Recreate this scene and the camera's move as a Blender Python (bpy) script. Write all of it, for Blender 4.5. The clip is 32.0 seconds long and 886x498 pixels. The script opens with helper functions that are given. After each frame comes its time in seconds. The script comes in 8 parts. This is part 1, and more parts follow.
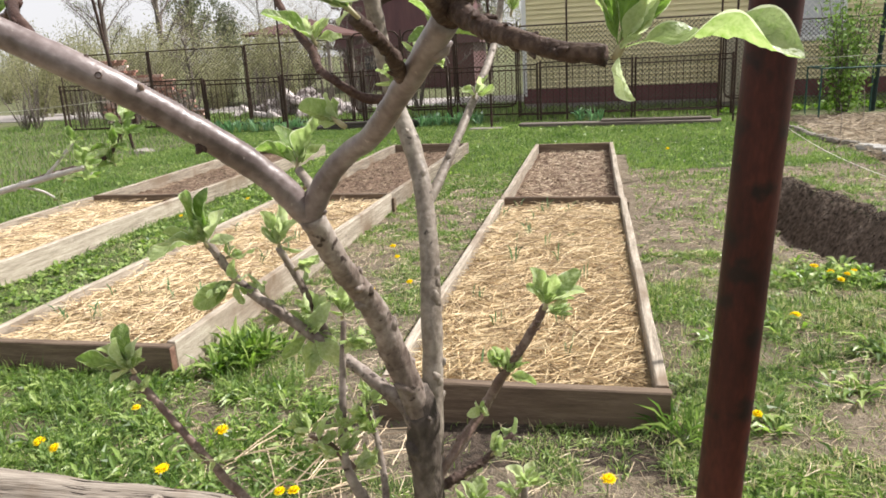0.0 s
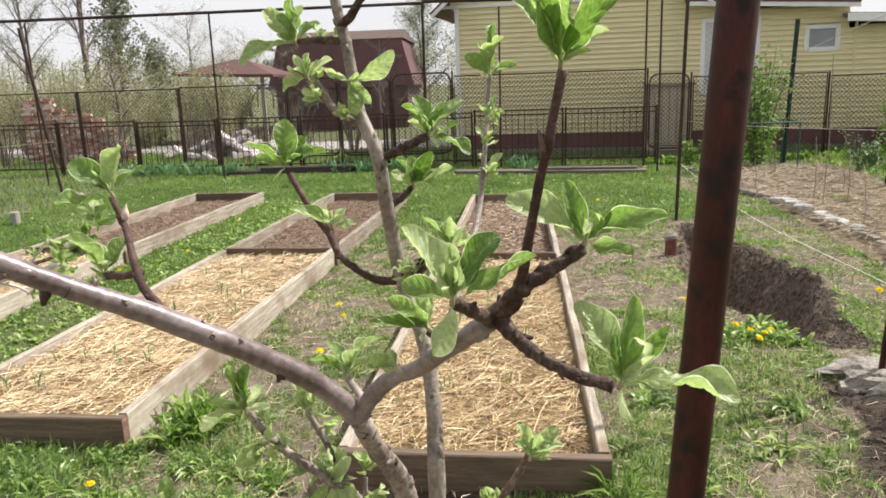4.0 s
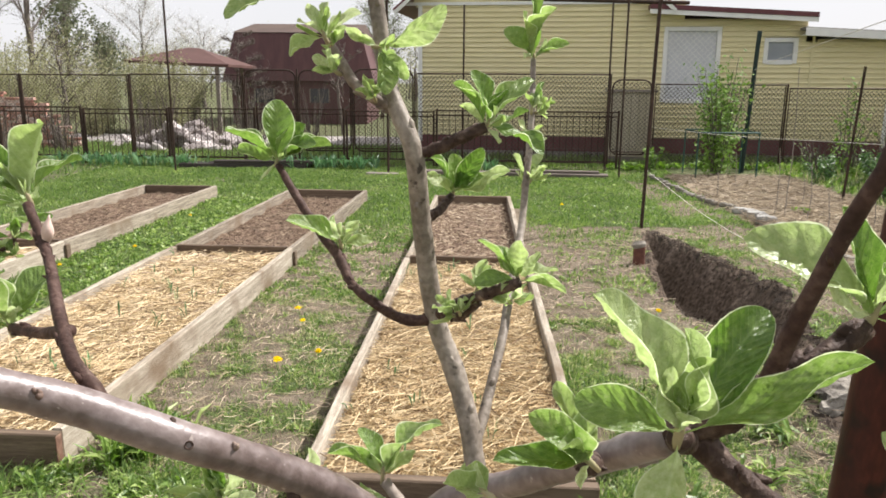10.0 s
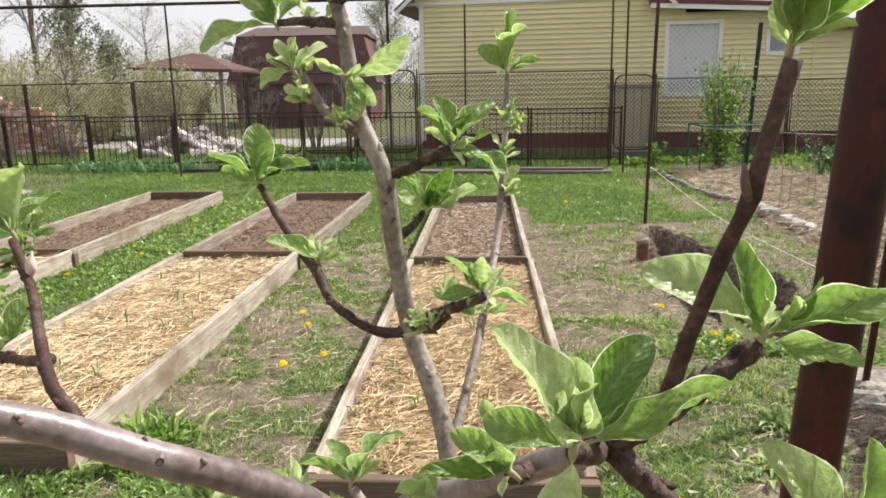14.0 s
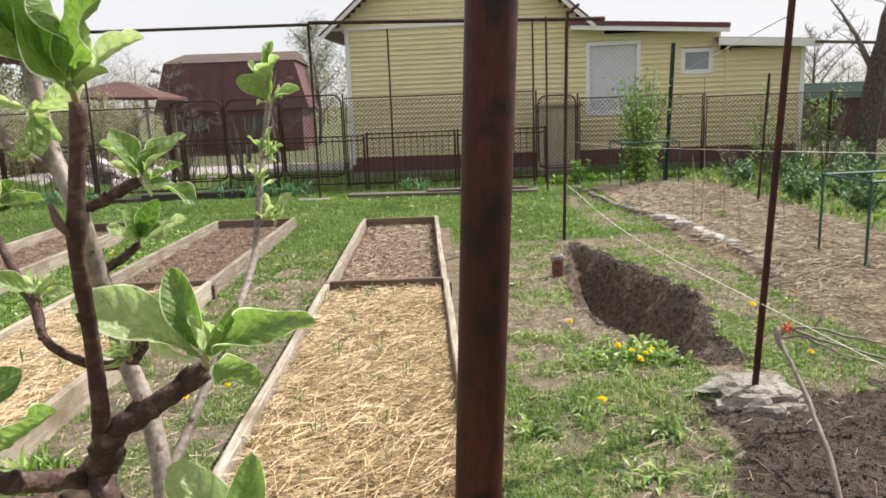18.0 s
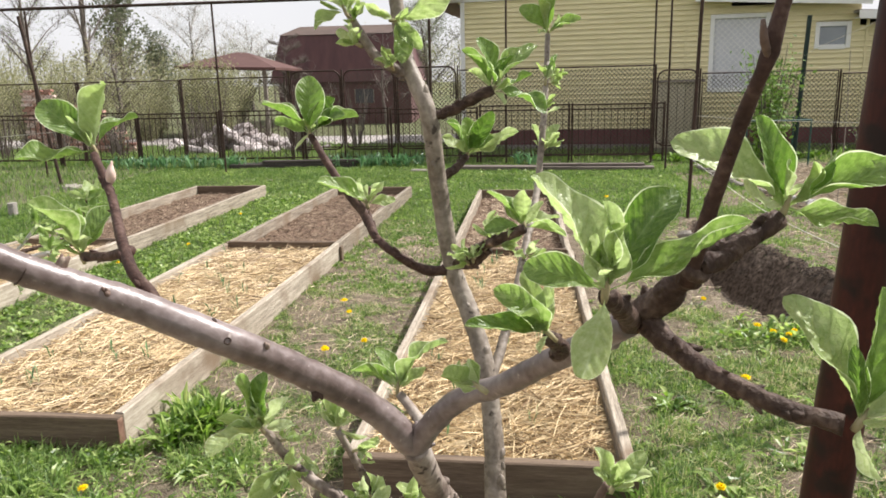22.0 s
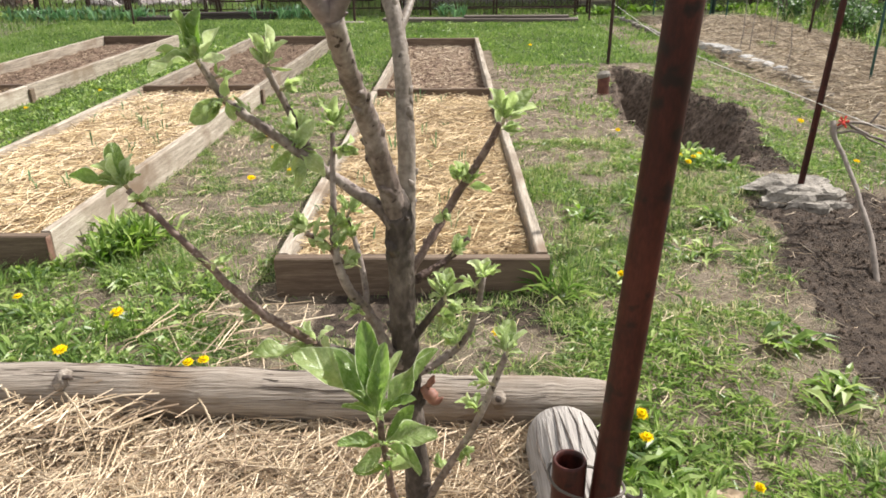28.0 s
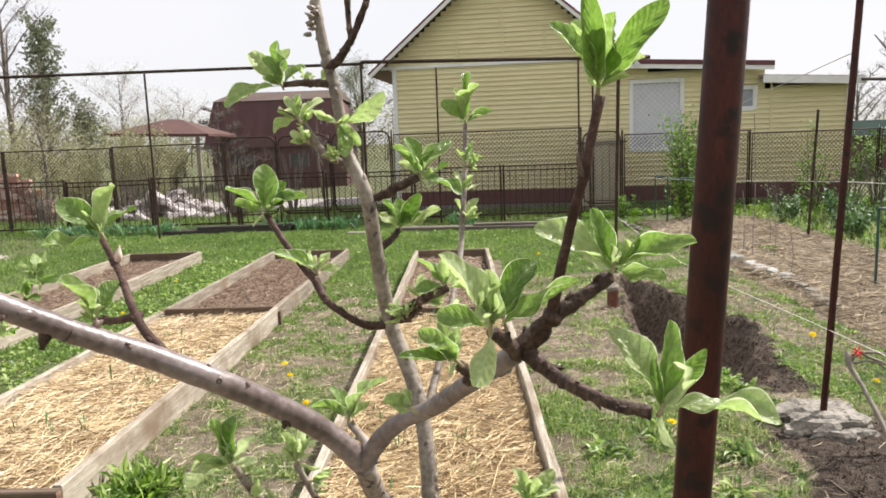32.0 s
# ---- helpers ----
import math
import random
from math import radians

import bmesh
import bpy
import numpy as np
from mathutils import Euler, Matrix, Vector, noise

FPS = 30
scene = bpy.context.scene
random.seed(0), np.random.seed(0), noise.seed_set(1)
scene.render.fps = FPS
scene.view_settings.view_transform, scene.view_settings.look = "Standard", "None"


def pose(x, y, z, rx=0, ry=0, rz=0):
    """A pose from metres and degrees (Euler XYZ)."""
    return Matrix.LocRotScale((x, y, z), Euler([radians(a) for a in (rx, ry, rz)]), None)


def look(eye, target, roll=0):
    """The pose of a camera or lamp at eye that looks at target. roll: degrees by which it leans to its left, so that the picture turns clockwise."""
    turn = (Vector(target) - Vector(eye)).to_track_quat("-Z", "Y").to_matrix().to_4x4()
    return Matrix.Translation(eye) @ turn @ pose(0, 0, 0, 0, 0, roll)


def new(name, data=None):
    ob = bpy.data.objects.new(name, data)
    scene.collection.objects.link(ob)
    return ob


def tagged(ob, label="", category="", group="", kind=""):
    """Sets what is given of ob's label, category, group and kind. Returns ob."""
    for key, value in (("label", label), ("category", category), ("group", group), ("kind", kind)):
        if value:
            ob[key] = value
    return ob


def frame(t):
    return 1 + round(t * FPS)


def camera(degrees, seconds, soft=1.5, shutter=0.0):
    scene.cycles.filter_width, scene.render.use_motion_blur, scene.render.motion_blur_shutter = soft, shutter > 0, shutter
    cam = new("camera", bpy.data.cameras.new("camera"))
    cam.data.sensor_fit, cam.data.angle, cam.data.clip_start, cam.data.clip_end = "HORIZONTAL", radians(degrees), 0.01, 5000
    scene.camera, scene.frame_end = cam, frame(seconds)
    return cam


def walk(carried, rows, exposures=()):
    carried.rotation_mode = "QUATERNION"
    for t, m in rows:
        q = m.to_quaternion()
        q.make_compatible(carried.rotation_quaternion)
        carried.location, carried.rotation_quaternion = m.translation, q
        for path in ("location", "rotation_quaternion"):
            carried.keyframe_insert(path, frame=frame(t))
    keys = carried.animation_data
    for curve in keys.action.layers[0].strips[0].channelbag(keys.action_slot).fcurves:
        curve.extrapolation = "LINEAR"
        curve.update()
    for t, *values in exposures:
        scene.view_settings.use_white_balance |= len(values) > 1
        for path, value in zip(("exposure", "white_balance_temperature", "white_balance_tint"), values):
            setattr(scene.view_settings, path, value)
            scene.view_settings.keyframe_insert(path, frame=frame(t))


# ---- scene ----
cam = camera(62.0, 32.0, soft=1.75)
PATH = [
    (0, (0.4031, -2.7245, 1.5092), (-0.029, -0.8432, 0.9857), -3.18),
    (0.5, (0.4, -2.7284, 1.5349), (-0.0258, -0.846, 1.0104), -3.55),
    (1, (0.3978, -2.7364, 1.5576), (-0.0141, -0.8501, 1.0357), -3.33),
    (1.5, (0.3906, -2.7543, 1.5813), (-0.009, -0.8655, 1.0592), -3.81),
    (2, (0.3835, -2.7763, 1.622), (0.007, -0.8806, 1.1077), -3.98),
    (2.5, (0.3773, -2.8123, 1.6647), (0.028, -0.9074, 1.1652), -3.86),
    (3, (0.3721, -2.8362, 1.6893), (0.065, -0.918, 1.2139), -2.94),
    (3.5, (0.355, -2.8312, 1.705), (0.084, -0.9038, 1.245), -2.41),
    (4, (0.3458, -2.8661, 1.7297), (0.094, -0.9312, 1.2907), -1.99),
    (4.5, (0.3169, -2.8739, 1.7383), (0.0692, -0.936, 1.3104), -2.07),
    (6.5, (0.2311, -2.6481, 1.7174), (0.0532, -0.6997, 1.3024), -0.67),
    (7, (0.2261, -2.6338, 1.713), (0.0655, -0.6857, 1.2901), -0.34),
    (7.5, (0.2192, -2.6256, 1.7085), (0.0727, -0.6781, 1.2774), -0.31),
    (8, (0.2152, -2.6194, 1.707), (0.078, -0.6729, 1.2688), -0.09),
    (8.5, (0.2183, -2.6142, 1.7116), (0.0872, -0.6677, 1.2713), 0.14),
    (9, (0.2113, -2.611, 1.7071), (0.0825, -0.664, 1.268), 0.46),
    (9.5, (0.2112, -2.6105, 1.7032), (0.0835, -0.6634, 1.2643), 0.46),
    (10, (0.2091, -2.61, 1.7043), (0.0846, -0.6636, 1.2618), 0.36),
    (10.5, (0.213, -2.6145, 1.7073), (0.0916, -0.6686, 1.2618), -0.24),
    (11, (0.2129, -2.621, 1.7074), (0.0917, -0.6752, 1.2611), -0.04),
    (11.5, (0.2118, -2.6215, 1.7065), (0.0927, -0.6753, 1.2614), 0.06),
    (12, (0.2066, -2.6211, 1.7066), (0.0868, -0.6751, 1.2604), -0.04),
    (12.5, (0.2086, -2.6155, 1.7034), (0.0828, -0.67, 1.2571), -0.15),
    (13, (0.2226, -2.622, 1.7103), (0.0949, -0.6769, 1.2625), -0.37),
    (13.5, (0.2415, -2.6324, 1.7212), (0.1039, -0.688, 1.2737), -0.88),
    (15.5, (0.2833, -2.6482, 1.7417), (0.1311, -0.7, 1.3156), -1.24),
    (16, (0.3613, -2.6346, 1.7386), (0.2282, -0.6822, 1.326), -1.65),
    (16.5, (0.4284, -2.6339, 1.7434), (0.3289, -0.6773, 1.3409), -1.72),
    (17, (0.4775, -2.6391, 1.7422), (0.4216, -0.6792, 1.3474), -2.20),
    (17.5, (0.5036, -2.6453, 1.735), (0.4832, -0.6846, 1.341), -2.37),
    (18, (0.5107, -2.6495, 1.7308), (0.5169, -0.6885, 1.3379), -2.24),
    (18.5, (0.4877, -2.6606, 1.7288), (0.502, -0.7, 1.3339), -1.57),
    (19, (0.4128, -2.6777, 1.7237), (0.378, -0.7165, 1.3333), -1.31),
    (19.5, (0.3508, -2.6858, 1.7217), (0.2521, -0.7273, 1.3284), -1.35),
    (20, (0.3069, -2.6949, 1.7116), (0.1482, -0.7411, 1.3148), -1.19),
    (20.5, (0.28, -2.6929, 1.7036), (0.0863, -0.7441, 1.298), -1.13),
    (21, (0.254, -2.687, 1.7025), (0.0344, -0.7423, 1.2905), -1.07),
    (21.5, (0.2463, -2.6859, 1.7013), (0.0024, -0.7455, 1.2823), -0.74),
    (22, (0.2506, -2.6917, 1.6732), (-0.0012, -0.7585, 1.2267), -1.40),
    (22.5, (0.2518, -2.6986, 1.639), (-0.006, -0.773, 1.164), -1.07),
    (23, (0.2491, -2.7065, 1.5908), (-0.0197, -0.7853, 1.1042), -1.44),
    (23.5, (0.2614, -2.7173, 1.5506), (-0.0235, -0.8027, 1.0474), -2.41),
    (24, (0.2736, -2.7602, 1.5324), (0.0108, -0.8483, 1.0076), -1.88),
    (24.5, (0.3011, -2.8088, 1.5099), (0.0266, -0.8983, 0.9859), -1.86),
    (25, (0.3086, -2.8665, 1.4733), (0.0274, -0.9726, 0.8952), -2.73),
    (25.5, (0.2821, -2.8751, 1.4198), (0.0162, -0.9974, 0.7846), -3.10),
    (27.5, (0.2641, -2.8937, 1.4067), (0.2104, -1.0754, 0.5754), -1.10),
    (28, (0.2825, -2.9027, 1.4481), (0.227, -1.0621, 0.6677), -0.73),
    (28.5, (0.2709, -2.8977, 1.5486), (0.2066, -1.0124, 0.8841), -0.47),
    (29, (0.2763, -2.9256, 1.6171), (0.2042, -1.0047, 1.065), -0.81),
    (29.5, (0.2737, -2.9346, 1.6646), (0.1838, -0.9924, 1.196), -1.85),
    (30, (0.2821, -2.9236, 1.7001), (0.1834, -0.9632, 1.3165), -2.19),
    (30.5, (0.2885, -2.9096, 1.7085), (0.1911, -0.9388, 1.3821), -1.73),
    (31, (0.2749, -2.9145, 1.727), (0.1707, -0.9401, 1.4255), -1.97),
    (31.5, (0.2664, -2.9075, 1.7245), (0.1563, -0.9306, 1.4419), -2.61),
    (32, (0.2728, -2.8655, 1.709), (0.1909, -0.8886, 1.4173), -2.15),
]
walk(cam, [(t, look(eye, target, roll)) for t, eye, target, roll in PATH],
     exposures=[(0, 0.75), (24, 0.75), (28, 0.77), (30, 0.79), (32, 0.81)])

# ---- world, sun, exposure ----
SUN_DIR = Vector((0.62, 0.36, 0.80)).normalized()
world = bpy.data.worlds.new("world")
scene.world = world
world.use_nodes = True
wn = world.node_tree.nodes
sky = wn.new("ShaderNodeTexSky")
sky.sky_type = "NISHITA"
sky.sun_disc = False
sky.sun_elevation = math.asin(SUN_DIR.z)
sky.sun_rotation = math.atan2(SUN_DIR.x, SUN_DIR.y)
sky.air_density = 1.0
sky.dust_density = 2.0
sky.ozone_density = 1.0
# thin bright cloud over most of the sky
veil = wn.new("ShaderNodeMix")
veil.data_type = "RGBA"
cloud = wn.new("ShaderNodeTexNoise")
cloud.inputs["Scale"].default_value = 2.2
cloud.inputs["Detail"].default_value = 5.0
cover = wn.new("ShaderNodeMapRange")
cover.inputs["From Min"].default_value = 0.3
cover.inputs["From Max"].default_value = 0.7
cover.inputs["To Min"].default_value = 0.82
cover.inputs["To Max"].default_value = 0.97
world.node_tree.links.new(cloud.outputs["Fac"], cover.inputs["Value"])
world.node_tree.links.new(cover.outputs[0], veil.inputs["Factor"])
world.node_tree.links.new(sky.outputs["Color"], veil.inputs["A"])
veil.inputs["B"].default_value = (7.98, 7.88, 8.15, 1)
wn["Background"].inputs["Strength"].default_value = 0.072
world.node_tree.links.new(veil.outputs["Result"], wn["Background"].inputs["Color"])
sun = new("sun", bpy.data.lights.new("sun", "SUN"))
sun.data.energy = 5.0
sun.data.angle = radians(0.6)
sun.data.color = (1.0, 0.948, 0.915)
sun.matrix_world = look(SUN_DIR * 40, (0, 0, 0))


# ---- materials ----
def material(name, ramp, scale=6.0, rough=0.8, metal=0.0, bump=0.25, fine=90.0, stretch=(1, 1, 1), detail=6.0,
             translucent=None, vary=0.0, island=0.0, coat=0.0, dist=0.004, coords="Object", spots=None, spec=0.5, weight=0.35):
    """A surface with colours from two scales of noise, fine relief and, if asked, light passing through."""
    m = bpy.data.materials.new(name)
    m.use_nodes = True
    nt = m.node_tree
    nd, ln = nt.nodes, nt.links.new
    bsdf = nd["Principled BSDF"]
    co = nd.new("ShaderNodeTexCoord")
    mp = nd.new("ShaderNodeMapping")
    mp.inputs["Scale"].default_value = stretch
    ln(co.outputs[coords], mp.inputs["Vector"])
    n1 = nd.new("ShaderNodeTexNoise")
    n1.inputs["Scale"].default_value = scale
    n1.inputs["Detail"].default_value = detail
    n1.inputs["Roughness"].default_value = 0.6
    n2 = nd.new("ShaderNodeTexNoise")
    n2.inputs["Scale"].default_value = fine
    n2.inputs["Detail"].default_value = 5.0
    ln(mp.outputs[0], n1.inputs["Vector"])
    ln(mp.outputs[0], n2.inputs["Vector"])
    mix = nd.new("ShaderNodeMath")
    mix.operation = "MULTIPLY_ADD"
    mix.inputs[1].default_value = weight
    ln(n2.outputs["Fac"], mix.inputs[0])
    off = nd.new("ShaderNodeMath")
    off.operation = "MULTIPLY_ADD"
    off.inputs[1].default_value = 0.9
    off.inputs[2].default_value = -0.12 - (weight - 0.35) * 0.5
    ln(n1.outputs["Fac"], off.inputs[0])
    ln(off.outputs[0], mix.inputs[2])
    last = mix
    if vary or island:
        src = nd.new("ShaderNodeObjectInfo").outputs["Random"] if vary else nd.new("ShaderNodeNewGeometry").outputs["Random Per Island"]
        add = nd.new("ShaderNodeMath")
        add.operation = "MULTIPLY_ADD"
        add.inputs[1].default_value = vary or island
        cen = nd.new("ShaderNodeMath")
        cen.operation = "SUBTRACT"
        cen.inputs[1].default_value = 0.5
        ln(src, cen.inputs[0])
        ln(cen.outputs[0], add.inputs[0])
        ln(mix.outputs[0], add.inputs[2])
        last = add
    cr = nd.new("ShaderNodeValToRGB")
    el = cr.color_ramp.elements
    for k, (p, c) in enumerate(ramp):
        e = el[k] if k < 2 else el.new(p)
        e.position = p
        e.color = (*c, 1)
    ln(last.outputs[0], cr.inputs["Fac"])
    colour = cr.outputs["Color"]
    if spots:
        sc, lo, hi, col = spots
        n3 = nd.new("ShaderNodeTexNoise")
        n3.inputs["Scale"].default_value = sc
        n3.inputs["Detail"].default_value = 4.0
        ln(co.outputs[coords], n3.inputs["Vector"])
        rg = nd.new("ShaderNodeMapRange")
        rg.inputs["From Min"].default_value = lo
        rg.inputs["From Max"].default_value = hi
        ln(n3.outputs["Fac"], rg.inputs["Value"])
        mc = nd.new("ShaderNodeMix")
        mc.data_type = "RGBA"
        ln(rg.outputs[0], mc.inputs["Factor"])
        ln(colour, mc.inputs["A"])
        mc.inputs["B"].default_value = (*col, 1)
        colour = mc.outputs["Result"]
    ln(colour, bsdf.inputs["Base Color"])
    bsdf.inputs["Roughness"].default_value = rough
    bsdf.inputs["Metallic"].default_value = metal
    bsdf.inputs["Specular IOR Level"].default_value = spec
    bsdf.inputs["Coat Weight"].default_value = coat
    if bump:
        bp = nd.new("ShaderNodeBump")
        bp.inputs["Strength"].default_value = bump
        bp.inputs["Distance"].default_value = dist
        ln(mix.outputs[0], bp.inputs["Height"])
        ln(bp.outputs["Normal"], bsdf.inputs["Normal"])
    if translucent:
        tr = nd.new("ShaderNodeBsdfTranslucent")
        ms = nd.new("ShaderNodeMixShader")
        ms.inputs["Fac"].default_value = translucent
        hs = nd.new("ShaderNodeHueSaturation")
        hs.inputs["Value"].default_value = 1.7
        hs.inputs["Saturation"].default_value = 1.15
        ln(colour, hs.inputs["Color"])
        ln(hs.outputs["Color"], tr.inputs["Color"])
        if bump:
            ln(bp.outputs["Normal"], tr.inputs["Normal"])
        ln(bsdf.outputs["BSDF"], ms.inputs[1])
        ln(tr.outputs["BSDF"], ms.inputs[2])
        ln(ms.outputs[0], nd["Material Output"].inputs["Surface"])
    return m


M = {}
M["dark_soil"] = material("damp_dark_soil", [(0.2, (0.024, 0.0175, 0.0128)), (0.5, (0.069, 0.051, 0.038)), (0.85, (0.145, 0.110, 0.083))], 11, 0.95, bump=1.0, fine=50, dist=0.03, island=0.6, spec=0.1)
M["bed_soil"] = material("dry_bed_soil", [(0.2, (0.040, 0.025, 0.017)), (0.5, (0.128, 0.085, 0.058)), (0.85, (0.285, 0.205, 0.150))], 22, 0.95, bump=1.0, fine=60, dist=0.03, island=0.4, spec=0.2, weight=0.5)
M["path_soil"] = material("dry_path_soil", [(0.2, (0.07, 0.055, 0.042)), (0.5, (0.16, 0.128, 0.10)), (0.85, (0.30, 0.255, 0.20))], 12, 0.95, bump=0.6, island=0.6, spec=0.2)
M["straw_bed"] = material("packed_straw", [(0.2, (0.10, 0.066, 0.032)), (0.5, (0.29, 0.215, 0.11)), (0.85, (0.55, 0.44, 0.26))], 22, 0.85, bump=0.9, fine=120, dist=0.02)
M["straw"] = material("straw_stalk", [(0.1, (0.165, 0.100, 0.042)), (0.42, (0.48, 0.345, 0.172)), (0.9, (0.74, 0.60, 0.37))], 8, 0.5, bump=0.1, island=0.95)
M["old_straw"] = material("weathered_straw", [(0.1, (0.21, 0.15, 0.095)), (0.5, (0.48, 0.37, 0.235)), (0.9, (0.72, 0.60, 0.43))], 8, 0.65, bump=0.1, island=0.9)
M["dry_stem"] = material("dry_brown_stem", [(0.1, (0.08, 0.055, 0.035)), (0.5, (0.20, 0.14, 0.09)), (0.9, (0.36, 0.28, 0.19))], 8, 0.8, bump=0.1, island=0.9)
M["board"] = material("weathered_board", [(0.2, (0.072, 0.056, 0.040)), (0.5, (0.262, 0.222, 0.169)), (0.85, (0.50, 0.447, 0.362))], 5, 0.85, bump=0.8, fine=34, stretch=(9, 0.6, 9), vary=0.25, weight=0.65,
                      spots=(2.6, 0.52, 0.72, (0.165, 0.118, 0.076)))
# weathered wood as above, darkened to carry the shade on the camera-facing boards
M["board_x"] = material("weathered_shaded_end_board", [(0.2, (0.042, 0.026, 0.016)), (0.5, (0.112, 0.077, 0.050)), (0.85, (0.215, 0.163, 0.112))], 5, 0.85, bump=0.6, fine=40, stretch=(0.6, 9, 9), vary=0.15,
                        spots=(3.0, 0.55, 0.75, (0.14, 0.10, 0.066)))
M["end_grain"] = material("reddish_end_grain", [(0.2, (0.055, 0.026, 0.017)), (0.5, (0.150, 0.078, 0.052)), (0.85, (0.28, 0.18, 0.13))], 30, 0.8, bump=0.6, fine=160, dist=0.003)
M["log"] = material("barkless_log", [(0.22, (0.050, 0.040, 0.030)), (0.42, (0.180, 0.149, 0.115)), (0.62, (0.285, 0.246, 0.199)), (0.88, (0.43, 0.385, 0.315))], 4, 0.85, bump=0.9, fine=16, dist=0.012, stretch=(0.35, 9, 9), weight=0.55, spots=(4.0, 0.52, 0.7, (0.16, 0.112, 0.070)))
M["stump"] = material("cracked_stump_wood", [(0.2, (0.10, 0.088, 0.076)), (0.42, (0.27, 0.247, 0.22)), (0.8, (0.43, 0.40, 0.36))], 5, 0.9, bump=1.0, fine=16, dist=0.012, stretch=(11, 0.5, 11), weight=0.6)
M["bark"] = material("apple_bark", [(0.22, (0.044, 0.028, 0.025)), (0.42, (0.108, 0.078, 0.070)), (0.58, (0.188, 0.149, 0.139)), (0.8, (0.315, 0.275, 0.262))], 10, 0.40, bump=0.5, fine=120, dist=0.003,
                     spots=(170, 0.68, 0.73, (0.32, 0.275, 0.25)), spec=0.62, weight=0.5)
M["bark_rough"] = material("rough_apple_bark", [(0.22, (0.054, 0.038, 0.031)), (0.42, (0.148, 0.115, 0.095)), (0.58, (0.250, 0.208, 0.177)), (0.8, (0.41, 0.362, 0.318))], 14, 0.6, bump=0.7, fine=130, dist=0.004, stretch=(1, 1, 0.8),
                           spots=(85, 0.61, 0.67, (0.052, 0.037, 0.030)), spec=0.22, weight=0.6)
M["bark_grey"] = material("grey_apple_bark", [(0.25, (0.072, 0.056, 0.043)), (0.42, (0.162, 0.134, 0.106)), (0.58, (0.258, 0.221, 0.181)), (0.8, (0.40, 0.36, 0.31))], 16, 0.5, bump=0.8, fine=150, dist=0.003, stretch=(1, 1, 0.9),
                          spots=(75, 0.63, 0.69, (0.055, 0.042, 0.034)), weight=0.55, spec=0.28)
M["shoot_bark"] = material("dark_shoot_bark", [(0.2, (0.022, 0.0125, 0.0105)), (0.5, (0.062, 0.036, 0.029)), (0.85, (0.165, 0.108, 0.088))], 50, 0.6, bump=0.6, fine=260, dist=0.003, spots=(90, 0.66, 0.73, (0.13, 0.09, 0.072)), spec=0.14, weight=0.5)
M["pink_bud"] = material("pink_bud_skin", [(0.2, (0.50, 0.30, 0.26)), (0.8, (0.74, 0.60, 0.52))], 90, 0.6, bump=0.2)
M["dead_bud"] = material("dried_bud_skin", [(0.2, (0.09, 0.035, 0.022)), (0.5, (0.20, 0.085, 0.055)), (0.85, (0.36, 0.20, 0.13))], 60, 0.6, bump=0.4, dist=0.001)
M["bark_pale"] = material("pale_apple_bark", [(0.2, (0.22, 0.20, 0.18)), (0.5, (0.42, 0.39, 0.36)), (0.85, (0.60, 0.57, 0.53))], 36, 0.6, bump=0.5, fine=260, dist=0.003)
M["bark_trunk"] = material("old_trunk_bark", [(0.2, (0.016, 0.012, 0.0095)), (0.5, (0.066, 0.052, 0.042)), (0.85, (0.21, 0.172, 0.14))], 26, 0.7, bump=1.0, fine=120, dist=0.006, stretch=(1, 1, 0.6), spec=0.25, weight=0.55)
M["bark_dark"] = material("dark_spur_bark", [(0.2, (0.015, 0.0092, 0.0074)), (0.5, (0.062, 0.039, 0.030)), (0.85, (0.20, 0.145, 0.112))], 60, 0.62, bump=1.0, fine=220, dist=0.004, spots=(60, 0.66, 0.72, (0.22, 0.17, 0.125)), spec=0.18, weight=0.55)
M["twig"] = material("red_brown_twig", [(0.2, (0.042, 0.026, 0.020)), (0.5, (0.138, 0.092, 0.073)), (0.85, (0.33, 0.262, 0.212))], 50, 0.5, bump=0.6, fine=260, dist=0.003, spots=(90, 0.62, 0.68, (0.28, 0.222, 0.178)), spec=0.2)
M["bud"] = material("bud_scale_skin", [(0.2, (0.20, 0.15, 0.08)), (0.5, (0.30, 0.26, 0.14)), (0.85, (0.38, 0.40, 0.22))], 60, 0.6, bump=0.4, dist=0.001)
M["leaf"] = material("apple_leaf", [(0.12, (0.088, 0.160, 0.034)), (0.5, (0.182, 0.272, 0.078)), (0.88, (0.345, 0.420, 0.200))], 12, 0.31, bump=0.5, fine=60, dist=0.003, translucent=0.47, vary=0.65, spec=0.6)
M["leaf_pale"] = material("downy_young_leaf", [(0.15, (0.205, 0.285, 0.090)), (0.5, (0.315, 0.395, 0.165)), (0.85, (0.47, 0.53, 0.315))], 14, 0.45, bump=0.35, fine=110, dist=0.002, translucent=0.5, vary=0.6)
M["leaf_down"] = material("downy_leaf_rim", [(0.15, (0.42, 0.48, 0.30)), (0.5, (0.52, 0.575, 0.39)), (0.85, (0.63, 0.67, 0.52))], 40, 0.75, bump=0.3, fine=200, dist=0.001, translucent=0.45)
M["leaf_old"] = material("bush_leaf", [(0.15, (0.06, 0.12, 0.02)), (0.5, (0.14, 0.24, 0.045)), (0.85, (0.25, 0.37, 0.10))], 12, 0.6, bump=0.2, translucent=0.4, island=0.7, spec=0.2)
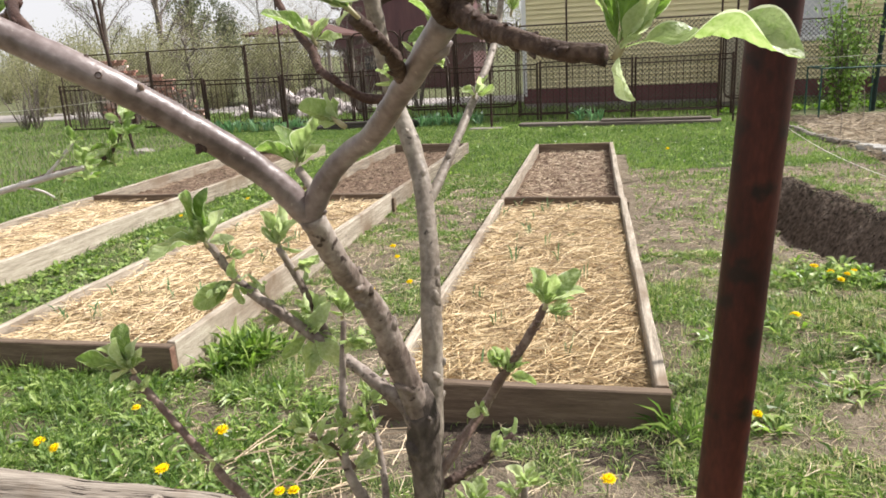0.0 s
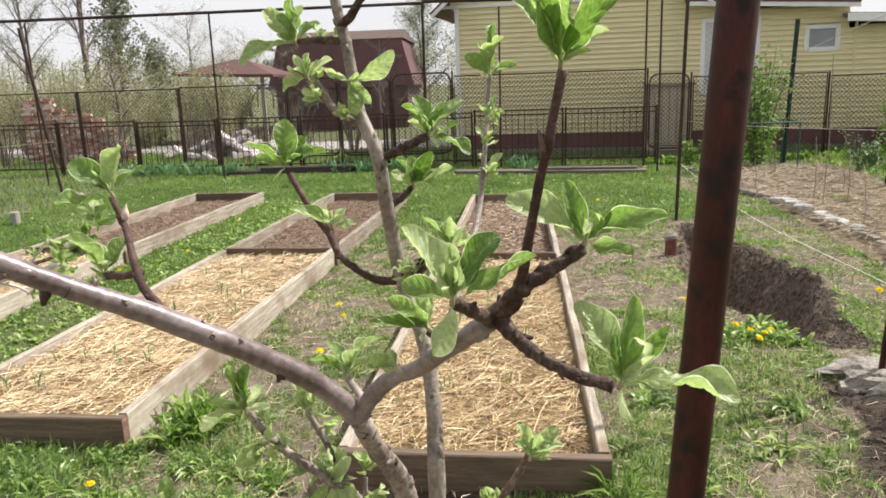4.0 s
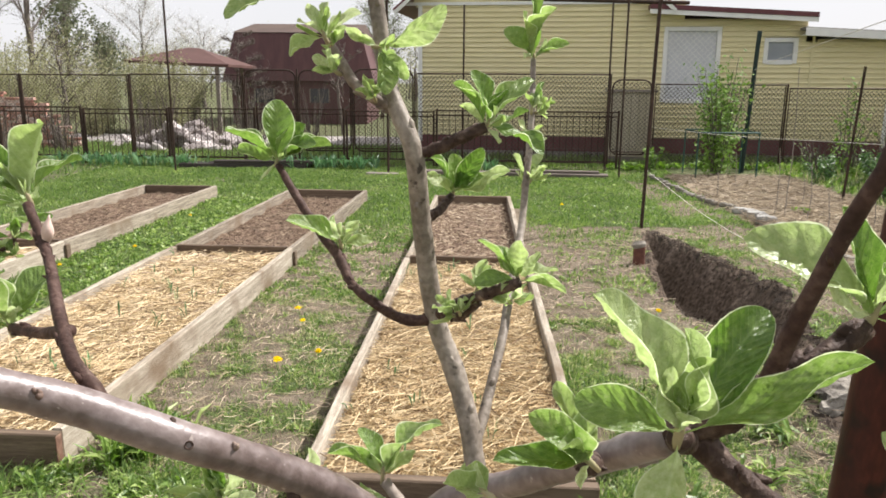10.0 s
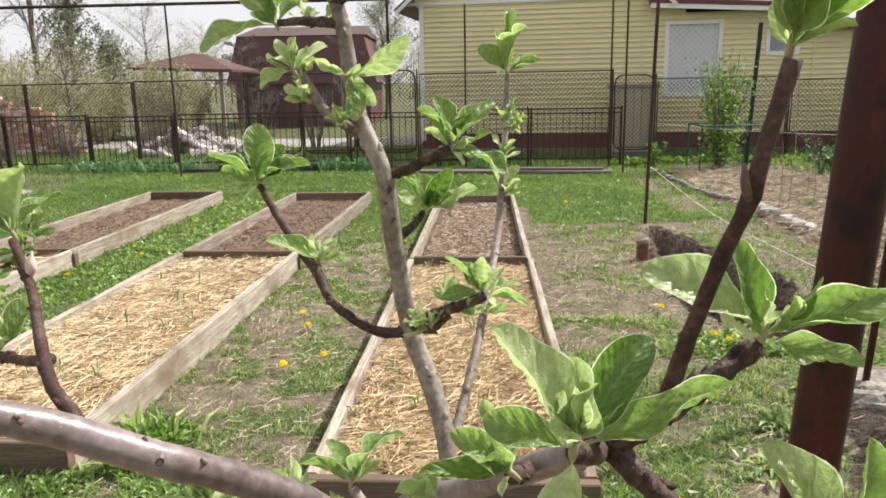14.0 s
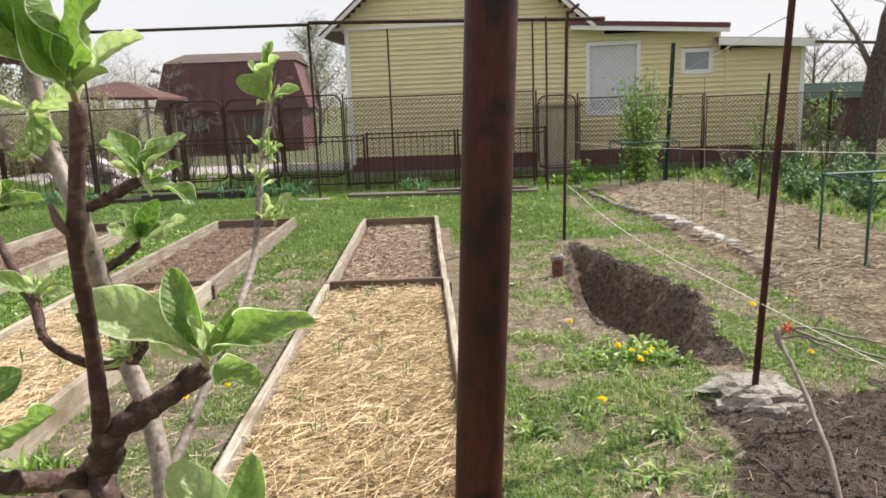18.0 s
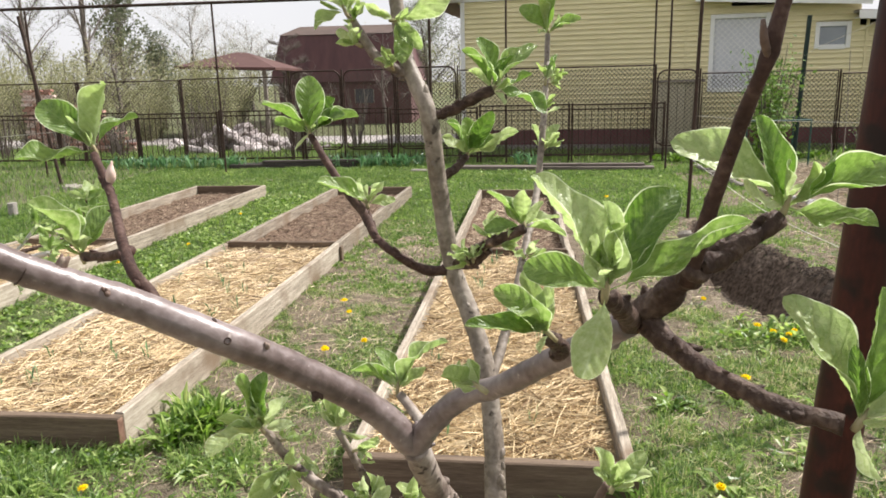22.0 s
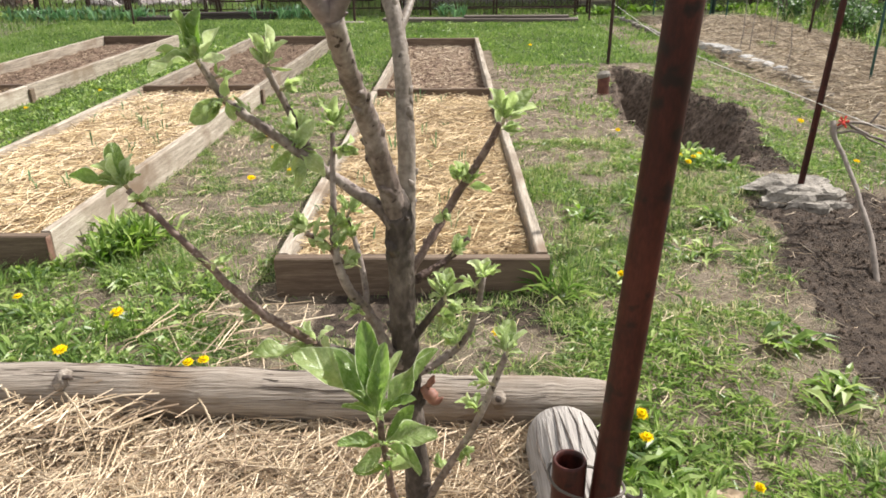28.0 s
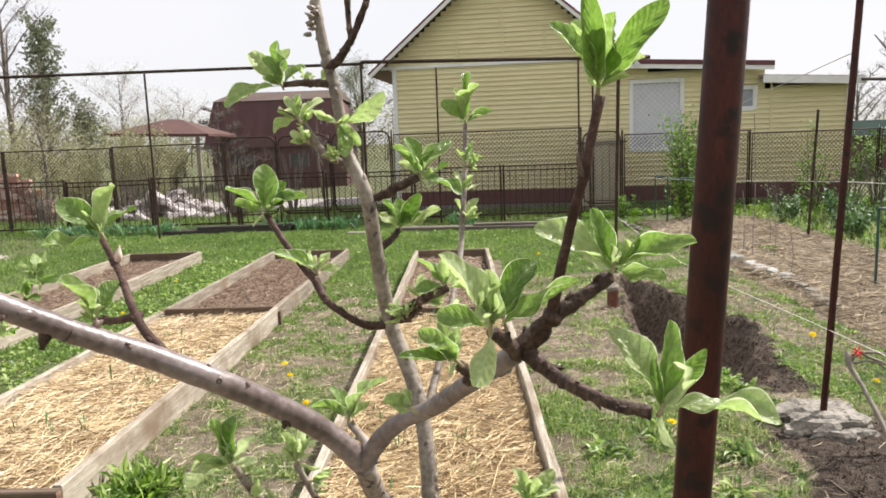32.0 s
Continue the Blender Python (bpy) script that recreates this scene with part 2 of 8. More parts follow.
M["deep_leaf"] = material("deep_green_leaf", [(0.15, (0.025, 0.07, 0.012)), (0.5, (0.06, 0.14, 0.025)), (0.85, (0.14, 0.25, 0.06))], 12, 0.45, bump=0.2, translucent=0.35, island=0.7)
M["grass"] = material("grass_blade", [(0.1, (0.048, 0.090, 0.022)), (0.42, (0.135, 0.215, 0.055)), (0.72, (0.250, 0.335, 0.110)), (0.89, (0.37, 0.37, 0.19)), (1.0, (0.58, 0.51, 0.34))], 1.2, 0.4, bump=0.0, fine=14, translucent=0.40, island=0.95)
M["lawn"] = material("lawn_blade", [(0.1, (0.050, 0.095, 0.024)), (0.5, (0.128, 0.205, 0.054)), (0.85, (0.235, 0.31, 0.105)), (1.0, (0.36, 0.37, 0.18))], 0.9, 0.45, bump=0.0, fine=9, translucent=0.42, island=0.7)
M["weed"] = material("broad_weed_leaf", [(0.1, (0.058, 0.110, 0.022)), (0.5, (0.182, 0.280, 0.064)), (0.9, (0.37, 0.45, 0.17))], 2.0, 0.38, bump=0.1, translucent=0.42, island=0.95, spec=0.35)
M["iris"] = material("iris_blade", [(0.1, (0.05, 0.12, 0.05)), (0.5, (0.11, 0.22, 0.10)), (0.9, (0.20, 0.33, 0.16))], 2.0, 0.45, bump=0.0, translucent=0.3, island=0.6)
M["dandelion"] = material("dandelion_petal", [(0.1, (0.70, 0.42, 0.0)), (0.5, (0.82, 0.58, 0.002)), (0.9, (0.86, 0.68, 0.01))], 60, 0.9, spec=0.1, bump=0.3, dist=0.002)
M["stem"] = material("green_stem", [(0.1, (0.10, 0.17, 0.04)), (0.9, (0.25, 0.34, 0.12))], 30, 0.5, bump=0.1)
M["rust"] = material("rusty_pipe", [(0.2, (0.012, 0.0036, 0.0029)), (0.5, (0.042, 0.0100, 0.0068)), (0.85, (0.092, 0.0235, 0.0145))], 16, 0.5, metal=0.0, bump=0.4, fine=240, dist=0.001, stretch=(1, 1, 0.35),
                     spots=(30, 0.55, 0.66, (0.014, 0.0064, 0.0050)), weight=0.5, spec=0.24)
M["red_rust"] = material("red_rust", [(0.2, (0.05, 0.018, 0.012)), (0.5, (0.11, 0.04, 0.026)), (0.85, (0.19, 0.08, 0.05))], 20, 0.8, bump=0.4, fine=160, dist=0.002)
M["iron"] = material("rusty_dark_iron", [(0.2, (0.018, 0.012, 0.0095)), (0.5, (0.045, 0.0285, 0.0215)), (0.85, (0.105, 0.068, 0.050))], 8, 0.7, metal=0.1, bump=0.2, fine=80, dist=0.001, spec=0.2)
M["green_iron"] = material("green_painted_iron", [(0.2, (0.007, 0.034, 0.028)), (0.5, (0.014, 0.062, 0.050)), (0.85, (0.036, 0.105, 0.083))], 8, 0.5, metal=0.1, bump=0.15, dist=0.001)
M["dark_post"] = material("dark_green_post", [(0.2, (0.012, 0.022, 0.02)), (0.8, (0.035, 0.055, 0.05))], 8, 0.7, bump=0.1, spec=0.2)
M["wire"] = material("dull_wire", [(0.2, (0.06, 0.052, 0.045)), (0.8, (0.16, 0.14, 0.118))], 10, 0.7, metal=0.1, bump=0.0, spec=0.2)
M["string"] = material("pale_string", [(0.2, (0.45, 0.43, 0.38)), (0.8, (0.7, 0.68, 0.62))], 60, 0.9, bump=0.2, dist=0.001)
M["siding"] = material("cream_siding", [(0.2, (0.63, 0.565, 0.325)), (0.5, (0.70, 0.63, 0.378)), (0.85, (0.76, 0.685, 0.44))], 1.5, 0.55, bump=0.1, fine=60, stretch=(1, 1, 3), vary=0.06)
M["trim_white"] = material("white_trim", [(0.2, (0.68, 0.68, 0.66)), (0.8, (0.82, 0.82, 0.80))], 5, 0.5, bump=0.05)
M["burgundy"] = material("burgundy_metal", [(0.2, (0.075, 0.017, 0.022)), (0.5, (0.11, 0.026, 0.032)), (0.85, (0.16, 0.045, 0.05))], 3, 0.5, bump=0.05, stretch=(1, 1, 0.4))
M["barn"] = material("dark_burgundy_sheet", [(0.2, (0.055, 0.020, 0.022)), (0.5, (0.085, 0.032, 0.033)), (0.85, (0.13, 0.055, 0.05))], 1.2, 0.6, bump=0.05, stretch=(3, 3, 0.4))
M["barn_top"] = material("red_brown_roof", [(0.2, (0.062, 0.042, 0.034)), (0.8, (0.11, 0.078, 0.062))], 1.2, 0.7, bump=0.05, spec=0.2)
M["pavilion_roof"] = material("faded_red_roof", [(0.2, (0.066, 0.034, 0.030)), (0.8, (0.118, 0.064, 0.056))], 1.2, 0.7, bump=0.05, spec=0.2)
# twig colour lightened to stand in for haze at a distance
M["pale_twig"] = material("haze_paled_far_twig", [(0.2, (0.30, 0.27, 0.25)), (0.8, (0.46, 0.43, 0.40))], 5, 0.9, bump=0.0)
M["shed_roof"] = material("dull_green_roof", [(0.2, (0.008, 0.02, 0.017)), (0.8, (0.02, 0.036, 0.03))], 2.0, 1.0, bump=0.05, spec=0.1)
M["dark_pane"] = material("dark_window_pane", [(0.2, (0.03, 0.03, 0.035)), (0.8, (0.07, 0.07, 0.08))], 2, 0.25, bump=0.0)
M["curtain"] = material("white_shutter", [(0.2, (0.50, 0.51, 0.54)), (0.8, (0.64, 0.65, 0.68))], 4, 0.6, bump=0.1)
M["stone"] = material("grey_flagstone", [(0.2, (0.065, 0.058, 0.047)), (0.45, (0.195, 0.176, 0.146)), (0.85, (0.35, 0.322, 0.272))], 9, 0.9, bump=1.0, fine=60, dist=0.012, weight=0.65)
M["white_stone"] = material("whitewashed_stone", [(0.2, (0.16, 0.15, 0.135)), (0.5, (0.36, 0.35, 0.325)), (0.8, (0.54, 0.53, 0.50))], 11, 0.95, bump=1.0, dist=0.015, vary=0.3, weight=0.6, spec=0.2)
M["brick"] = material("red_brick", [(0.2, (0.32, 0.155, 0.115)), (0.5, (0.50, 0.285, 0.225)), (0.85, (0.72, 0.58, 0.52))], 5, 0.9, bump=0.4, vary=0.9)
M["rubble"] = material("pale_rubble", [(0.2, (0.26, 0.225, 0.215)), (0.8, (0.52, 0.47, 0.45))], 6, 0.9, bump=0.5, island=0.8)
M["gravel"] = material("gravel_path", [(0.2, (0.20, 0.18, 0.165)), (0.8, (0.38, 0.35, 0.33))], 8, 0.95, bump=0.5, fine=60, dist=0.01)
M["plank_brown"] = material("brown_damp_plank", [(0.2, (0.05, 0.04, 0.032)), (0.8, (0.17, 0.14, 0.115))], 5, 0.85, bump=0.5, stretch=(0.6, 8, 8))
M["vine_bark"] = material("grey_vine_bark", [(0.2, (0.10, 0.08, 0.065)), (0.8, (0.27, 0.23, 0.19))], 30, 0.8, bump=0.6, fine=90, dist=0.003)
M["plot_straw"] = material("grey_brown_straw", [(0.1, (0.120, 0.088, 0.056)), (0.5, (0.305, 0.235, 0.152)), (0.9, (0.52, 0.44, 0.31))], 8, 0.7, bump=0.1, island=0.9)
# the haze of distance is mixed into this foliage colour
M["haze_leaf"] = material("haze_paled_foliage", [(0.1, (0.150, 0.152, 0.078)), (0.5, (0.255, 0.258, 0.142)), (0.9, (0.40, 0.385, 0.26))], 0.3, 0.8, bump=0.0, translucent=0.5, island=0.75)
M["plank_dark"] = material("dark_wet_plank", [(0.2, (0.02, 0.017, 0.014)), (0.8, (0.075, 0.06, 0.05))], 5, 0.85, bump=0.5, stretch=(0.6, 8, 8))
M["plank_grey"] = material("grey_plank", [(0.2, (0.12, 0.10, 0.085)), (0.8, (0.33, 0.29, 0.25))], 5, 0.85, bump=0.5, stretch=(0.6, 8, 8))
M["crate"] = material("pale_crate_wood", [(0.2, (0.34, 0.30, 0.21)), (0.8, (0.50, 0.45, 0.34))], 4, 0.8, bump=0.3, stretch=(8, 8, 0.6), vary=0.2)
M["red_tie"] = material("red_ribbon", [(0.2, (0.45, 0.03, 0.02)), (0.8, (0.65, 0.06, 0.04))], 30, 0.6, bump=0.1)
M["far_bark"] = material("far_tree_bark", [(0.2, (0.075, 0.060, 0.052)), (0.8, (0.19, 0.158, 0.135))], 5, 0.9, bump=0.3)
M["far_leaf"] = material("far_spring_foliage", [(0.1, (0.06, 0.09, 0.03)), (0.5, (0.13, 0.17, 0.06)), (0.9, (0.24, 0.28, 0.12))], 0.6, 0.7, bump=0.0, translucent=0.35, island=0.7)
# dark evergreen green, paled in the colour itself to imitate haze
M["conifer"] = material("haze_paled_conifer", [(0.1, (0.075, 0.090, 0.050)), (0.5, (0.135, 0.155, 0.092)), (0.9, (0.22, 0.235, 0.155))], 0.8, 0.7, bump=0.0, translucent=0.45, island=0.7)
M["blossom"] = material("white_blossom", [(0.1, (0.50, 0.51, 0.52)), (0.9, (0.74, 0.75, 0.78))], 0.8, 0.7, bump=0.0, translucent=0.5, island=0.6)
M["glass"] = material("window_glass", [(0.2, (0.20, 0.22, 0.24)), (0.8, (0.30, 0.33, 0.36))], 2, 0.08, bump=0.0)


# one ground surface: trodden earth, dug soil (also a bed board's painted shade) and mulch blend where the ground's own
# kinds say
M["ground"] = material("ground_soil", [(0.22, (0.055, 0.044, 0.033)), (0.45, (0.152, 0.122, 0.087)), (0.62, (0.220, 0.181, 0.131)), (0.85, (0.345, 0.295, 0.220))], 6.0, 0.95, spec=0.2, bump=1.0, fine=110, dist=0.03, weight=0.7,
                       spots=(5.0, 0.60, 0.78, (0.055, 0.075, 0.025)))
gt = M["ground"].node_tree
base_link = next(l for l in gt.links if l.to_socket.name == "Base Color")
last_col = base_link.from_socket
g_noise = gt.nodes.new("ShaderNodeTexNoise")
g_noise.inputs["Scale"].default_value = 26
g_noise.inputs["Detail"].default_value = 6
g_co = gt.nodes.new("ShaderNodeTexCoord")
gt.links.new(g_co.outputs["Object"], g_noise.inputs["Vector"])
for key, cols in (("turf", ((0.045, 0.065, 0.022), (0.13, 0.155, 0.06))), ("dug", ((0.020, 0.0150, 0.0112), (0.105, 0.080, 0.060))), ("mulch", ((0.27, 0.20, 0.13), (0.56, 0.45, 0.31))), ("pit", ((0.040, 0.029, 0.021), (0.205, 0.156, 0.118))), ("plot", ((0.145, 0.108, 0.066), (0.42, 0.335, 0.22)))):
    at = gt.nodes.new("ShaderNodeAttribute")
    at.attribute_name = key
    ad = gt.nodes.new("ShaderNodeMath")
    ad.operation = "MULTIPLY_ADD"
    ad.inputs[1].default_value = 0.9
    gt.links.new(g_noise.outputs["Fac"], ad.inputs[0])
    gt.links.new(at.outputs["Fac"], ad.inputs[2])
    edge = gt.nodes.new("ShaderNodeMapRange")
    edge.inputs["From Min"].default_value = 0.82
    edge.inputs["From Max"].default_value = 1.02
    gt.links.new(ad.outputs[0], edge.inputs["Value"])
    rp = gt.nodes.new("ShaderNodeValToRGB")
    rp.color_ramp.elements[0].color = (*cols[0], 1)
    rp.color_ramp.elements[0].position = 0.3
    rp.color_ramp.elements[1].color = (*cols[1], 1)
    rp.color_ramp.elements[1].position = 0.72
    gt.links.new(g_noise.outputs["Fac"], rp.inputs["Fac"])
    mx_ = gt.nodes.new("ShaderNodeMix")
    mx_.data_type = "RGBA"
    gt.links.new(edge.outputs[0], mx_.inputs["Factor"])
    gt.links.new(last_col, mx_.inputs["A"])
    gt.links.new(rp.outputs["Color"], mx_.inputs["B"])
    last_col = mx_.outputs["Result"]
gt.links.new(last_col, gt.nodes["Principled BSDF"].inputs["Base Color"])


# side veins and midrib of the apple leaves, along the leaf's own length
for key, pale in (("leaf", (0.30, 0.40, 0.15)), ("leaf_pale", (0.50, 0.56, 0.38))):
    vt = M[key].node_tree
    vn, vl = vt.nodes, vt.links.new
    co = vn.new("ShaderNodeTexCoord")
    sp = vn.new("ShaderNodeSeparateXYZ")
    vl(co.outputs["Object"], sp.inputs[0])

    def calc(op, a, b):
        q = vn.new("ShaderNodeMath")
        q.operation = op
        for i, u in enumerate((a, b)):
            if isinstance(u, (int, float)):
                q.inputs[i].default_value = u
            else:
                vl(u, q.inputs[i])
        return q.outputs[0]

    across = calc("ABSOLUTE", sp.outputs["X"], 0.0)
    phase = calc("SUBTRACT", calc("MULTIPLY", sp.outputs["Y"], 12.0), calc("MULTIPLY", across, 16.0))
    gap = calc("PINGPONG", phase, 0.5)
    rib = calc("MAXIMUM", calc("LESS_THAN", gap, 0.055), calc("LESS_THAN", across, 0.009))
    tint = vn.new("ShaderNodeMix")
    tint.data_type = "RGBA"
    young = calc("MINIMUM", calc("MAXIMUM", calc("SUBTRACT", 0.62, calc("MULTIPLY", sp.outputs["Y"], 1.5)), 0.0), 0.5)
    vl(calc("MAXIMUM", calc("MULTIPLY", rib, 0.42), young), tint.inputs["Factor"])
    old = next(l for l in vt.links if l.to_socket.name == "Base Color")
    vl(old.from_socket, tint.inputs["A"])
    tint.inputs["B"].default_value = (*pale, 1)
    vl(tint.outputs["Result"], vn["Principled BSDF"].inputs["Base Color"])
    bump_node = next(n for n in vn if n.bl_idname == "ShaderNodeBump")
    height = calc("SUBTRACT", bump_node.inputs["Height"].links[0].from_socket, calc("MULTIPLY", calc("SUBTRACT", 0.5, gap), 0.55 if key == "leaf" else 0.25))
    vl(height, bump_node.inputs["Height"])


# ---- small builders ----
def thing(name, label, category, group="", kind="", at=(0, 0, 0), turn=0.0):
    ob = new(name)
    ob.empty_display_size = 0.1
    ob.matrix_world = pose(*at, 0, 0, turn)
    return tagged(ob, label, category, group, kind)


def part(name, bm, mat, parent=None, label="", smooth=False):
    if isinstance(bm, bpy.types.Mesh):
        me = bm
    else:
        me = bpy.data.meshes.new(name)
        bmesh.ops.recalc_face_normals(bm, faces=bm.faces)
        bm.to_mesh(me)
        bm.free()
        if smooth:
            for p in me.polygons:
                p.use_smooth = True
    if mat and not me.materials:
        me.materials.append(M[mat])
    ob = new(name, me)
    if parent:
        ob.parent = parent
    return tagged(ob, label)


def raw(name, verts, faces, mat, parent=None, smooth=False, label="", category="", kind=""):
    me = bpy.data.meshes.new(name)
    me.from_pydata(verts, [], faces)
    me.materials.append(M[mat])
    if smooth:
        me.polygons.foreach_set("use_smooth", [True] * len(me.polygons))
    ob = new(name, me)
    if parent:
        ob.parent = parent
    return tagged(ob, label, category, "", kind)


def box(bm, lo, hi, m=None, bevel=0.0):
    r = bmesh.ops.create_cube(bm, size=1)["verts"]
    for v in r:
        v.co = Vector([lo[k] if v.co[k] < 0 else hi[k] for k in range(3)])
    if bevel:
        ed = list({e for v in r for e in v.link_edges})
        r = bmesh.ops.bevel(bm, geom=ed, offset=bevel, segments=1, affect="EDGES")["verts"]
    if m:
        bmesh.ops.transform(bm, matrix=m, verts=list({v for v in r if v.is_valid}))
    return bm


def boxed(lo, hi, m=None, bevel=0.0):
    return box(bmesh.new(), lo, hi, m, bevel)


def spline(pts, step):
    """Points and radii along a smooth curve through (x, y, z, r) rows."""
    P = [np.array(p, float) for p in pts]
    P = [2 * P[0] - P[1]] + P + [2 * P[-1] - P[-2]]
    out = []
    for i in range(1, len(P) - 2):
        a, b, c, d = P[i - 1:i + 3]
        n = max(1, int(np.linalg.norm(c[:3] - b[:3]) / step))
        for k in range(n):
            t = k / n
            out.append(0.5 * (2 * b + (c - a) * t + (2 * a - 5 * b + 4 * c - d) * t * t + (3 * b - a - 3 * c + d) * t ** 3))
    out.append(P[-2])
    return out


def tube(bm, pts, sides=8, step=0.03, wobble=0.0, rough=0.0, seed=0.0, smooth_path=True, cap=True):
    """A tapered limb along (x, y, z, r) rows."""
    path = spline(pts, step) if smooth_path else [np.array(p, float) for p in pts]
    rings = []
    side = None
    for i, p in enumerate(path):
        q = path[min(i + 1, len(path) - 1)][:3] - path[max(i - 1, 0)][:3]
        d = Vector(q).normalized()
        if side is None:
            side = d.orthogonal().normalized()
        side = (side - d * side.dot(d)).normalized()
        up = d.cross(side)
        c = Vector(p[:3])
        if wobble:
            c = c + noise.noise_vector(c * 14 + Vector((seed, 0, 0))) * wobble
        ring = []
        for k in range(sides):
            a = 2 * math.pi * k / sides
            o = side * math.cos(a) + up * math.sin(a)
            r = max(p[3], 0.0002)
            if rough:
                r *= 1 + rough * noise.noise((c + o * r) * (0.35 / max(r, 0.004)) + Vector((seed, 3, 1)))
            ring.append(bm.verts.new(c + o * r))
        rings.append(ring)
    for a, b in zip(rings, rings[1:]):
        for k in range(sides):
            bm.faces.new((a[k], a[(k + 1) % sides], b[(k + 1) % sides], b[k]))
    if cap:
        bm.faces.new(rings[0][::-1])
        bm.faces.new(rings[-1])
    return bm


def rod(bm, a, b, r, sides=6):
    return tube(bm, [(*a, r), (*b, r)], sides, smooth_path=False)


def limb(name, pts, mat, parent, sides=10, step=0.012, rough=0.18, seed=0.0, wobble=0.002, label=""):
    return part(name, tube(bmesh.new(), pts, sides, step, wobble, rough, seed), mat, parent, label, smooth=True)


# ---- ground ----
TRENCH_Y = (1.85, 2.1, 2.5, 2.75, 3.3, 4.0, 4.8, 5.5, 5.95)
TRENCH_L = (2.22, 2.10, 1.86, 1.73, 1.66, 1.68, 1.80, 1.92, 2.02)
TRENCH_R = (2.43, 2.40, 2.40, 2.47, 2.53, 2.52, 2.36, 2.18, 2.05)


def trench(x, y):
    """Depth of the dug trench beside the beds at x, y."""
    if not (1.85 < y < 5.95 and 1.4 < x < 3.0):
        return 0.0
    rag = 0.10 * noise.noise((x * 2, y * 3.2, 4)) + 0.05 * noise.noise((x * 8, y * 10, 4))
    d = min((x - float(np.interp(y, TRENCH_Y, TRENCH_L)) + rag) / 0.20, (float(np.interp(y, TRENCH_Y, TRENCH_R)) - x + rag) / 0.30)
    ends = min(1, (5.95 - y) / 0.3, (y - 2.05) / 0.55)
    return 0.44 * max(0, min(1, d)) * max(0, ends)


def ridge(x, y):
    """Crumbly edge thrown up on the far side of the trench."""
    if not 1.4 < y < 6.2:
        return 0.0
    return (0.025 + 0.09 * math.exp(-((y - 3.0) / 0.7) ** 2)) * math.exp(-((x - float(np.interp(y, TRENCH_Y, TRENCH_R)) - 0.07) / 0.17) ** 2) * (0.6 + noise.noise((x * 4, y * 4, 7)))


def ground_z(x, y):
    z = 0.02 * noise.noise((x * 0.8, y * 0.8, 0)) + 0.012 * noise.noise((x * 5, y * 5, 3))
    if x > 3.3:
        z += 0.05 * min(1, (x - 3.3) / 0.5)
    d = trench(x, y)
    if d > 0.02:
        z += 0.035 * noise.noise((x * 5, y * 5, 1)) + 0.018 * noise.noise((x * 12, y * 12, 2))
    elif x > 1.6 and -2.6 < y < 1.4 and x < 3.4:
        z += 0.04 * noise.noise((x * 5, y * 5, 1)) + 0.035 * noise.noise((x * 13, y * 13, 2))
    return z + ridge(x, y) - d


def soil_kind(x, y):
    """0 trodden earth and lawn, 1 dark dug soil and the shade painted before the right bed, 2 straw mulch, 3 mulched
    plot, 4 trench.
    """
    n = noise.noise((x * 2.3, y * 2.3, 5)) * 0.25 + noise.noise((x * 9, y * 9, 6)) * 0.08
    if trench(x, y) > 0.02:
        return 4
    if (1.8 < y < 6.0 and float(np.interp(y, TRENCH_Y, TRENCH_L)) - 0.03 + n * 0.3 < x < float(np.interp(y, TRENCH_Y, TRENCH_R)) + 0.10 + n * 0.5):
        return 1
    if x > 1.72 + n + 0.14 * min(1, max(0, (y + 0.2) / 1.2)) and x < 3.4 + n and -2.6 < y < 1.35 + n:
        return 1
    # not dug: darker earth plus the end board's shade, put into the soil colour
    if -0.34 + n * 0.8 < y < 0.02 and -0.35 + n < x < 0.74 + n * 0.3:
        return 1
    if y < -0.93 + n * 0.1 and x < 0.52 + n * 0.3:
        return 2
    if x > 3.45 + n * 0.6 and 0.6 < y < 11.2 and x < 5.6 + n:
        return 3
    return 0


fine_x = [round(-7.5 + 0.05 * i, 3) for i in range(271)]
fine_y = [round(-3.9 + 0.05 * i, 3) for i in range(319)]
xs = [-600, -250, -120, -70, -45, -32, -24, -18, -14, -11, -9, -8] + fine_x + [7, 8, 9.5, 12, 16, 22, 32, 50, 80, 140, 260, 600]
ys = [-500, -200, -90, -50, -30, -18, -11, -7, -5, -4.3] + fine_y + [12.4, 13.2, 14.2, 15.5, 17.5, 20, 24, 30, 40, 55, 80, 130, 250, 700]
verts = [(x, y, ground_z(x, y)) for y in ys for x in xs]
nx = len(xs)
faces = [(j * nx + i, j * nx + i + 1, j * nx + nx + i + 1, j * nx + nx + i) for j in range(len(ys) - 1) for i in range(nx - 1)]
ground = raw("ground", verts, faces, "ground", smooth=True, label="trodden garden soil with grass, a dug trench and straw mulch", category="ground", kind="structure")
kinds = [soil_kind(x, y) if -7 < x < 6 and -4 < y < 12 else 0 for x, y, _ in verts]
for key, code in (("dug", 1), ("mulch", 2), ("plot", 3), ("pit", 4)):
    layer = ground.data.attributes.new(key, "FLOAT", "POINT")
    layer.data.foreach_set("value", [1.0 if k == code else 0.0 for k in kinds])

BEDS = [
    # near left, near right, far right, far left, divider y
    ("right", (-0.535, 0.0), (0.65, 0.0), (0.49, 7.49), (-0.555, 7.49), 3.76),
    ("middle", (-2.87, 0.25), (-1.684, 0.26), (-1.56, 7.85), (-2.70, 7.85), 4.02),
    ("far", (-5.12, 0.3), (-3.93, 0.3), (-3.85, 8.06), (-4.97, 8.04), 4.12),
]


table = np.random.RandomState(11).rand(64, 64)


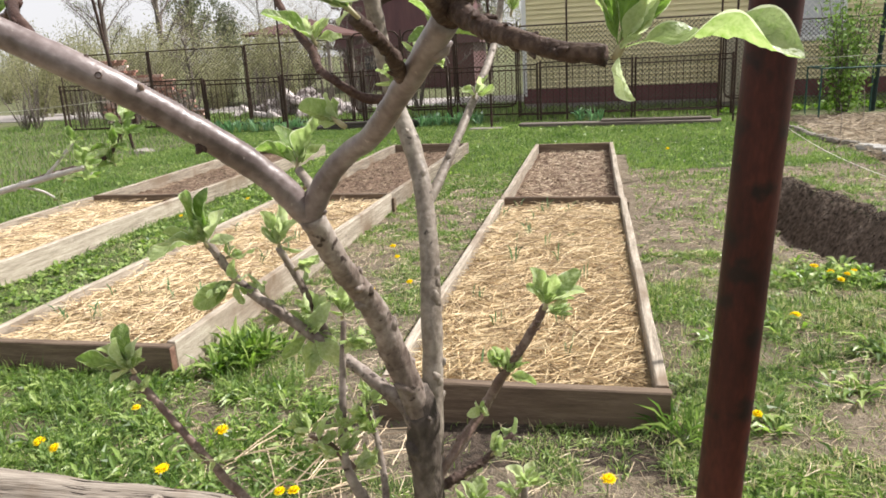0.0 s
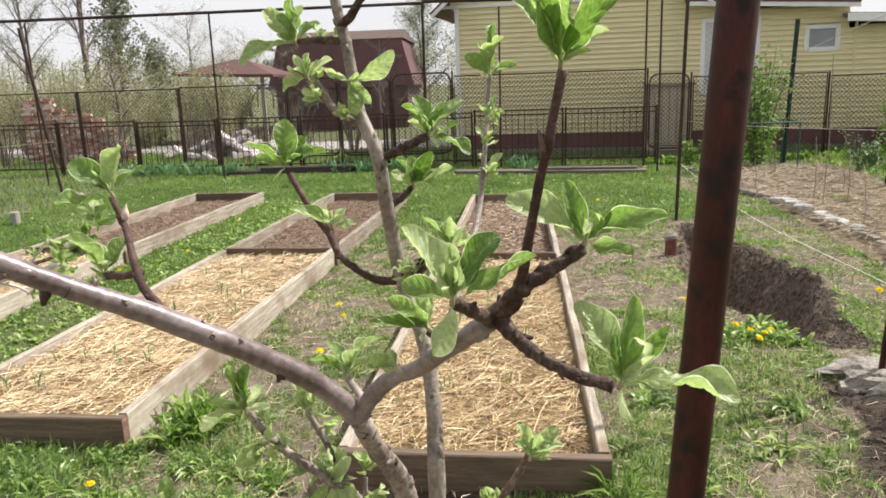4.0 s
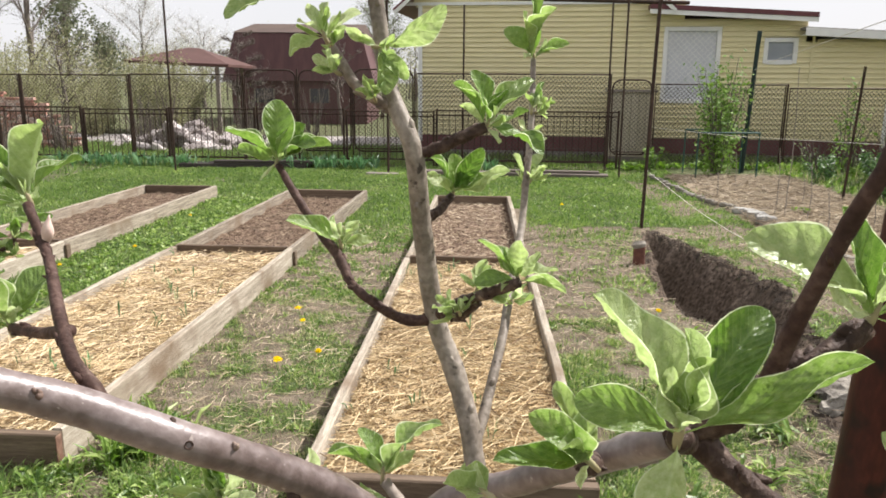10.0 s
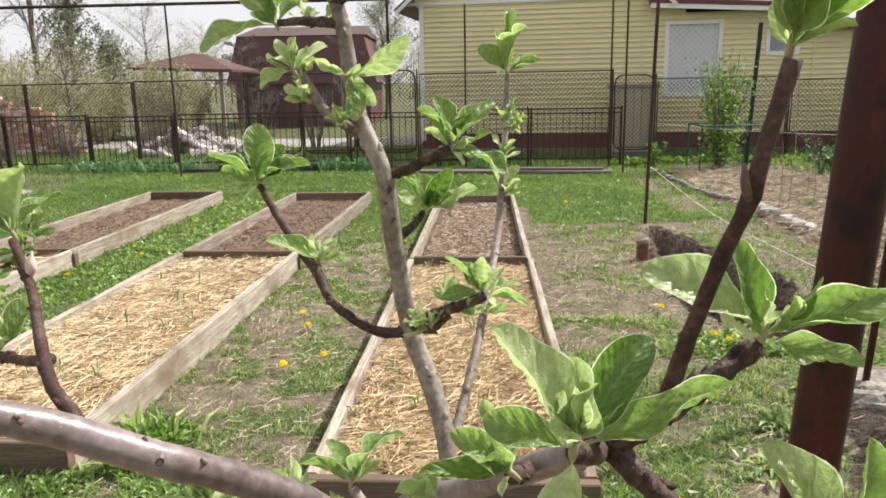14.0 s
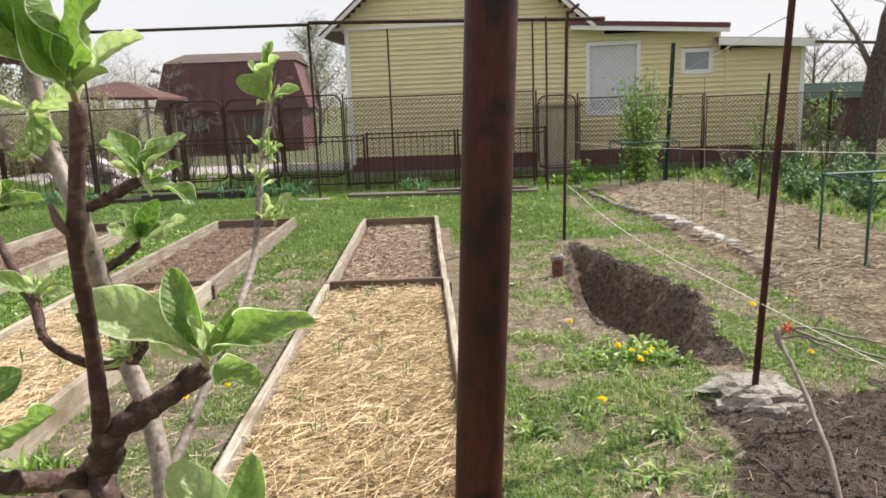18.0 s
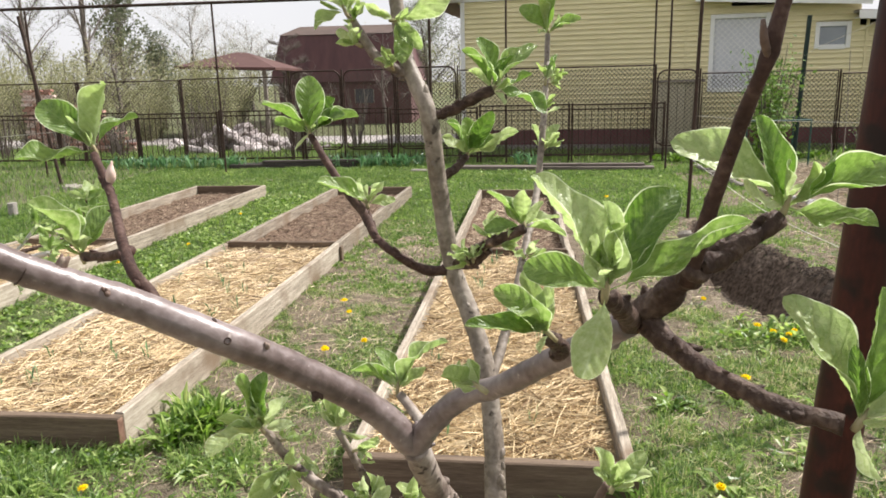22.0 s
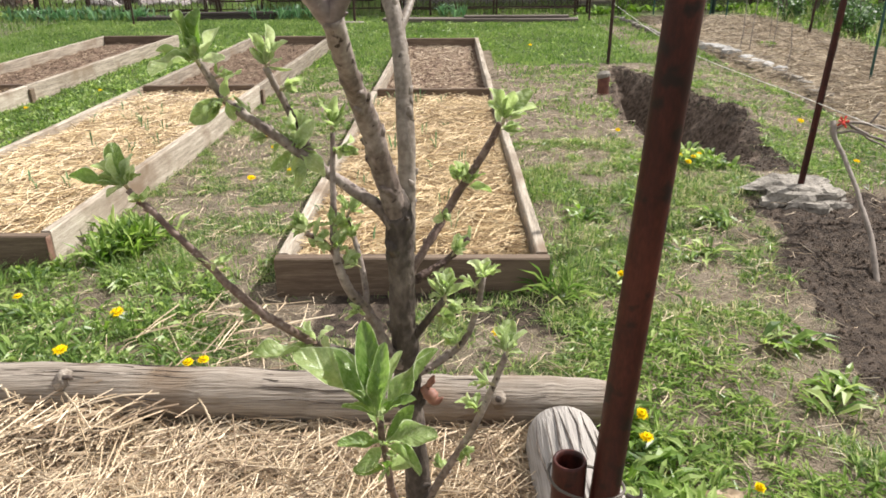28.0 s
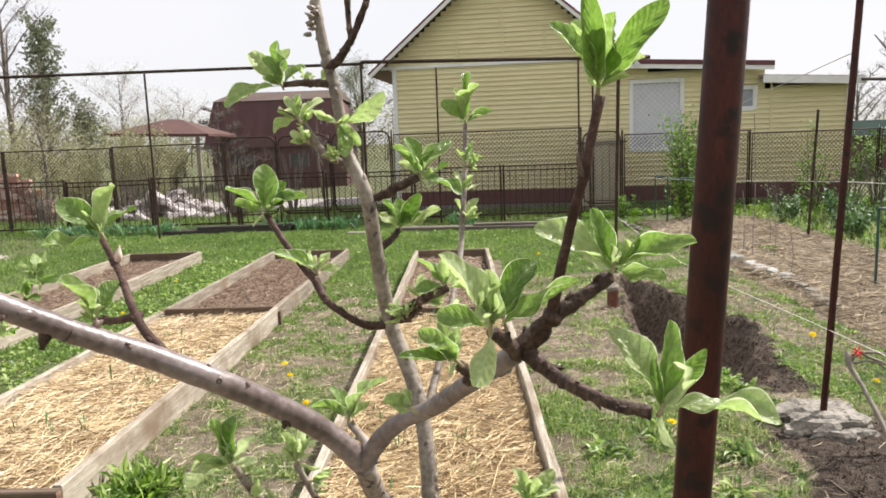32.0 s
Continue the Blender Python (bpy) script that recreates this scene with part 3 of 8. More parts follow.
def soft_noise(x, y, s):
    u, v = np.asarray(x) * s + 100.3, np.asarray(y) * s + 57.1
    i, j = np.floor(u).astype(int), np.floor(v).astype(int)
    a, b = u - i, v - j
    a, b = a * a * (3 - 2 * a), b * b * (3 - 2 * b)
    t = lambda p, q: table[p % 64, q % 64]
    return (t(i, j) * (1 - a) + t(i + 1, j) * a) * (1 - b) + (t(i, j + 1) * (1 - a) + t(i + 1, j + 1) * a) * b


def cover_at(x, y):
    """How much of the ground grass covers."""
    n = 0.45 * soft_noise(x, y, 1.6) + 0.33 * soft_noise(x, y, 4.3) + 0.22 * soft_noise(x, y, 11.0)
    patchy = lambda lo, hi, a=0.06, b=0.95: a + (b - a) * np.clip((n - lo) / (hi - lo), 0, 1)
    m = 0.22 * soft_noise(x, y, 1.6) + 0.40 * soft_noise(x + 7, y, 4.7) + 0.38 * soft_noise(x, y + 3, 10.0)
    trodden = lambda lo, hi, a=0.04, b=1.0: a + (b - a) * np.clip((m - lo) / (hi - lo), 0, 1)
    d = patchy(0.1, 0.4, 0.75, 1.0)
    d = np.where((y < 5.2) & (x > -1.75) & (x < -0.5), trodden(0.48, 0.60, 0.10), d)
    d = np.where((y < 0.3) & (x < 0.7), patchy(0.34, 0.55), d)
    d = np.where((y < 0.1) & (x > -0.85) & (x < 0.7), trodden(0.50, 0.60), d)
    d = np.where((y < 0.1) & (x > 0.1) & (x < 0.7), trodden(0.42, 0.54, 0.1), d)
    d = np.where((y < 6.3) & (x >= 0.45), trodden(0.49, 0.58), d)
    d = np.where((y < 1.6) & (x >= 0.6), trodden(0.51, 0.58, 0.08), d)
    d = np.where((y > -1.7) & (y < 0.7) & (x > 1.15) & (x < 2.0), trodden(0.54, 0.62, 0.06), d)
    d = np.where((y > 2.6) & (y < 6.0) & (x > 0.6) & (x < 1.9), patchy(0.48, 0.70, 0.09, 0.65), d)
    d = np.where((x > 2.6) & (x < 3.5), patchy(0.36, 0.58, 0.12), d)
    d = np.where((x > 5.5), 0.9, d)
    d = np.where((x > 3.4) & (x < 5.6) & (y < 11.3), 0.015, d)
    d = np.where((y < -0.8) & (x < 0.62), 0.0, d)
    d = np.where((x < -7.4) | (x > 9) | (y < -2.6) & ((x > 0.7) | (y < -4)) | (y > 12.3), 0.85, d)
    for _, nl, nr, fr, fl, dy in BEDS:
        d = np.where((x > nl[0] - 0.005) & (x < nr[0] + 0.005) & (y > nl[1] - 0.005) & (y < fl[1] + 0.02), 0, d)
    return d


cov = cover_at(np.array([v[0] for v in verts]), np.array([v[1] for v in verts]))
layer = ground.data.attributes.new("turf", "FLOAT", "POINT")
layer.data.foreach_set("value", (cov * 0.62).tolist())

# gravel lane behind the fence
bm = bmesh.new()
box(bm, (-60, 17.2, -0.05), (-1.8, 20.2, 0.035))
part("gravel_lane", bm, "gravel", None)
tagged(bpy.data.objects["gravel_lane"], "pale gravel lane behind the garden fence", "lane", "", "structure")


# ---- raised beds ----
RIM = 0.175


def lerp(a, b, t):
    return (a[0] + (b[0] - a[0]) * t, a[1] + (b[1] - a[1]) * t)


def board(parent, a, b, mat, z0=-0.04, z1=RIM, thick=0.05, name="board", side=1, seed=0):
    """A plank on edge from a to b, worn along its upper edge."""
    bm = bmesh.new()
    d = Vector((b[0] - a[0], b[1] - a[1], 0))
    L = d.length
    d.normalize()
    n = Vector((-d.y, d.x, 0)) * side
    k = max(2, int(L / 0.25))
    rows = []
    for i in range(k + 1):
        o = Vector((a[0], a[1], 0)) + d * (L * i / k)
        w = noise.noise((o.x * 1.7 + seed, o.y * 1.7, seed)) * 0.006
        t = noise.noise((o.x * 3 + seed, o.y * 3, 9)) * 0.007
        c = 0.006
        prof = [(0, z0), (0, z1 - c + t), (c, z1 + t), (thick - c, z1 + t * 0.4), (thick, z1 - c), (thick, z0)]
        rows.append([bm.verts.new(o + n * (u + w) + Vector((0, 0, z))) for u, z in prof])
    for r, s in zip(rows, rows[1:]):
        for j in range(5):
            bm.faces.new((r[j], r[j + 1], s[j + 1], s[j]))
        bm.faces.new((r[5], r[0], s[0], s[5]))
    bm.faces.new(rows[0])
    bm.faces.new(rows[-1][::-1])
    return part(name, bm, mat, parent)


def bed_fill(parent, name, nl, nr, fr, fl, mat, z, amp, freq, label, cell=0.035):
    """The uneven surface inside a bed."""
    ny = int(math.dist(nl, fl) / cell)
    nxx = int(math.dist(nl, nr) / cell)
    v = []
    for j in range(ny + 1):
        a, b = lerp(nl, fl, j / ny), lerp(nr, fr, j / ny)
        for i in range(nxx + 1):
            x, y = lerp(a, b, i / nxx)
            h = noise.noise((x * freq, y * freq, 2)) + 0.6 * noise.noise((x * freq * 2.7, y * freq * 2.7, 8)) + 0.4 * noise.noise((x * freq * 6, y * freq * 6, 1))
            v.append((x, y, z + amp * h))
    w = nxx + 1
    f = [(j * w + i, j * w + i + 1, j * w + w + i + 1, j * w + w + i) for j in range(ny) for i in range(nxx)]
    return raw(name, v, f, mat, parent, True, label)


def straw_scatter(name, parent, spot, count, mat, seed, long=(0.07, 0.22), width=0.0032, z=0.1, pile=0.03, label="", category="", inside=None, sides=None):
    """Loose stalks, three-sided, lying crosswise; spot gives a place or None."""
    rnd = random.Random(seed)
    v, f = [], []
    while len(f) < count * 3:
        p = spot(rnd)
        if not p:
            continue
        L = rnd.uniform(*long)
        a = rnd.uniform(0, 2 * math.pi)
        tilt = rnd.gauss(0, 0.16)
        w = width * rnd.uniform(0.6, 1.3)
        c = Vector((p[0], p[1], z + rnd.random() ** 2 * pile + noise.noise((p[0] * 4, p[1] * 4, 2)) * pile * 0.5))
        d = Vector((math.cos(a) * math.cos(tilt), math.sin(a) * math.cos(tilt), math.sin(tilt)))
        if inside:
            for q in (0, 1):
                reach = abs(d[q]) * L / 2
                lo, hi = (inside[q], inside[q + 2]) if q else sides(c.y)
                c[q] = min(max(c[q], lo + reach), hi - reach)
        s = Vector((-d.y, d.x, 0)).normalized() * w
        bend = Vector((0, 0, rnd.uniform(-0.01, 0.012))) + s * rnd.uniform(-4, 4)
        k = len(v)
        for o, e in ((c - d * L / 2, 0), (c + bend, 1), (c + d * L / 2, 0)):
            v += [o - s, o + s, o + Vector((0, 0, w * 1.4))]
        for q in (k, k + 3):
            f += [(q, q + 3, q + 5, q + 2), (q + 1, q + 2, q + 5, q + 4)]
    return raw(name, v, f, mat, parent, False, label, category, "stuff")


def in_quad(rnd, nl, nr, fr, fl):
    t = rnd.random()
    return lerp(lerp(nl, fl, t), lerp(nr, fr, t), rnd.random())


def inset(nl, nr, fr, fl, d):
    return (nl[0] + d, nl[1] + d), (nr[0] - d, nr[1] + d), (fr[0] - d, fr[1] - d), (fl[0] + d, fl[1] - d)


for bi, (which, nl, nr, fr, fl, dy) in enumerate(BEDS):
    bed = thing("raised_bed", "long weathered board garden bed, half straw and half bare soil", "garden bed", "raised beds")
    t = (dy - nl[1]) / (fl[1] - nl[1])
    dl, dr = lerp(nl, fl, t), lerp(nr, fr, t)
    th = 0.05
    board(bed, lerp(nl, fl, 0.054 / (fl[1] - nl[1])), (dl[0], dy - 0.012), "board", side=-1, seed=bi)
    board(bed, (dl[0] + 0.008, dy + 0.012), fl, "board", side=-1, seed=bi + 11)
    board(bed, lerp(nr, fr, 0.054 / (fr[1] - nr[1])), (dr[0], dy - 0.012), "board", side=1, seed=bi + 21, z1=RIM + 0.006)
    board(bed, (dr[0] - 0.01, dy + 0.012), fr, "board", side=1, seed=bi + 31)
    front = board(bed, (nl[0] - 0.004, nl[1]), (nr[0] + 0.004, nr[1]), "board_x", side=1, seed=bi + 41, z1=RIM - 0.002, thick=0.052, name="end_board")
    for e in (nl[0] - 0.007, nr[0] + 0.001):
        part("cut_end", boxed((e, min(nl[1], nr[1]) + 0.004, -0.03), (e + 0.006, min(nl[1], nr[1]) + 0.047, RIM - 0.009), bevel=0.002), "end_grain", front, "sun-bleached reddish end grain")
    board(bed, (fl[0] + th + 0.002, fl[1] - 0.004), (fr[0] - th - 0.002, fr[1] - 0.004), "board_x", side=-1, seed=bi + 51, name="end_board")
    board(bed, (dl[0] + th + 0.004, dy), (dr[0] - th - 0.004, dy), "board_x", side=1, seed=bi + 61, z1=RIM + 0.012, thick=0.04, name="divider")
    for e in (dl[0] + (-0.028), dr[0] + 0.003):
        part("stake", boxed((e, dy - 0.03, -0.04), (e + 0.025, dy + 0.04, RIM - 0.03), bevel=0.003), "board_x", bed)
    near = inset(nl, nr, (dr[0], dy), (dl[0], dy), 0.045)
    far = inset((dl[0], dy), (dr[0], dy), fr, fl, 0.045)
    bed_fill(bed, "straw_layer", *near, "straw_bed", 0.088, 0.022, 4, "golden straw mulch")
    bed_fill(bed, "soil", *far, "bed_soil", 0.055, 0.035, 5, "dry brown soil", 0.028)
    q = inset(*near, 0.04)
    straw_scatter("straw", bed, lambda r, q=q: in_quad(r, *q), (17000, 14000, 5000)[bi], "straw", 100 + bi, long=(0.10, 0.32), width=0.0019, z=0.097, pile=0.05, label="loose golden straw stalks", inside=(0, q[0][1] - 0.03, 0, q[2][1] + 0.03),
                  sides=lambda y, q=q: tuple(lerp(u, v, (y - q[0][1]) / (q[2][1] - q[0][1]))[0] + e for u, v, e in ((q[0], q[3], -0.03), (q[1], q[2], 0.012))))
    q = inset(*far, 0.05)
    straw_scatter("dry_stem_litter", bed, lambda r, q=q: in_quad(r, *q), 2600, "dry_stem" if bi else "old_straw", 110 + bi, long=(0.02, 0.12), width=0.0016, z=0.066, pile=0.025, label="scattered dry stems on soil")


# ---- fences and frame behind the garden ----
FENCE_Y = 12.35
n_panel = 8
px0, pw = -11.9, 1.83
for k in range(n_panel):
    x0 = px0 + k * pw
    fence = thing("low_fence", "low rusty iron fence panel of thin upright bars", "fence", "low fence panels", at=(x0, FENCE_Y, 0))
    top, bot = 1.13 + 0.02 * math.sin(k * 2.2), 0.16
    for nm, z in (("rail", top), ("rail", bot), ("rail", top - 0.09)):
        part(nm, boxed((0.03, -0.012, z - 0.012), (pw - 0.03, 0.012, z + 0.012)), "iron", fence)
    for px in (0.03, pw - 0.03):
        part("post", boxed((px - 0.02, -0.02, -0.05), (px + 0.02, 0.02, top + 0.03)), "iron", fence)
    for i in range(1, 14):
        xx = 0.03 + (pw - 0.06) * i / 14
        part("bar", boxed((xx - 0.006, -0.006, bot), (xx + 0.006, 0.006, top)), "iron", fence)


def mesh_panel(name, w, z0, z1, at, round_top, label, cell=0.085, e=0.0068):
    """A framed panel of chain-link wire, with rounded upper corners if asked."""
    fence = thing(name, label, "fence", "wire mesh panels", at=at)
    bm = bmesh.new()
    r = 0.17 if round_top else 0.0
    if round_top:
        z0 = 0.28
        pts = []
        for cx, cz, a0 in ((0.02 + r, z1 - r, 180), (w - 0.02 - r, z1 - r, 90), (w - 0.02 - r, z0 + r, 0), (0.02 + r, z0 + r, -90)):
            for a in range(0, 91, 18):
                pts.append((cx + r * math.cos(radians(a0 - a)), 0, cz + r * math.sin(radians(a0 - a)), 0.017))
        pts.append(pts[0])
    else:
        pts = [(0.02, 0, z0, 0.017), (0.02, 0, z1, 0.017), (w - 0.02, 0, z1, 0.017), (w - 0.02, 0, z0, 0.017)]
    tube(bm, pts, 6, smooth_path=False)
    part("frame", bm, "iron", fence)
    part("bottom_rail", rod(bmesh.new(), (0.02, 0, z0 + 0.05), (w - 0.02, 0, z0 + 0.05), 0.014), "iron", fence)
    v, f = [], []
    h = z1 - z0 - 0.08
    for s in (1, -1):
        k = -h
        while k < w:
            a, b = max(0.03, k), min(w - 0.03, k + h)
            if b > a + 0.02:
                za, zb = z0 + 0.05 + (a - k), z0 + 0.05 + (b - k)
                if s < 0:
                    za, zb = z0 + z1 - za, z0 + z1 - zb
                q = len(v)
                v += [(a, s * e, za - e), (a, s * e, za + e), (b, s * e, zb + e), (b, s * e, zb - e)]
                f.append((q, q + 1, q + 2, q + 3))
            k += cell
    raw("wire_mesh", v, f, "wire", fence, label="chain-link wire")
    return fence


mx = -12.2
for k, (w, rt, zt) in enumerate([(2.4, 0, 1.80), (2.4, 0, 1.80), (2.45, 0, 1.82), (1.15, 1, 1.92), (1.15, 1, 1.92), (1.3, 1, 1.94), (3.95, 0, 1.86), (0.85, 1, 1.76), (2.6, 0, 1.68), (2.6, 0, 1.62), (3.0, 0, 1.6)]):
    mesh_panel("mesh_fence", w - 0.04, 0.05, zt, (mx, 12.85 - 0.02 * k, 0), rt, "tall rusty fence panel of chain-link wire in a pipe frame", e=0.0042 if k < 5 else 0.0072)
    mx += w
    post = thing("fence_post", "rusty square iron fence post", "post", "mesh fence posts", at=(mx - 0.02, 12.85 - 0.02 * k, 0))
    part("shaft", boxed((-0.016, -0.016, -0.1), (0.016, 0.016, zt + 0.02), bevel=0.003), "iron", post)

frame_ob = thing("vine_trellis", "tall thin rusty iron frame for climbing vines", "trellis frame")
for a, b, r in [((-13.5, 10.2, 3.12), (-1.71, 11.15, 3.17), 0.028), ((-1.71, 11.15, 3.2), (3.75, 11.7, 3.13), 0.034), ((-1.71, 11.2, 3.17), (-1.83, 12.3, 3.2), 0.018)]:
    part("top_bar", rod(bmesh.new(), a, b, r, 8), "iron", frame_ob)
for x, y, zt, r in [(-5.75, 11.0, 3.14, 0.02), (-1.71, 11.15, 3.2, 0.024), (-0.36, 12.25, 3.15, 0.018), (2.42, 11.9, 3.15, 0.018), (2.53, 10.9, 3.13, 0.018), (-9.3, 10.7, 3.12, 0.02)]:
    part("upright", rod(bmesh.new(), (x, y, -0.05), (x, y, zt), r, 8), "iron", frame_ob)

# ---- house ----
house = thing("house", "single-storey house in cream siding with burgundy trim and roof", "house", at=(-1.53, 15.35, 0), turn=-5.0)
HL, EAVE, SIDE = 10.45, 3.43, 3.33
course = 0.112
holes = [(5.60, 6.80, 1.30, 2.91), (7.75, 8.42, 2.16, 2.67)]
z, kk = 0.47, 0
while z < 5.7:
    if z < EAVE:
        x0, x1 = 0.0, HL if z < 2.58 else (8.6 if z < 2.98 else 6.0)
    else:
        half = (5.72 - z) / (5.72 - EAVE) * 2.72
        half += 0.1
        x0, x1 = 2.62 - half, 2.62 + half
    cuts = [(a, b) for a, b, c, d in holes if c < z + course * 0.5 < d]
    segs = []
    cur = x0
    for a, b in cuts:
        segs.append((cur, a))
        cur = b
    segs.append((cur, x1))
    for a, b in segs:
        if b - a > 0.05:
            bm = bmesh.new()
            prof = [(0.0, z), (-0.034, z + 0.005), (-0.036, z + 0.03), (-0.014, z + 0.042), (-0.006, z + course), (0.0, z + course)]
            ring = [[bm.verts.new((xx, u, zz)) for u, zz in prof] for xx in (a, b)]
            for j in range(len(prof)):
                q = (j + 1) % len(prof)
                bm.faces.new((ring[0][j], ring[0][q], ring[1][q], ring[1][j]))
            bm.faces.new(ring[0])
            bm.faces.new(ring[1][::-1])
            part("siding_board", bm, "siding", house)
    z += course
    kk += 1
part("wall", boxed((0.01, 0.06, 0.0), (8.5, 6.0, 3.1)), "siding", house)
part("annexe_wall", boxed((8.86, 0.062, 0.0), (HL - 0.01, 5.0, 2.66)), "siding", house)
bm = bmesh.new()
tri = [bm.verts.new(p) for p in ((-0.1, 0.02, 3.41), (5.34, 0.02, 3.41), (2.62, 0.02, 5.7))]
tri2 = [bm.verts.new(p) for p in ((-0.1, 6, 3.41), (5.34, 6, 3.41), (2.62, 6, 5.7))]
bm.faces.new(tri)
bm.faces.new(tri2[::-1])
for i in range(3):
    j = (i + 1) % 3
    bm.faces.new((tri[i], tri2[i], tri2[j], tri[j]))
part("gable_wall", bm, "siding", house)
part("plinth", boxed((-0.01, -0.035, 0.12), (HL + 0.01, 0.0, 0.46)), "burgundy", house, "burgundy plinth band")
part("footing", boxed((0.0, -0.015, -0.1), (HL, 0.0, 0.12)), "gravel", house)
for xx in (-0.02, HL - 0.08):
    part("corner_trim", boxed((xx, -0.04, 0.3), (xx + 0.1, -0.001 - 0.024, EAVE if xx < 1 else 2.75), bevel=0.004), "trim_white", house, "white corner trim")
part("eave_board", boxed((-0.35, -0.06, EAVE), (5.45, -0.026, EAVE + 0.07)), "trim_white", house)
for s in (-1, 1):
    bm = bmesh.new()
    p0 = Vector((2.62 + s * 3.12, 0, 3.27))
    p1 = Vector((2.62, 0, 5.90))
    d = (p1 - p0).normalized()
    up = Vector((-d.z * s, 0, d.x * s)) * (-s if s > 0 else -s)
    up = Vector((s * abs(d.z), 0, abs(d.x)))
    vs = []
    for y in (-0.42, 6.2):
        for q in (p0, p1):
            for o in (0, 0.07):
                vs.append(bm.verts.new(q + up * o + Vector((0, y, 0))))
    for q in ((0, 1, 3, 2), (4, 5, 7, 6), (0, 1, 5, 4), (2, 3, 7, 6), (0, 2, 6, 4), (1, 3, 7, 5)):
        bm.faces.new([vs[i] for i in q])
    part("roof", bm, "burgundy", house)
    bm = bmesh.new()
    tube(bm, [(p0.x, -0.44, p0.z - 0.03, 0.055), (p1.x, -0.44, p1.z - 0.03, 0.055)], 4, smooth_path=False)
    part("verge_board", bm, "trim_white", house)
for xx in (1.55, 2.62, 3.6):
    part("gable_joint", boxed((xx, -0.045, EAVE + 0.08), (xx + 0.06, -0.0245, EAVE + 1.3 - abs(xx - 2.62) * 0.4)), "siding", house)
for xx in (5.05, 5.0 + 3.72):
    part("wall_joint", boxed((xx, -0.042, 0.5), (xx + 0.055, -0.0255, 2.72)), "siding", house)
def sloping(x0, x1, y0, y1, z0, z1, drop):
    """A board or roof sheet that falls towards its far end."""
    bm = boxed((x0, y0, z0), (x1, y1, z1))
    for v in bm.verts:
        v.co.z -= drop * (v.co.x - x0) / (x1 - x0)
    return bm


part("side_roof", sloping(5.2, 8.68, -0.45, 6.0, SIDE - 0.04, SIDE + 0.06, 0.20), "burgundy", house, "burgundy sheet roof edge")
part("side_fascia", sloping(5.2, 8.68, -0.43, -0.40, SIDE - 0.14, SIDE - 0.045, 0.20), "trim_white", house)
part("side_soffit", sloping(5.45, 8.66, -0.395, -0.03, SIDE - 0.075, SIDE - 0.055, 0.19), "trim_white", house)
part("annexe_roof", sloping(8.45, 10.62, -0.4, 5.2, 2.84, 2.9, 0.12), "gravel", house)
part("annexe_fascia", sloping(8.45, 10.62, -0.43, -0.402, 2.72, 2.88, 0.12), "trim_white", house)
part("annexe_soffit", sloping(8.47, 10.6, -0.4, -0.03, 2.735, 2.75, 0.115), "trim_white", house)
part("gutter", rod(bmesh.new(), (10.5, -0.45, 2.70), (11.75, -0.55, 2.62), 0.035, 8), "wire", house)
for nm, (a, b, c, d) in zip(("window", "small_window"), holes):
    win = part(nm, boxed((a + 0.05, 0.02, c + 0.05), (b - 0.05, 0.05, d - 0.05)), "curtain" if nm == "window" else "glass", house)
    for q in (((a - 0.02, -0.04, c - 0.02), (a + 0.07, 0.03, d + 0.02)), ((b - 0.07, -0.04, c - 0.02), (b + 0.02, 0.03, d + 0.02)), ((a + 0.072, -0.04, d - 0.07), (b - 0.072, 0.03, d + 0.02)), ((a + 0.072, -0.045, c - 0.04), (b - 0.072, 0.03, c + 0.06))):
        part("frame", boxed(*q, bevel=0.005), "trim_white", win, "white window frame")
    if nm == "window":
        v, f = [], []
        w, h = b - a - 0.14, d - c - 0.13
        for s in (1, -1):
            k = -h
            while k < w:
                l, r = max(0, k), min(w, k + h)
                if r > l + 0.02:
                    za, zb = (l - k), (r - k)
                    if s < 0:
                        za, zb = h - za, h - zb
                    q = len(v)
                    v += [(a + 0.07 + l, 0.012, c + 0.06 + za - 0.007), (a + 0.07 + l, 0.012, c + 0.06 + za + 0.007), (a + 0.07 + r, 0.012, c + 0.06 + zb + 0.007), (a + 0.07 + r, 0.012, c + 0.06 + zb - 0.007)]
                    f.append((q, q + 1, q + 2, q + 3))
                k += 0.13
        raw("grille", v, f, "trim_white", win, label="white diamond window grille")

# ---- pale wooden locker by the wall ----
crate = thing("wooden_locker", "pale weathered plank locker standing beside the house wall", "locker", at=(2.75, 13.95, 0), turn=-5)
for i in range(6):
    part("plank", boxed((i * 0.16, 0, 0.12), (i * 0.16 + 0.152, 0.5, 1.5), bevel=0.004), "crate", crate)
part("lid", boxed((-0.06, -0.06, 1.51), (1.02, 0.55, 1.56), bevel=0.005), "plank_grey", crate)
part("base", boxed((0, 0.02, -0.02), (0.95, 0.48, 0.115)), "plank_grey", crate)

# ---- barn and pavilion beyond the lane ----
barn = thing("barn", "dark burgundy barn with a mansard sheet roof", "barn", at=(-10.5, 27, 0), turn=4)
part("wall", boxed((0.3, 0, -0.1), (5.7, 6, 1.75)), "barn", barn)
bm = bmesh.new()
prof = [(0.0, 1.7), (0.45, 3.55), (5.5, 3.55), (6.0, 1.7)]
pr = [[bm.verts.new((x if 0 < i < 3 else x, yy + (0.0 if z < 3 else 0.35) * (1 if yy < 1 else -1), z)) for i, (x, z) in enumerate(prof)] for yy in (-0.2, 6.2)]
for i in range(4):
    j = (i + 1) % 4
    bm.faces.new((pr[0][i], pr[1][i], pr[1][j], pr[0][j]))
bm.faces.new(pr[0])
bm.faces.new(pr[1][::-1])
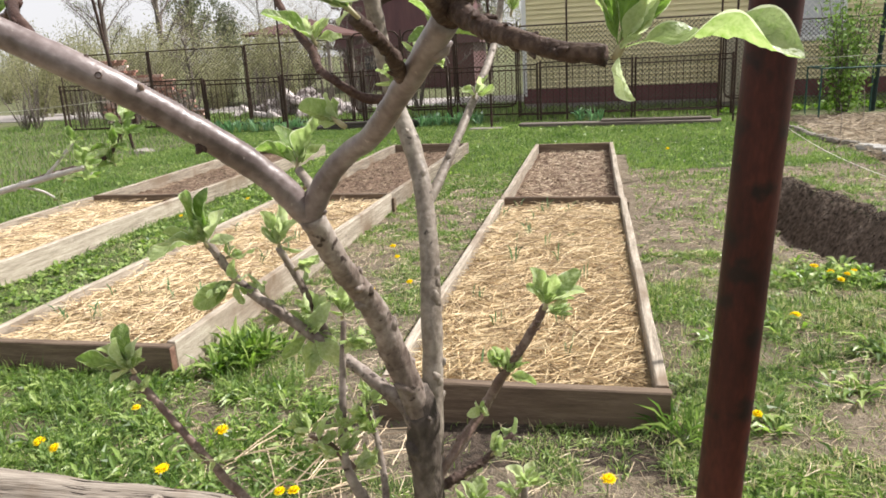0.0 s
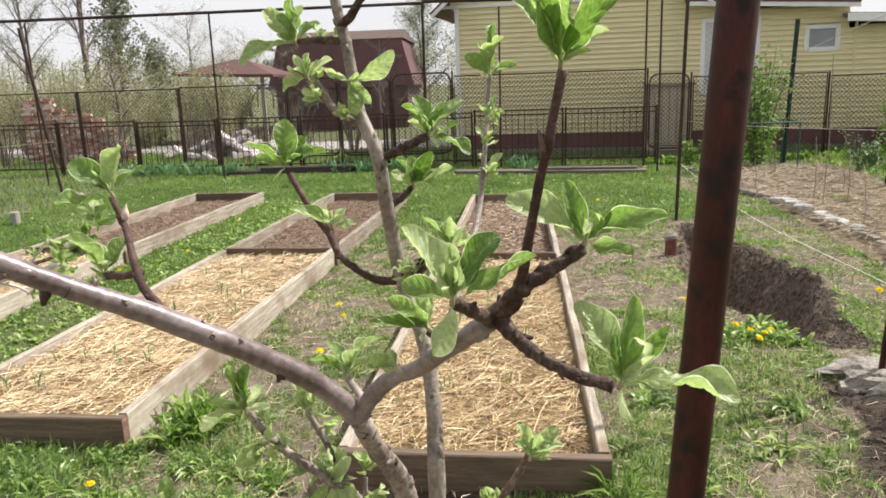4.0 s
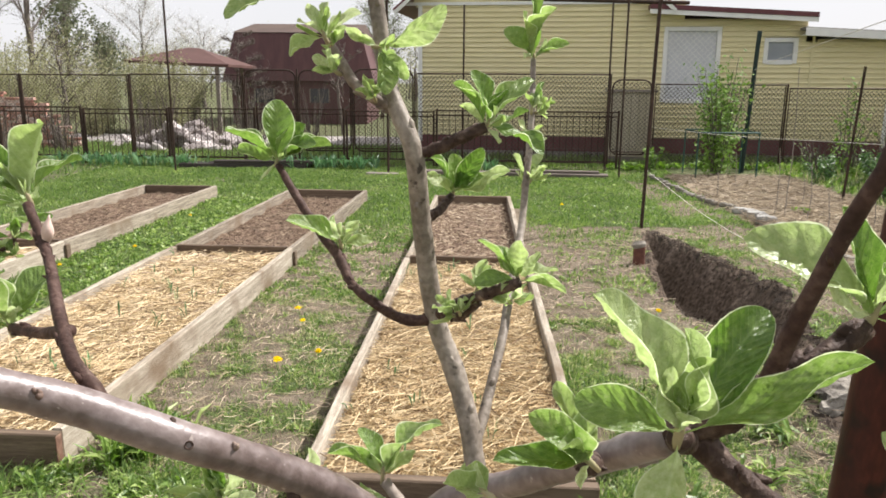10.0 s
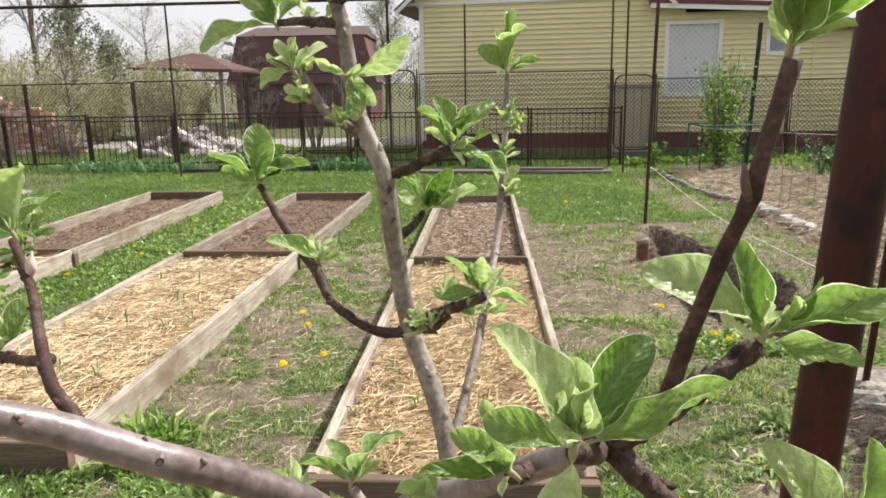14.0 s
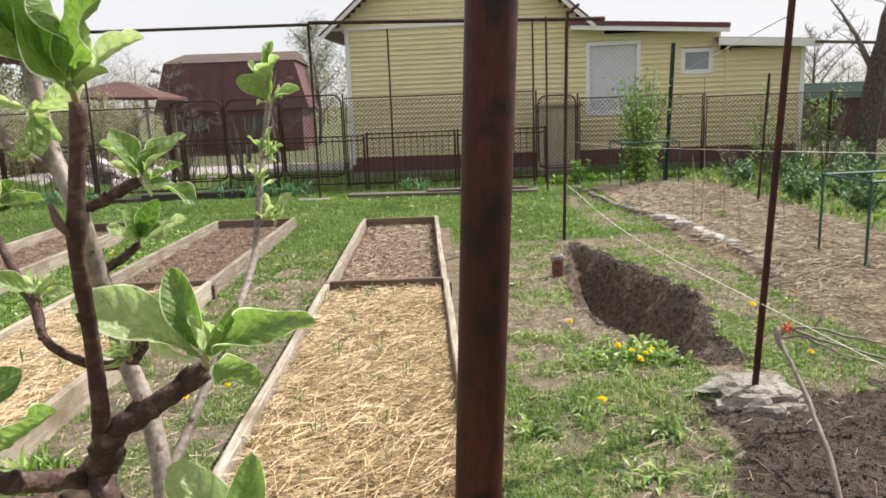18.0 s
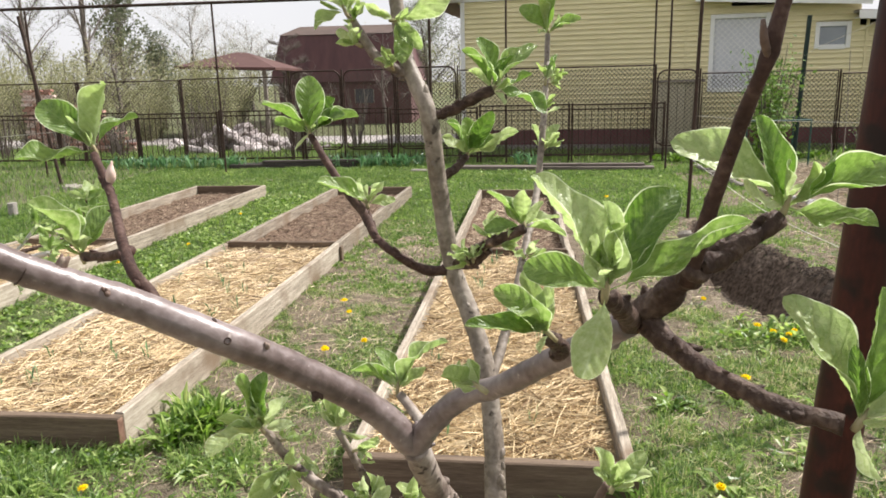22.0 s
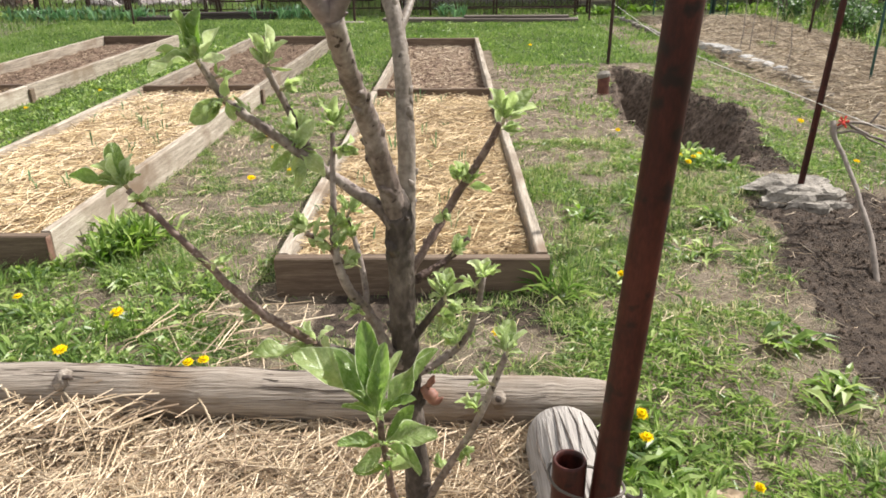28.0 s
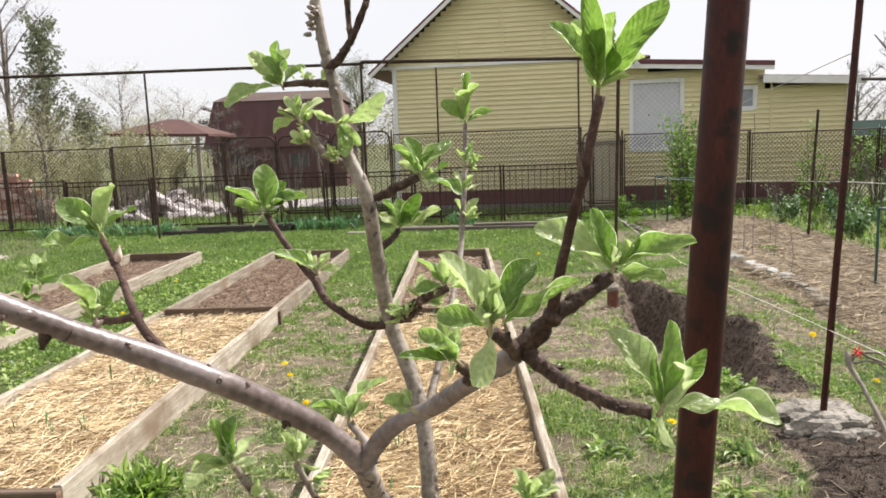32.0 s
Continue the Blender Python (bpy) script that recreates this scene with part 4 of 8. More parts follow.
part("lower_roof", bm, "barn", barn)
bm = bmesh.new()
vs = [bm.verts.new(p) for p in ((0.4, 0.1, 3.57), (5.6, 0.1, 3.57), (5.6, 5.9, 3.57), (0.4, 5.9, 3.57), (0.6, 3, 4.1), (5.4, 3, 4.1))]
for q in ((0, 1, 5, 4), (2, 3, 4, 5), (0, 4, 3), (1, 2, 5), (0, 3, 2, 1)):
    bm.faces.new([vs[i] for i in q])
part("upper_roof", bm, "barn_top", barn, "faded red-brown roof top")
for xx in (1.2, 3.4):
    win = part("window", boxed((xx, -0.02, 0.85), (xx + 0.8, 0.0, 1.4)), "dark_pane", barn)
    for k in range(3):
        part("glazing_bar", boxed((xx + k * 0.38, -0.04, 0.85), (xx + k * 0.38 + 0.04, -0.022, 1.4)), "plank_grey", win)
pav = thing("pavilion", "open garden pavilion with a shallow burgundy hipped roof on posts", "pavilion", at=(-11.5, 20.8, 0), turn=3)
bm = bmesh.new()
vs = [bm.verts.new(p) for p in ((0, 0, 2.32), (3.35, 0, 2.2), (3.35, 3.4, 2.2), (0, 3.4, 2.32), (1.5, 1.7, 2.78), (1.9, 1.7, 2.76))]
lo = [bm.verts.new(p) for p in ((0, 0, 2.24), (3.35, 0, 2.12), (3.35, 3.4, 2.12), (0, 3.4, 2.24))]
for q in ((0, 1, 5, 4), (2, 3, 4, 5), (0, 4, 3), (1, 2, 5)):
    bm.faces.new([vs[i] for i in q])
for i in range(4):
    j = (i + 1) % 4
    bm.faces.new((vs[i], lo[i], lo[j], vs[j]))
bm.faces.new(lo)
part("roof", bm, "pavilion_roof", pav)
for x, y in ((0.45, 0.3), (2.9, 0.3), (0.45, 3.1), (2.9, 3.1), (2.0, 3.1)):
    part("post", boxed((x - 0.05, y - 0.05, -0.05), (x + 0.05, y + 0.05, 2.25)), "plank_grey", pav)

# ---- brick stack and rubble beyond the fence ----
stack = thing("brick_stack", "loose stack of red bricks behind the fence", "brick stack", at=(-12.1, 15.5, 0))
rnd = random.Random(5)
bm = box(bmesh.new(), (-0.125, -0.06, -0.033), (0.125, 0.06, 0.033), None, 0.005)
brick_me = bpy.data.meshes.new("brick")
bm.to_mesh(brick_me)
bm.free()
brick_me.materials.append(M["brick"])
for lay in range(24):
    for i in range(11 - lay // 4 - (3 if lay > 17 else 0)):
        b = part("brick", brick_me, None, stack)
        b.matrix_basis = pose(-0.9 + i * 0.27 + rnd.uniform(-0.03, 0.03) + (lay % 2) * 0.1, rnd.uniform(-0.05, 0.05), 0.035 + lay * 0.07, 0, 0, rnd.uniform(-9, 9))
rub = thing("rubble_heap", "heap of pale broken slabs on the grass", "rubble", at=(-7.5, 15.9, 0))
bm = bmesh.new()
for i in range(90):
    s = rnd.uniform(0.10, 0.28)
    x, y = rnd.gauss(0, 0.75), rnd.gauss(0, 0.35)
    h = max(0.05, 0.75 - abs(x) * 0.4 - abs(y) * 0.8) * rnd.uniform(0.3, 1)
    box(bm, (-s, -s * 0.7, -s * 0.35), (s, s * 0.7, s * 0.35), pose(x, y, h, rnd.uniform(-40, 40), rnd.uniform(-40, 40), rnd.uniform(0, 180)), s * 0.12)
part("slabs", bm, "rubble", rub)
tagged(rub, kind="stuff")


# ---- apple tree ----
def leaf_mesh(name, fold, cup, curl, wave, twist, seed, mat):
    """A young apple leaf one unit long along +y, half as wide, upper side +z: folded at the midrib, cupped, veined, toothed, with a downy rim."""
    nl = 34
    cols = (0.04, 0.25, 0.5, 0.75, 0.955, 1.0)
    v, f = [], []
    c = curl if abs(curl) > 0.05 else 0.05
    tip = Matrix.Rotation(c / 2, 3, "X")
    for i in range(nl + 1):
        t = i / nl
        if t < 0.14:
            w = 0.012 + 0.02 * t
        else:
            q = (t - 0.14) / 0.86
            w = 0.262 * max(0.0, 4 * q ** 1.08 * (1 - q ** 1.08)) ** 0.58 * (0.75 + 0.25 * min(1.0, q * 4))
        if i == nl:
            w = 0.006
        cy, cz = math.sin(c * t) / c, -(1 - math.cos(c * t)) / c
        halves = []
        for sgn in (-1, 1):
            x = z = last = 0.0
            half = []
            for s in cols:
                ang = fold * 1.15 * (0.8 + 0.35 * math.sin(t * 5 + seed)) + cup * s * s * (1 + 0.7 * math.sin(t * 7 + seed * 2 + sgn))
                x += (s - last) * math.cos(ang)
                z += (s - last) * math.sin(ang)
                last = s
                tooth = 1 + (0.012 * (-1) ** i if s == 1 else 0)
                zz = z * w + wave * w * math.sin(t * 11 + seed * 1.7 + sgn) * s * s
                zz += 0.10 * w * math.sin(2 * math.pi * (t * 7.0 - s * 1.3)) * s * (1 - s) * 4
                half.append((sgn * x * w * tooth, zz))
            halves.append(half)
        for x, z in halves[0][::-1] + halves[1]:
            a = twist * t
            x, z = x * math.cos(a) - z * math.sin(a), x * math.sin(a) + z * math.cos(a)
            v.append(tip @ Vector((x, cy + z * math.sin(c * t), cz + z * math.cos(c * t))))
    w = 2 * len(cols)
    for i in range(nl):
        for j in range(w - 1):
            f.append((i * w + j, i * w + j + 1, (i + 1) * w + j + 1, (i + 1) * w + j))
    me = bpy.data.meshes.new(name)
    me.from_pydata(v, [], f)
    me.materials.append(M[mat])
    me.materials.append(M["leaf_down"])
    for p in me.polygons:
        p.use_smooth = True
        p.material_index = 1 if p.index % (w - 1) in (0, w - 2) else 0
    return me


SHAPES = [(0.22, 0.5, 0.7, 0.22, 0.25), (0.5, 0.5, 0.5, 0.2, -0.35), (0.15, 0.8, 1.0, 0.28, 0.2), (0.35, 0.6, -0.3, 0.25, 0.4), (0.12, 0.5, 0.8, 0.3, -0.3), (0.8, 0.5, 0.55, 0.18, 0.35)]
LEAVES = [leaf_mesh("leaf", *sh, k, "leaf") for k, sh in enumerate(SHAPES)]
UNDER = [leaf_mesh("leaf", *sh, k + 9, "leaf_pale") for k, sh in enumerate(SHAPES)]

tree = thing("apple_tree", "young pruned apple tree with opening spring leaves beside a log edging", "tree", at=(0.21, -1.97, 0))
OFF = Vector((0.21, -1.97, 0))


def local(pts):
    return [(p[0] - OFF.x, p[1] - OFF.y, p[2], p[3]) for p in pts]


limb_rows = {}


def branch(name, pts, mat, knobs=None, rough=0.14, seed=0.0, sides=12, label=""):
    """A limb of the tree with small spurs, bud scars and swellings along it."""
    rnd = random.Random(seed * 7 + 1)
    step, swell = {"bark_dark": (0.004, 0.15), "twig": (0.005, 0.10)}.get(mat, (0.007, 0.06))
    rows = spline(local(pts), step)
    for k, r in enumerate(rows):
        r[3] *= 1 + swell * (noise.noise((k * step * 70, seed, 0)) + 0.5 * noise.noise((k * step * 170, seed, 5)))
    if mat in ("bark_dark", "twig"):
        rough = min(max(rough, 0.26), 0.34)
    bm = tube(bmesh.new(), [tuple(r) for r in rows], sides, step, 0.0025 if mat in ("bark_dark", "twig") else 0.0014, rough if mat in ("bark_dark", "twig", "bark_trunk", "bark_rough") else rough * 0.6, seed, smooth_path=False)
    n = knobs if knobs is not None else int(len(rows) * step * {"bark_dark": 90, "twig": 34, "bark_rough": 45, "bark_grey": 30}.get(mat, 16))
    for _ in range(n):
        k = rnd.randrange(1, len(rows) - 1)
        p = rows[k]
        d = Vector(rows[k + 1][:3] - rows[k - 1][:3]).normalized()
        o = d.orthogonal().normalized()
        o.rotate(Matrix.Rotation(rnd.uniform(0, 6.28), 3, d))
        c, r = Vector(p[:3]), p[3]
        q = rnd.uniform(0.18, 0.42) * r + 0.0006
        out = rnd.uniform(1.0, 1.18) if mat in ("bark", "bark_grey", "bark_rough") else rnd.uniform(1.0, 1.5)
        side_ = d.cross(o) * q * rnd.uniform(-1, 1)
        tube(bm, [(*(c + o * r * 0.5 - d * q * 2 - side_), q * 1.1), (*(c + o * r * 0.9), q), (*(c + o * r * out + d * q * 1.2 + side_), q * 0.35)], 6, 0.003, 0.0006, 0.45, seed)
    ob = part(name, bm, mat, tree, label, smooth=True)
    limb_rows[ob.name] = pts
    return ob


VIEW = Vector((0.28, -2.75, 1.62))
leaf_count = 0


def whorl(parent, at, rows, fit=1.0, more=5):
    """Opening leaves on a shoot's end at the place given. Rows: the way to the leaf's tip, its half width to its length, its turn off the path side."""
    global leaf_count
    at = Vector(at)
    lead = sum((Vector(r[:3]) for r in rows), Vector()).normalized()
    b = at - OFF
    bm = bmesh.new()
    tube(bm, [(*(b - lead * 0.006), 0.0018), (*(b - lead * 0.002), 0.0022), (*(b + lead * 0.003), 0.0019), (*(b + lead * 0.008), 0.0009)], 8, 0.003, 0.0006, rough=0.6)
    part("bud_scale", bm, "bud", parent, "pinkish bud scale", smooth=True)
    rnd = random.Random(round(at.x * 1000) + round(at.z * 7000))
    extra = []
    for _ in range(more):
        d = (lead + Vector((rnd.gauss(0, 0.6), rnd.gauss(0, 0.6), rnd.gauss(0, 0.45)))).normalized() * rnd.uniform(0.016, 0.034) * (1.3 if more > 6 else 1.0)
        extra.append((d.x, d.y, d.z, rnd.uniform(0.09, 0.17), rnd.uniform(-90, 90)))
    for dx, dy, dz, w, phi in list(rows) + extra:
        d = Vector((dx, dy, dz))
        size = d.length * fit
        w *= 0.55 + 0.45 * fit
        d.normalize()
        inner = lead - d * lead.dot(d)
        view = (VIEW - at).normalized()
        z = inner + (view - d * view.dot(d)) * 0.42 * (1 if inner.dot(view) > -0.25 else -1)
        z = (z - d * z.dot(d)).normalized()
        x = d.cross(z)
        m = Matrix((x * (w / 0.27), d, z)).transposed().to_4x4()
        turn = Matrix.Rotation(radians(phi), 4, d)
        leaf_count += 1
        k = leaf_count % 6
        ob = part("leaf", (LEAVES if (turn.to_3x3() @ z).dot(view) > 0 and size > (0.04 if fit == 1.0 else 0.058) else UNDER)[k], None, parent)
        ob.matrix_basis = Matrix.Translation(b) @ turn @ m @ Matrix.Scale(size * 1.02, 4)


trunk = branch("trunk", [(0.235, -1.965, -0.12, 0.0252), (0.228, -1.965, 0.25, 0.0229), (0.209, -1.97, 0.66, 0.0204), (0.198, -1.97, 0.92, 0.0189), (0.196, -1.975, 1.047, 0.0192), (0.196, -1.978, 1.11, 0.0178), (0.194, -1.98, 1.14, 0.0118)],
               "bark_trunk", sides=16, rough=0.22, label="dark rough bark")
branch("main_limb", [(0.198, -1.975, 1.07, 0.0145), (0.190, -1.985, 1.124, 0.0157), (0.167, -2.03, 1.247, 0.0132), (0.156, -2.09, 1.316, 0.0115), (0.151, -2.135, 1.376, 0.0115)], "bark_rough", sides=14, seed=2)
limb_b = branch("main_limb", [(0.203, -1.968, 1.05, 0.0147), (0.207, -1.955, 1.15, 0.0125), (0.207, -1.945, 1.217, 0.0121), (0.197, -1.905, 1.33, 0.0110), (0.178, -1.872, 1.395, 0.0112), (0.152, -1.857, 1.46, 0.0107), (0.140, -1.868, 1.56, 0.0100), (0.132, -1.882, 1.64, 0.0095), (0.107, -1.868, 1.70, 0.0086), (0.094, -1.862, 1.78, 0.0079), (0.078, -1.855, 1.86, 0.0070), (0.068, -1.85, 1.95, 0.0062), (0.06, -1.85, 2.05, 0.0050)], "bark_grey", sides=14, seed=4)
left = branch("side_branch", [(0.153, -2.128, 1.368, 0.0125), (0.125, -2.15, 1.412, 0.0122), (0.092, -2.175, 1.448, 0.0117), (0.036, -2.232, 1.502, 0.011), (-0.012, -2.257, 1.534, 0.0105), (-0.05, -2.29, 1.562, 0.010), (-0.10, -2.335, 1.605, 0.0095), (-0.17, -2.39, 1.66, 0.009), (-0.26, -2.45, 1.73, 0.008)], "bark", sides=14, seed=6)
right = branch("side_branch", [(0.148, -2.132, 1.37, 0.0105), (0.172, -2.145, 1.408, 0.0098), (0.198, -2.155, 1.432, 0.0092), (0.224, -2.17, 1.447, 0.0088), (0.268, -2.215, 1.489, 0.0088), (0.306, -2.255, 1.527, 0.0095)], "bark", sides=12, seed=8)
branch("dark_fork", [(0.295, -2.243, 1.517, 0.0085), (0.318, -2.266, 1.540, 0.0092), (0.330, -2.282, 1.560, 0.0082), (0.338, -2.295, 1.573, 0.0072)], "bark_dark", rough=0.5, seed=9, label="gnarled dark bark")
shoot = branch("upright_shoot", [(0.332, -2.292, 1.562, 0.0051), (0.340, -2.306, 1.61, 0.0040), (0.347, -2.322, 1.652, 0.0037), (0.352, -2.333, 1.674, 0.0034), (0.354, -2.335, 1.682, 0.0042), (0.357, -2.336, 1.70, 0.0034), (0.3635, -2.339, 1.736, 0.0037)], "shoot_bark", seed=10)
part("dead_tip", tube(bmesh.new(), [(*(Vector((0.3538, -2.336, 1.680)) - OFF), 0.0022), (*(Vector((0.3505, -2.340, 1.686)) - OFF), 0.0019), (*(Vector((0.3485, -2.342, 1.696)) - OFF), 0.0010)], 7, 0.003, 0.001, 0.5, 3), "twig", shoot, "dry broken bud tip", smooth=True)
spur_t = branch("spur", [(0.336, -2.293, 1.570, 0.007), (0.352, -2.287, 1.578, 0.0062), (0.382, -2.272, 1.596, 0.0058)], "bark_dark", rough=0.4, seed=11)
spur_r = branch("spur", [(0.314, -2.268, 1.532, 0.0075), (0.335, -2.295, 1.520, 0.0062), (0.352, -2.313, 1.513, 0.0055), (0.378, -2.324, 1.504, 0.005), (0.402, -2.333, 1.502, 0.0055)], "bark_dark", rough=0.45, seed=12)
stub = branch("cut_stub", [(0.305, -2.262, 1.528, 0.006), (0.298, -2.30, 1.548, 0.0055), (0.285, -2.34, 1.569, 0.005)], "bark_dark", rough=0.4, seed=13)
b_l = branch("spur", [(0.150, -1.857, 1.454, 0.0066), (0.118, -1.866, 1.458, 0.0056), (0.087, -1.876, 1.480, 0.0052), (0.062, -1.855, 1.495, 0.0050), (0.042, -1.825, 1.518, 0.0062), (0.008, -1.795, 1.548, 0.0052), (-0.044, -1.746, 1.606, 0.0045)], "shoot_bark", rough=0.35, seed=14, knobs=22, label="red-brown knobbly spur")
b_r = branch("spur", [(0.155, -1.859, 1.462, 0.007), (0.18, -1.90, 1.488, 0.006), (0.209, -1.93, 1.507, 0.0055), (0.238, -1.942, 1.523, 0.005)], "bark_dark", rough=0.4, seed=15)
b_r2 = branch("spur", [(0.158, -1.860, 1.464, 0.005), (0.18, -1.90, 1.472, 0.0045), (0.20, -1.915, 1.492, 0.0035)], "bark_dark", rough=0.4, seed=16)
u_r = branch("spur", [(0.135, -1.881, 1.634, 0.0065), (0.157, -1.88, 1.640, 0.0058), (0.18, -1.89, 1.651, 0.0062), (0.203, -1.888, 1.661, 0.0055)], "bark_dark", rough=0.6, seed=17)
u_l = branch("spur", [(0.112, -1.87, 1.678, 0.0065), (0.094, -1.88, 1.688, 0.006), (0.074, -1.884, 1.704, 0.0055), (0.060, -1.88, 1.725, 0.0045), (0.046, -1.876, 1.748, 0.0042)], "bark_rough", seed=18)
branch("spur", [(0.086, -1.86, 1.81, 0.007), (0.104, -1.867, 1.822, 0.006), (0.128, -1.88, 1.853, 0.005), (0.15, -1.89, 1.895, 0.0045), (0.165, -1.90, 1.95, 0.004)], "bark_dark", seed=19)
branch("spur", [(0.122, -1.877, 1.845, 0.0042), (0.120, -1.882, 1.88, 0.0038), (0.122, -1.886, 1.95, 0.003)], "bark_dark", seed=44)
top_l = branch("spur", [(0.092, -1.862, 1.788, 0.0055), (0.06, -1.855, 1.792, 0.005), (0.022, -1.845, 1.792, 0.0042)], "bark_dark", seed=20)
side = branch("side_shoot", [(0.197, -1.90, 1.335, 0.007), (0.208, -1.87, 1.36, 0.006), (0.226, -1.80, 1.417, 0.0055), (0.236, -1.74, 1.455, 0.0052), (0.252, -1.65, 1.53, 0.0048), (0.262, -1.60, 1.652, 0.0042), (0.266, -1.54, 1.735, 0.0038)], "bark_grey", seed=21)
l_sp = branch("spur", [(0.002, -2.2495, 1.5244, 0.0052), (-0.008, -2.243, 1.539, 0.0049), (-0.022, -2.235, 1.55, 0.0043), (-0.05, -2.20, 1.569, 0.0039), (-0.075, -2.165, 1.592, 0.0034), (-0.103, -2.135, 1.622, 0.0033)], "shoot_bark", knobs=9, seed=22)
l1 = branch("lower_branch", [(0.19, -1.975, 1.085, 0.0095), (0.170, -1.97, 1.112, 0.009), (0.13, -1.96, 1.138, 0.008), (0.090, -1.954, 1.164, 0.0075), (0.035, -1.966, 1.214, 0.0065), (-0.02, -1.965, 1.256, 0.0055), (-0.044, -1.985, 1.312, 0.0045)], "bark_rough", seed=23)
l1s = branch("lower_branch", [(0.098, -1.955, 1.160, 0.006), (0.078, -1.95, 1.185, 0.0055), (0.049, -1.95, 1.254, 0.0045), (0.033, -1.96, 1.298, 0.0042)], "bark_rough", seed=24)
l2 = branch("lower_branch", [(0.20, -1.97, 0.875, 0.009), (0.15, -1.98, 0.895, 0.0085), (0.12, -1.99, 0.898, 0.008), (0.076, -2.00, 0.918, 0.007)], "bark_trunk", seed=25)
l2b = branch("low_twig", [(0.076, -2.0, 0.918, 0.006), (0.026, -2.03, 0.973, 0.006), (-0.02, -2.035, 1.022, 0.0055), (-0.065, -2.035, 1.075, 0.0048), (-0.144, -2.02, 1.155, 0.004)], "twig", seed=26)
l3 = branch("lower_branch", [(0.20, -1.975, 0.865, 0.010), (0.177, -1.99, 0.897, 0.009), (0.149, -2.00, 0.974, 0.0075), (0.128, -2.02, 1.018, 0.0065), (0.117, -2.03, 1.078, 0.005), (0.117, -2.015, 1.15, 0.004), (0.12, -2.0, 1.223, 0.0032)], "bark_rough", seed=27)
l3s = branch("low_twig", [(0.122, -2.025, 1.055, 0.0045), (0.105, -2.035, 1.088, 0.004), (0.083, -2.04, 1.104, 0.0035)], "twig", seed=28)
l4 = branch("low_twig", [(0.15, -2.0, 0.972, 0.0045), (0.142, -1.975, 1.03, 0.004), (0.122, -1.95, 1.094, 0.003)], "bark_rough", seed=29)
r1 = branch("lower_branch", [(0.205, -1.965, 1.01, 0.0075), (0.222, -1.945, 1.036, 0.006), (0.259, -1.90, 1.082, 0.0062), (0.30, -1.90, 1.15, 0.0055), (0.334, -1.902, 1.211, 0.0048)], "twig", seed=30)
r2 = branch("low_twig", [(0.21, -1.965, 1.0, 0.006), (0.25, -1.93, 1.012, 0.005), (0.29, -1.90, 1.04, 0.004)], "bark_dark", rough=0.4, seed=31)
r3 = branch("low_twig", [(0.205, -1.97, 0.905, 0.0065), (0.23, -1.98, 0.945, 0.0055), (0.257, -2.0, 0.99, 0.0045)], "bark_trunk", seed=32)
r4 = branch("low_twig", [(0.205, -1.965, 0.845, 0.007), (0.245, -1.958, 0.865, 0.006), (0.283, -1.95, 0.897, 0.005), (0.302, -1.95, 0.95, 0.0045), (0.311, -1.95, 1.0, 0.004)], "bark_rough", seed=33)
r5 = branch("low_twig", [(0.21, -1.97, 0.58, 0.007), (0.245, -2.0, 0.677, 0.006), (0.298, -2.05, 0.819, 0.005), (0.338, -2.07, 0.945, 0.004)], "bark_rough", seed=34)
fc = branch("low_twig", [(0.21, -1.975, 0.60, 0.007), (0.185, -2.07, 0.70, 0.0055), (0.180, -2.11, 0.80, 0.005), (0.176, -2.135, 0.885, 0.0045)], "twig", seed=35)

branch("spur", [(0.262, -2.21, 1.486, 0.0055), (0.266, -2.25, 1.508, 0.005), (0.259, -2.292, 1.530, 0.0045)], "bark_dark", rough=0.4, seed=40)
u_r2 = branch("spur", [(0.141, -1.873, 1.566, 0.0055), (0.155, -1.85, 1.570, 0.005), (0.168, -1.826, 1.584, 0.0045)], "bark_dark", rough=0.5, seed=41)
right_n = branch("spur", [(0.160, -2.138, 1.395, 0.005), (0.146, -2.122, 1.402, 0.0045), (0.134, -2.113, 1.412, 0.004)], "bark_rough", seed=42)
branch("spur", [(-0.035, -2.215, 1.561, 0.004), (-0.065, -2.195, 1.552, 0.0038), (-0.098, -2.174, 1.547, 0.0035)], "shoot_bark", knobs=9, seed=43)
whorl(stub, (0.284, -2.343, 1.572), [(-0.036, -0.004, 0.056, 0.26, 5), (-0.003, -0.005, 0.046, 0.09, 30), (0.061, -0.012, 0.036, 0.14, 15), (0.034, 0.014, 0.047, 0.2, 0), (-0.012, -0.021, -0.036, 0.31, 190), (-0.04, 0.008, 0.010, 0.23, -20), (0.008, -0.010, 0.035, 0.14, -55)])
whorl(right, (0.258, -2.296, 1.533), [(-0.045, -0.023, 0.012, 0.15, -30), (-0.031, -0.015, 0.031, 0.2, 10), (-0.015, 0.02, 0.031, 0.15, 40), (0.002, 0.008, 0.032, 0.16, -20), (-0.005, -0.009, -0.008, 0.28, 20), (-0.013, -0.006, 0.018, 0.18, 35)])
whorl(spur_t, (0.384, -2.277, 1.601), [(-0.063, -0.007, 0.037, 0.2, 0), (-0.016, 0.007, 0.049, 0.2, -20), (0.064, -0.015, 0.023, 0.17, 10), (0.035, -0.03, -0.004, 0.22, 20), (0.023, -0.009, 0.034, 0.1, 40), (-0.009, 0.004, 0.018, 0.14, 40), (0.014, -0.002, 0.016, 0.12, -60)])
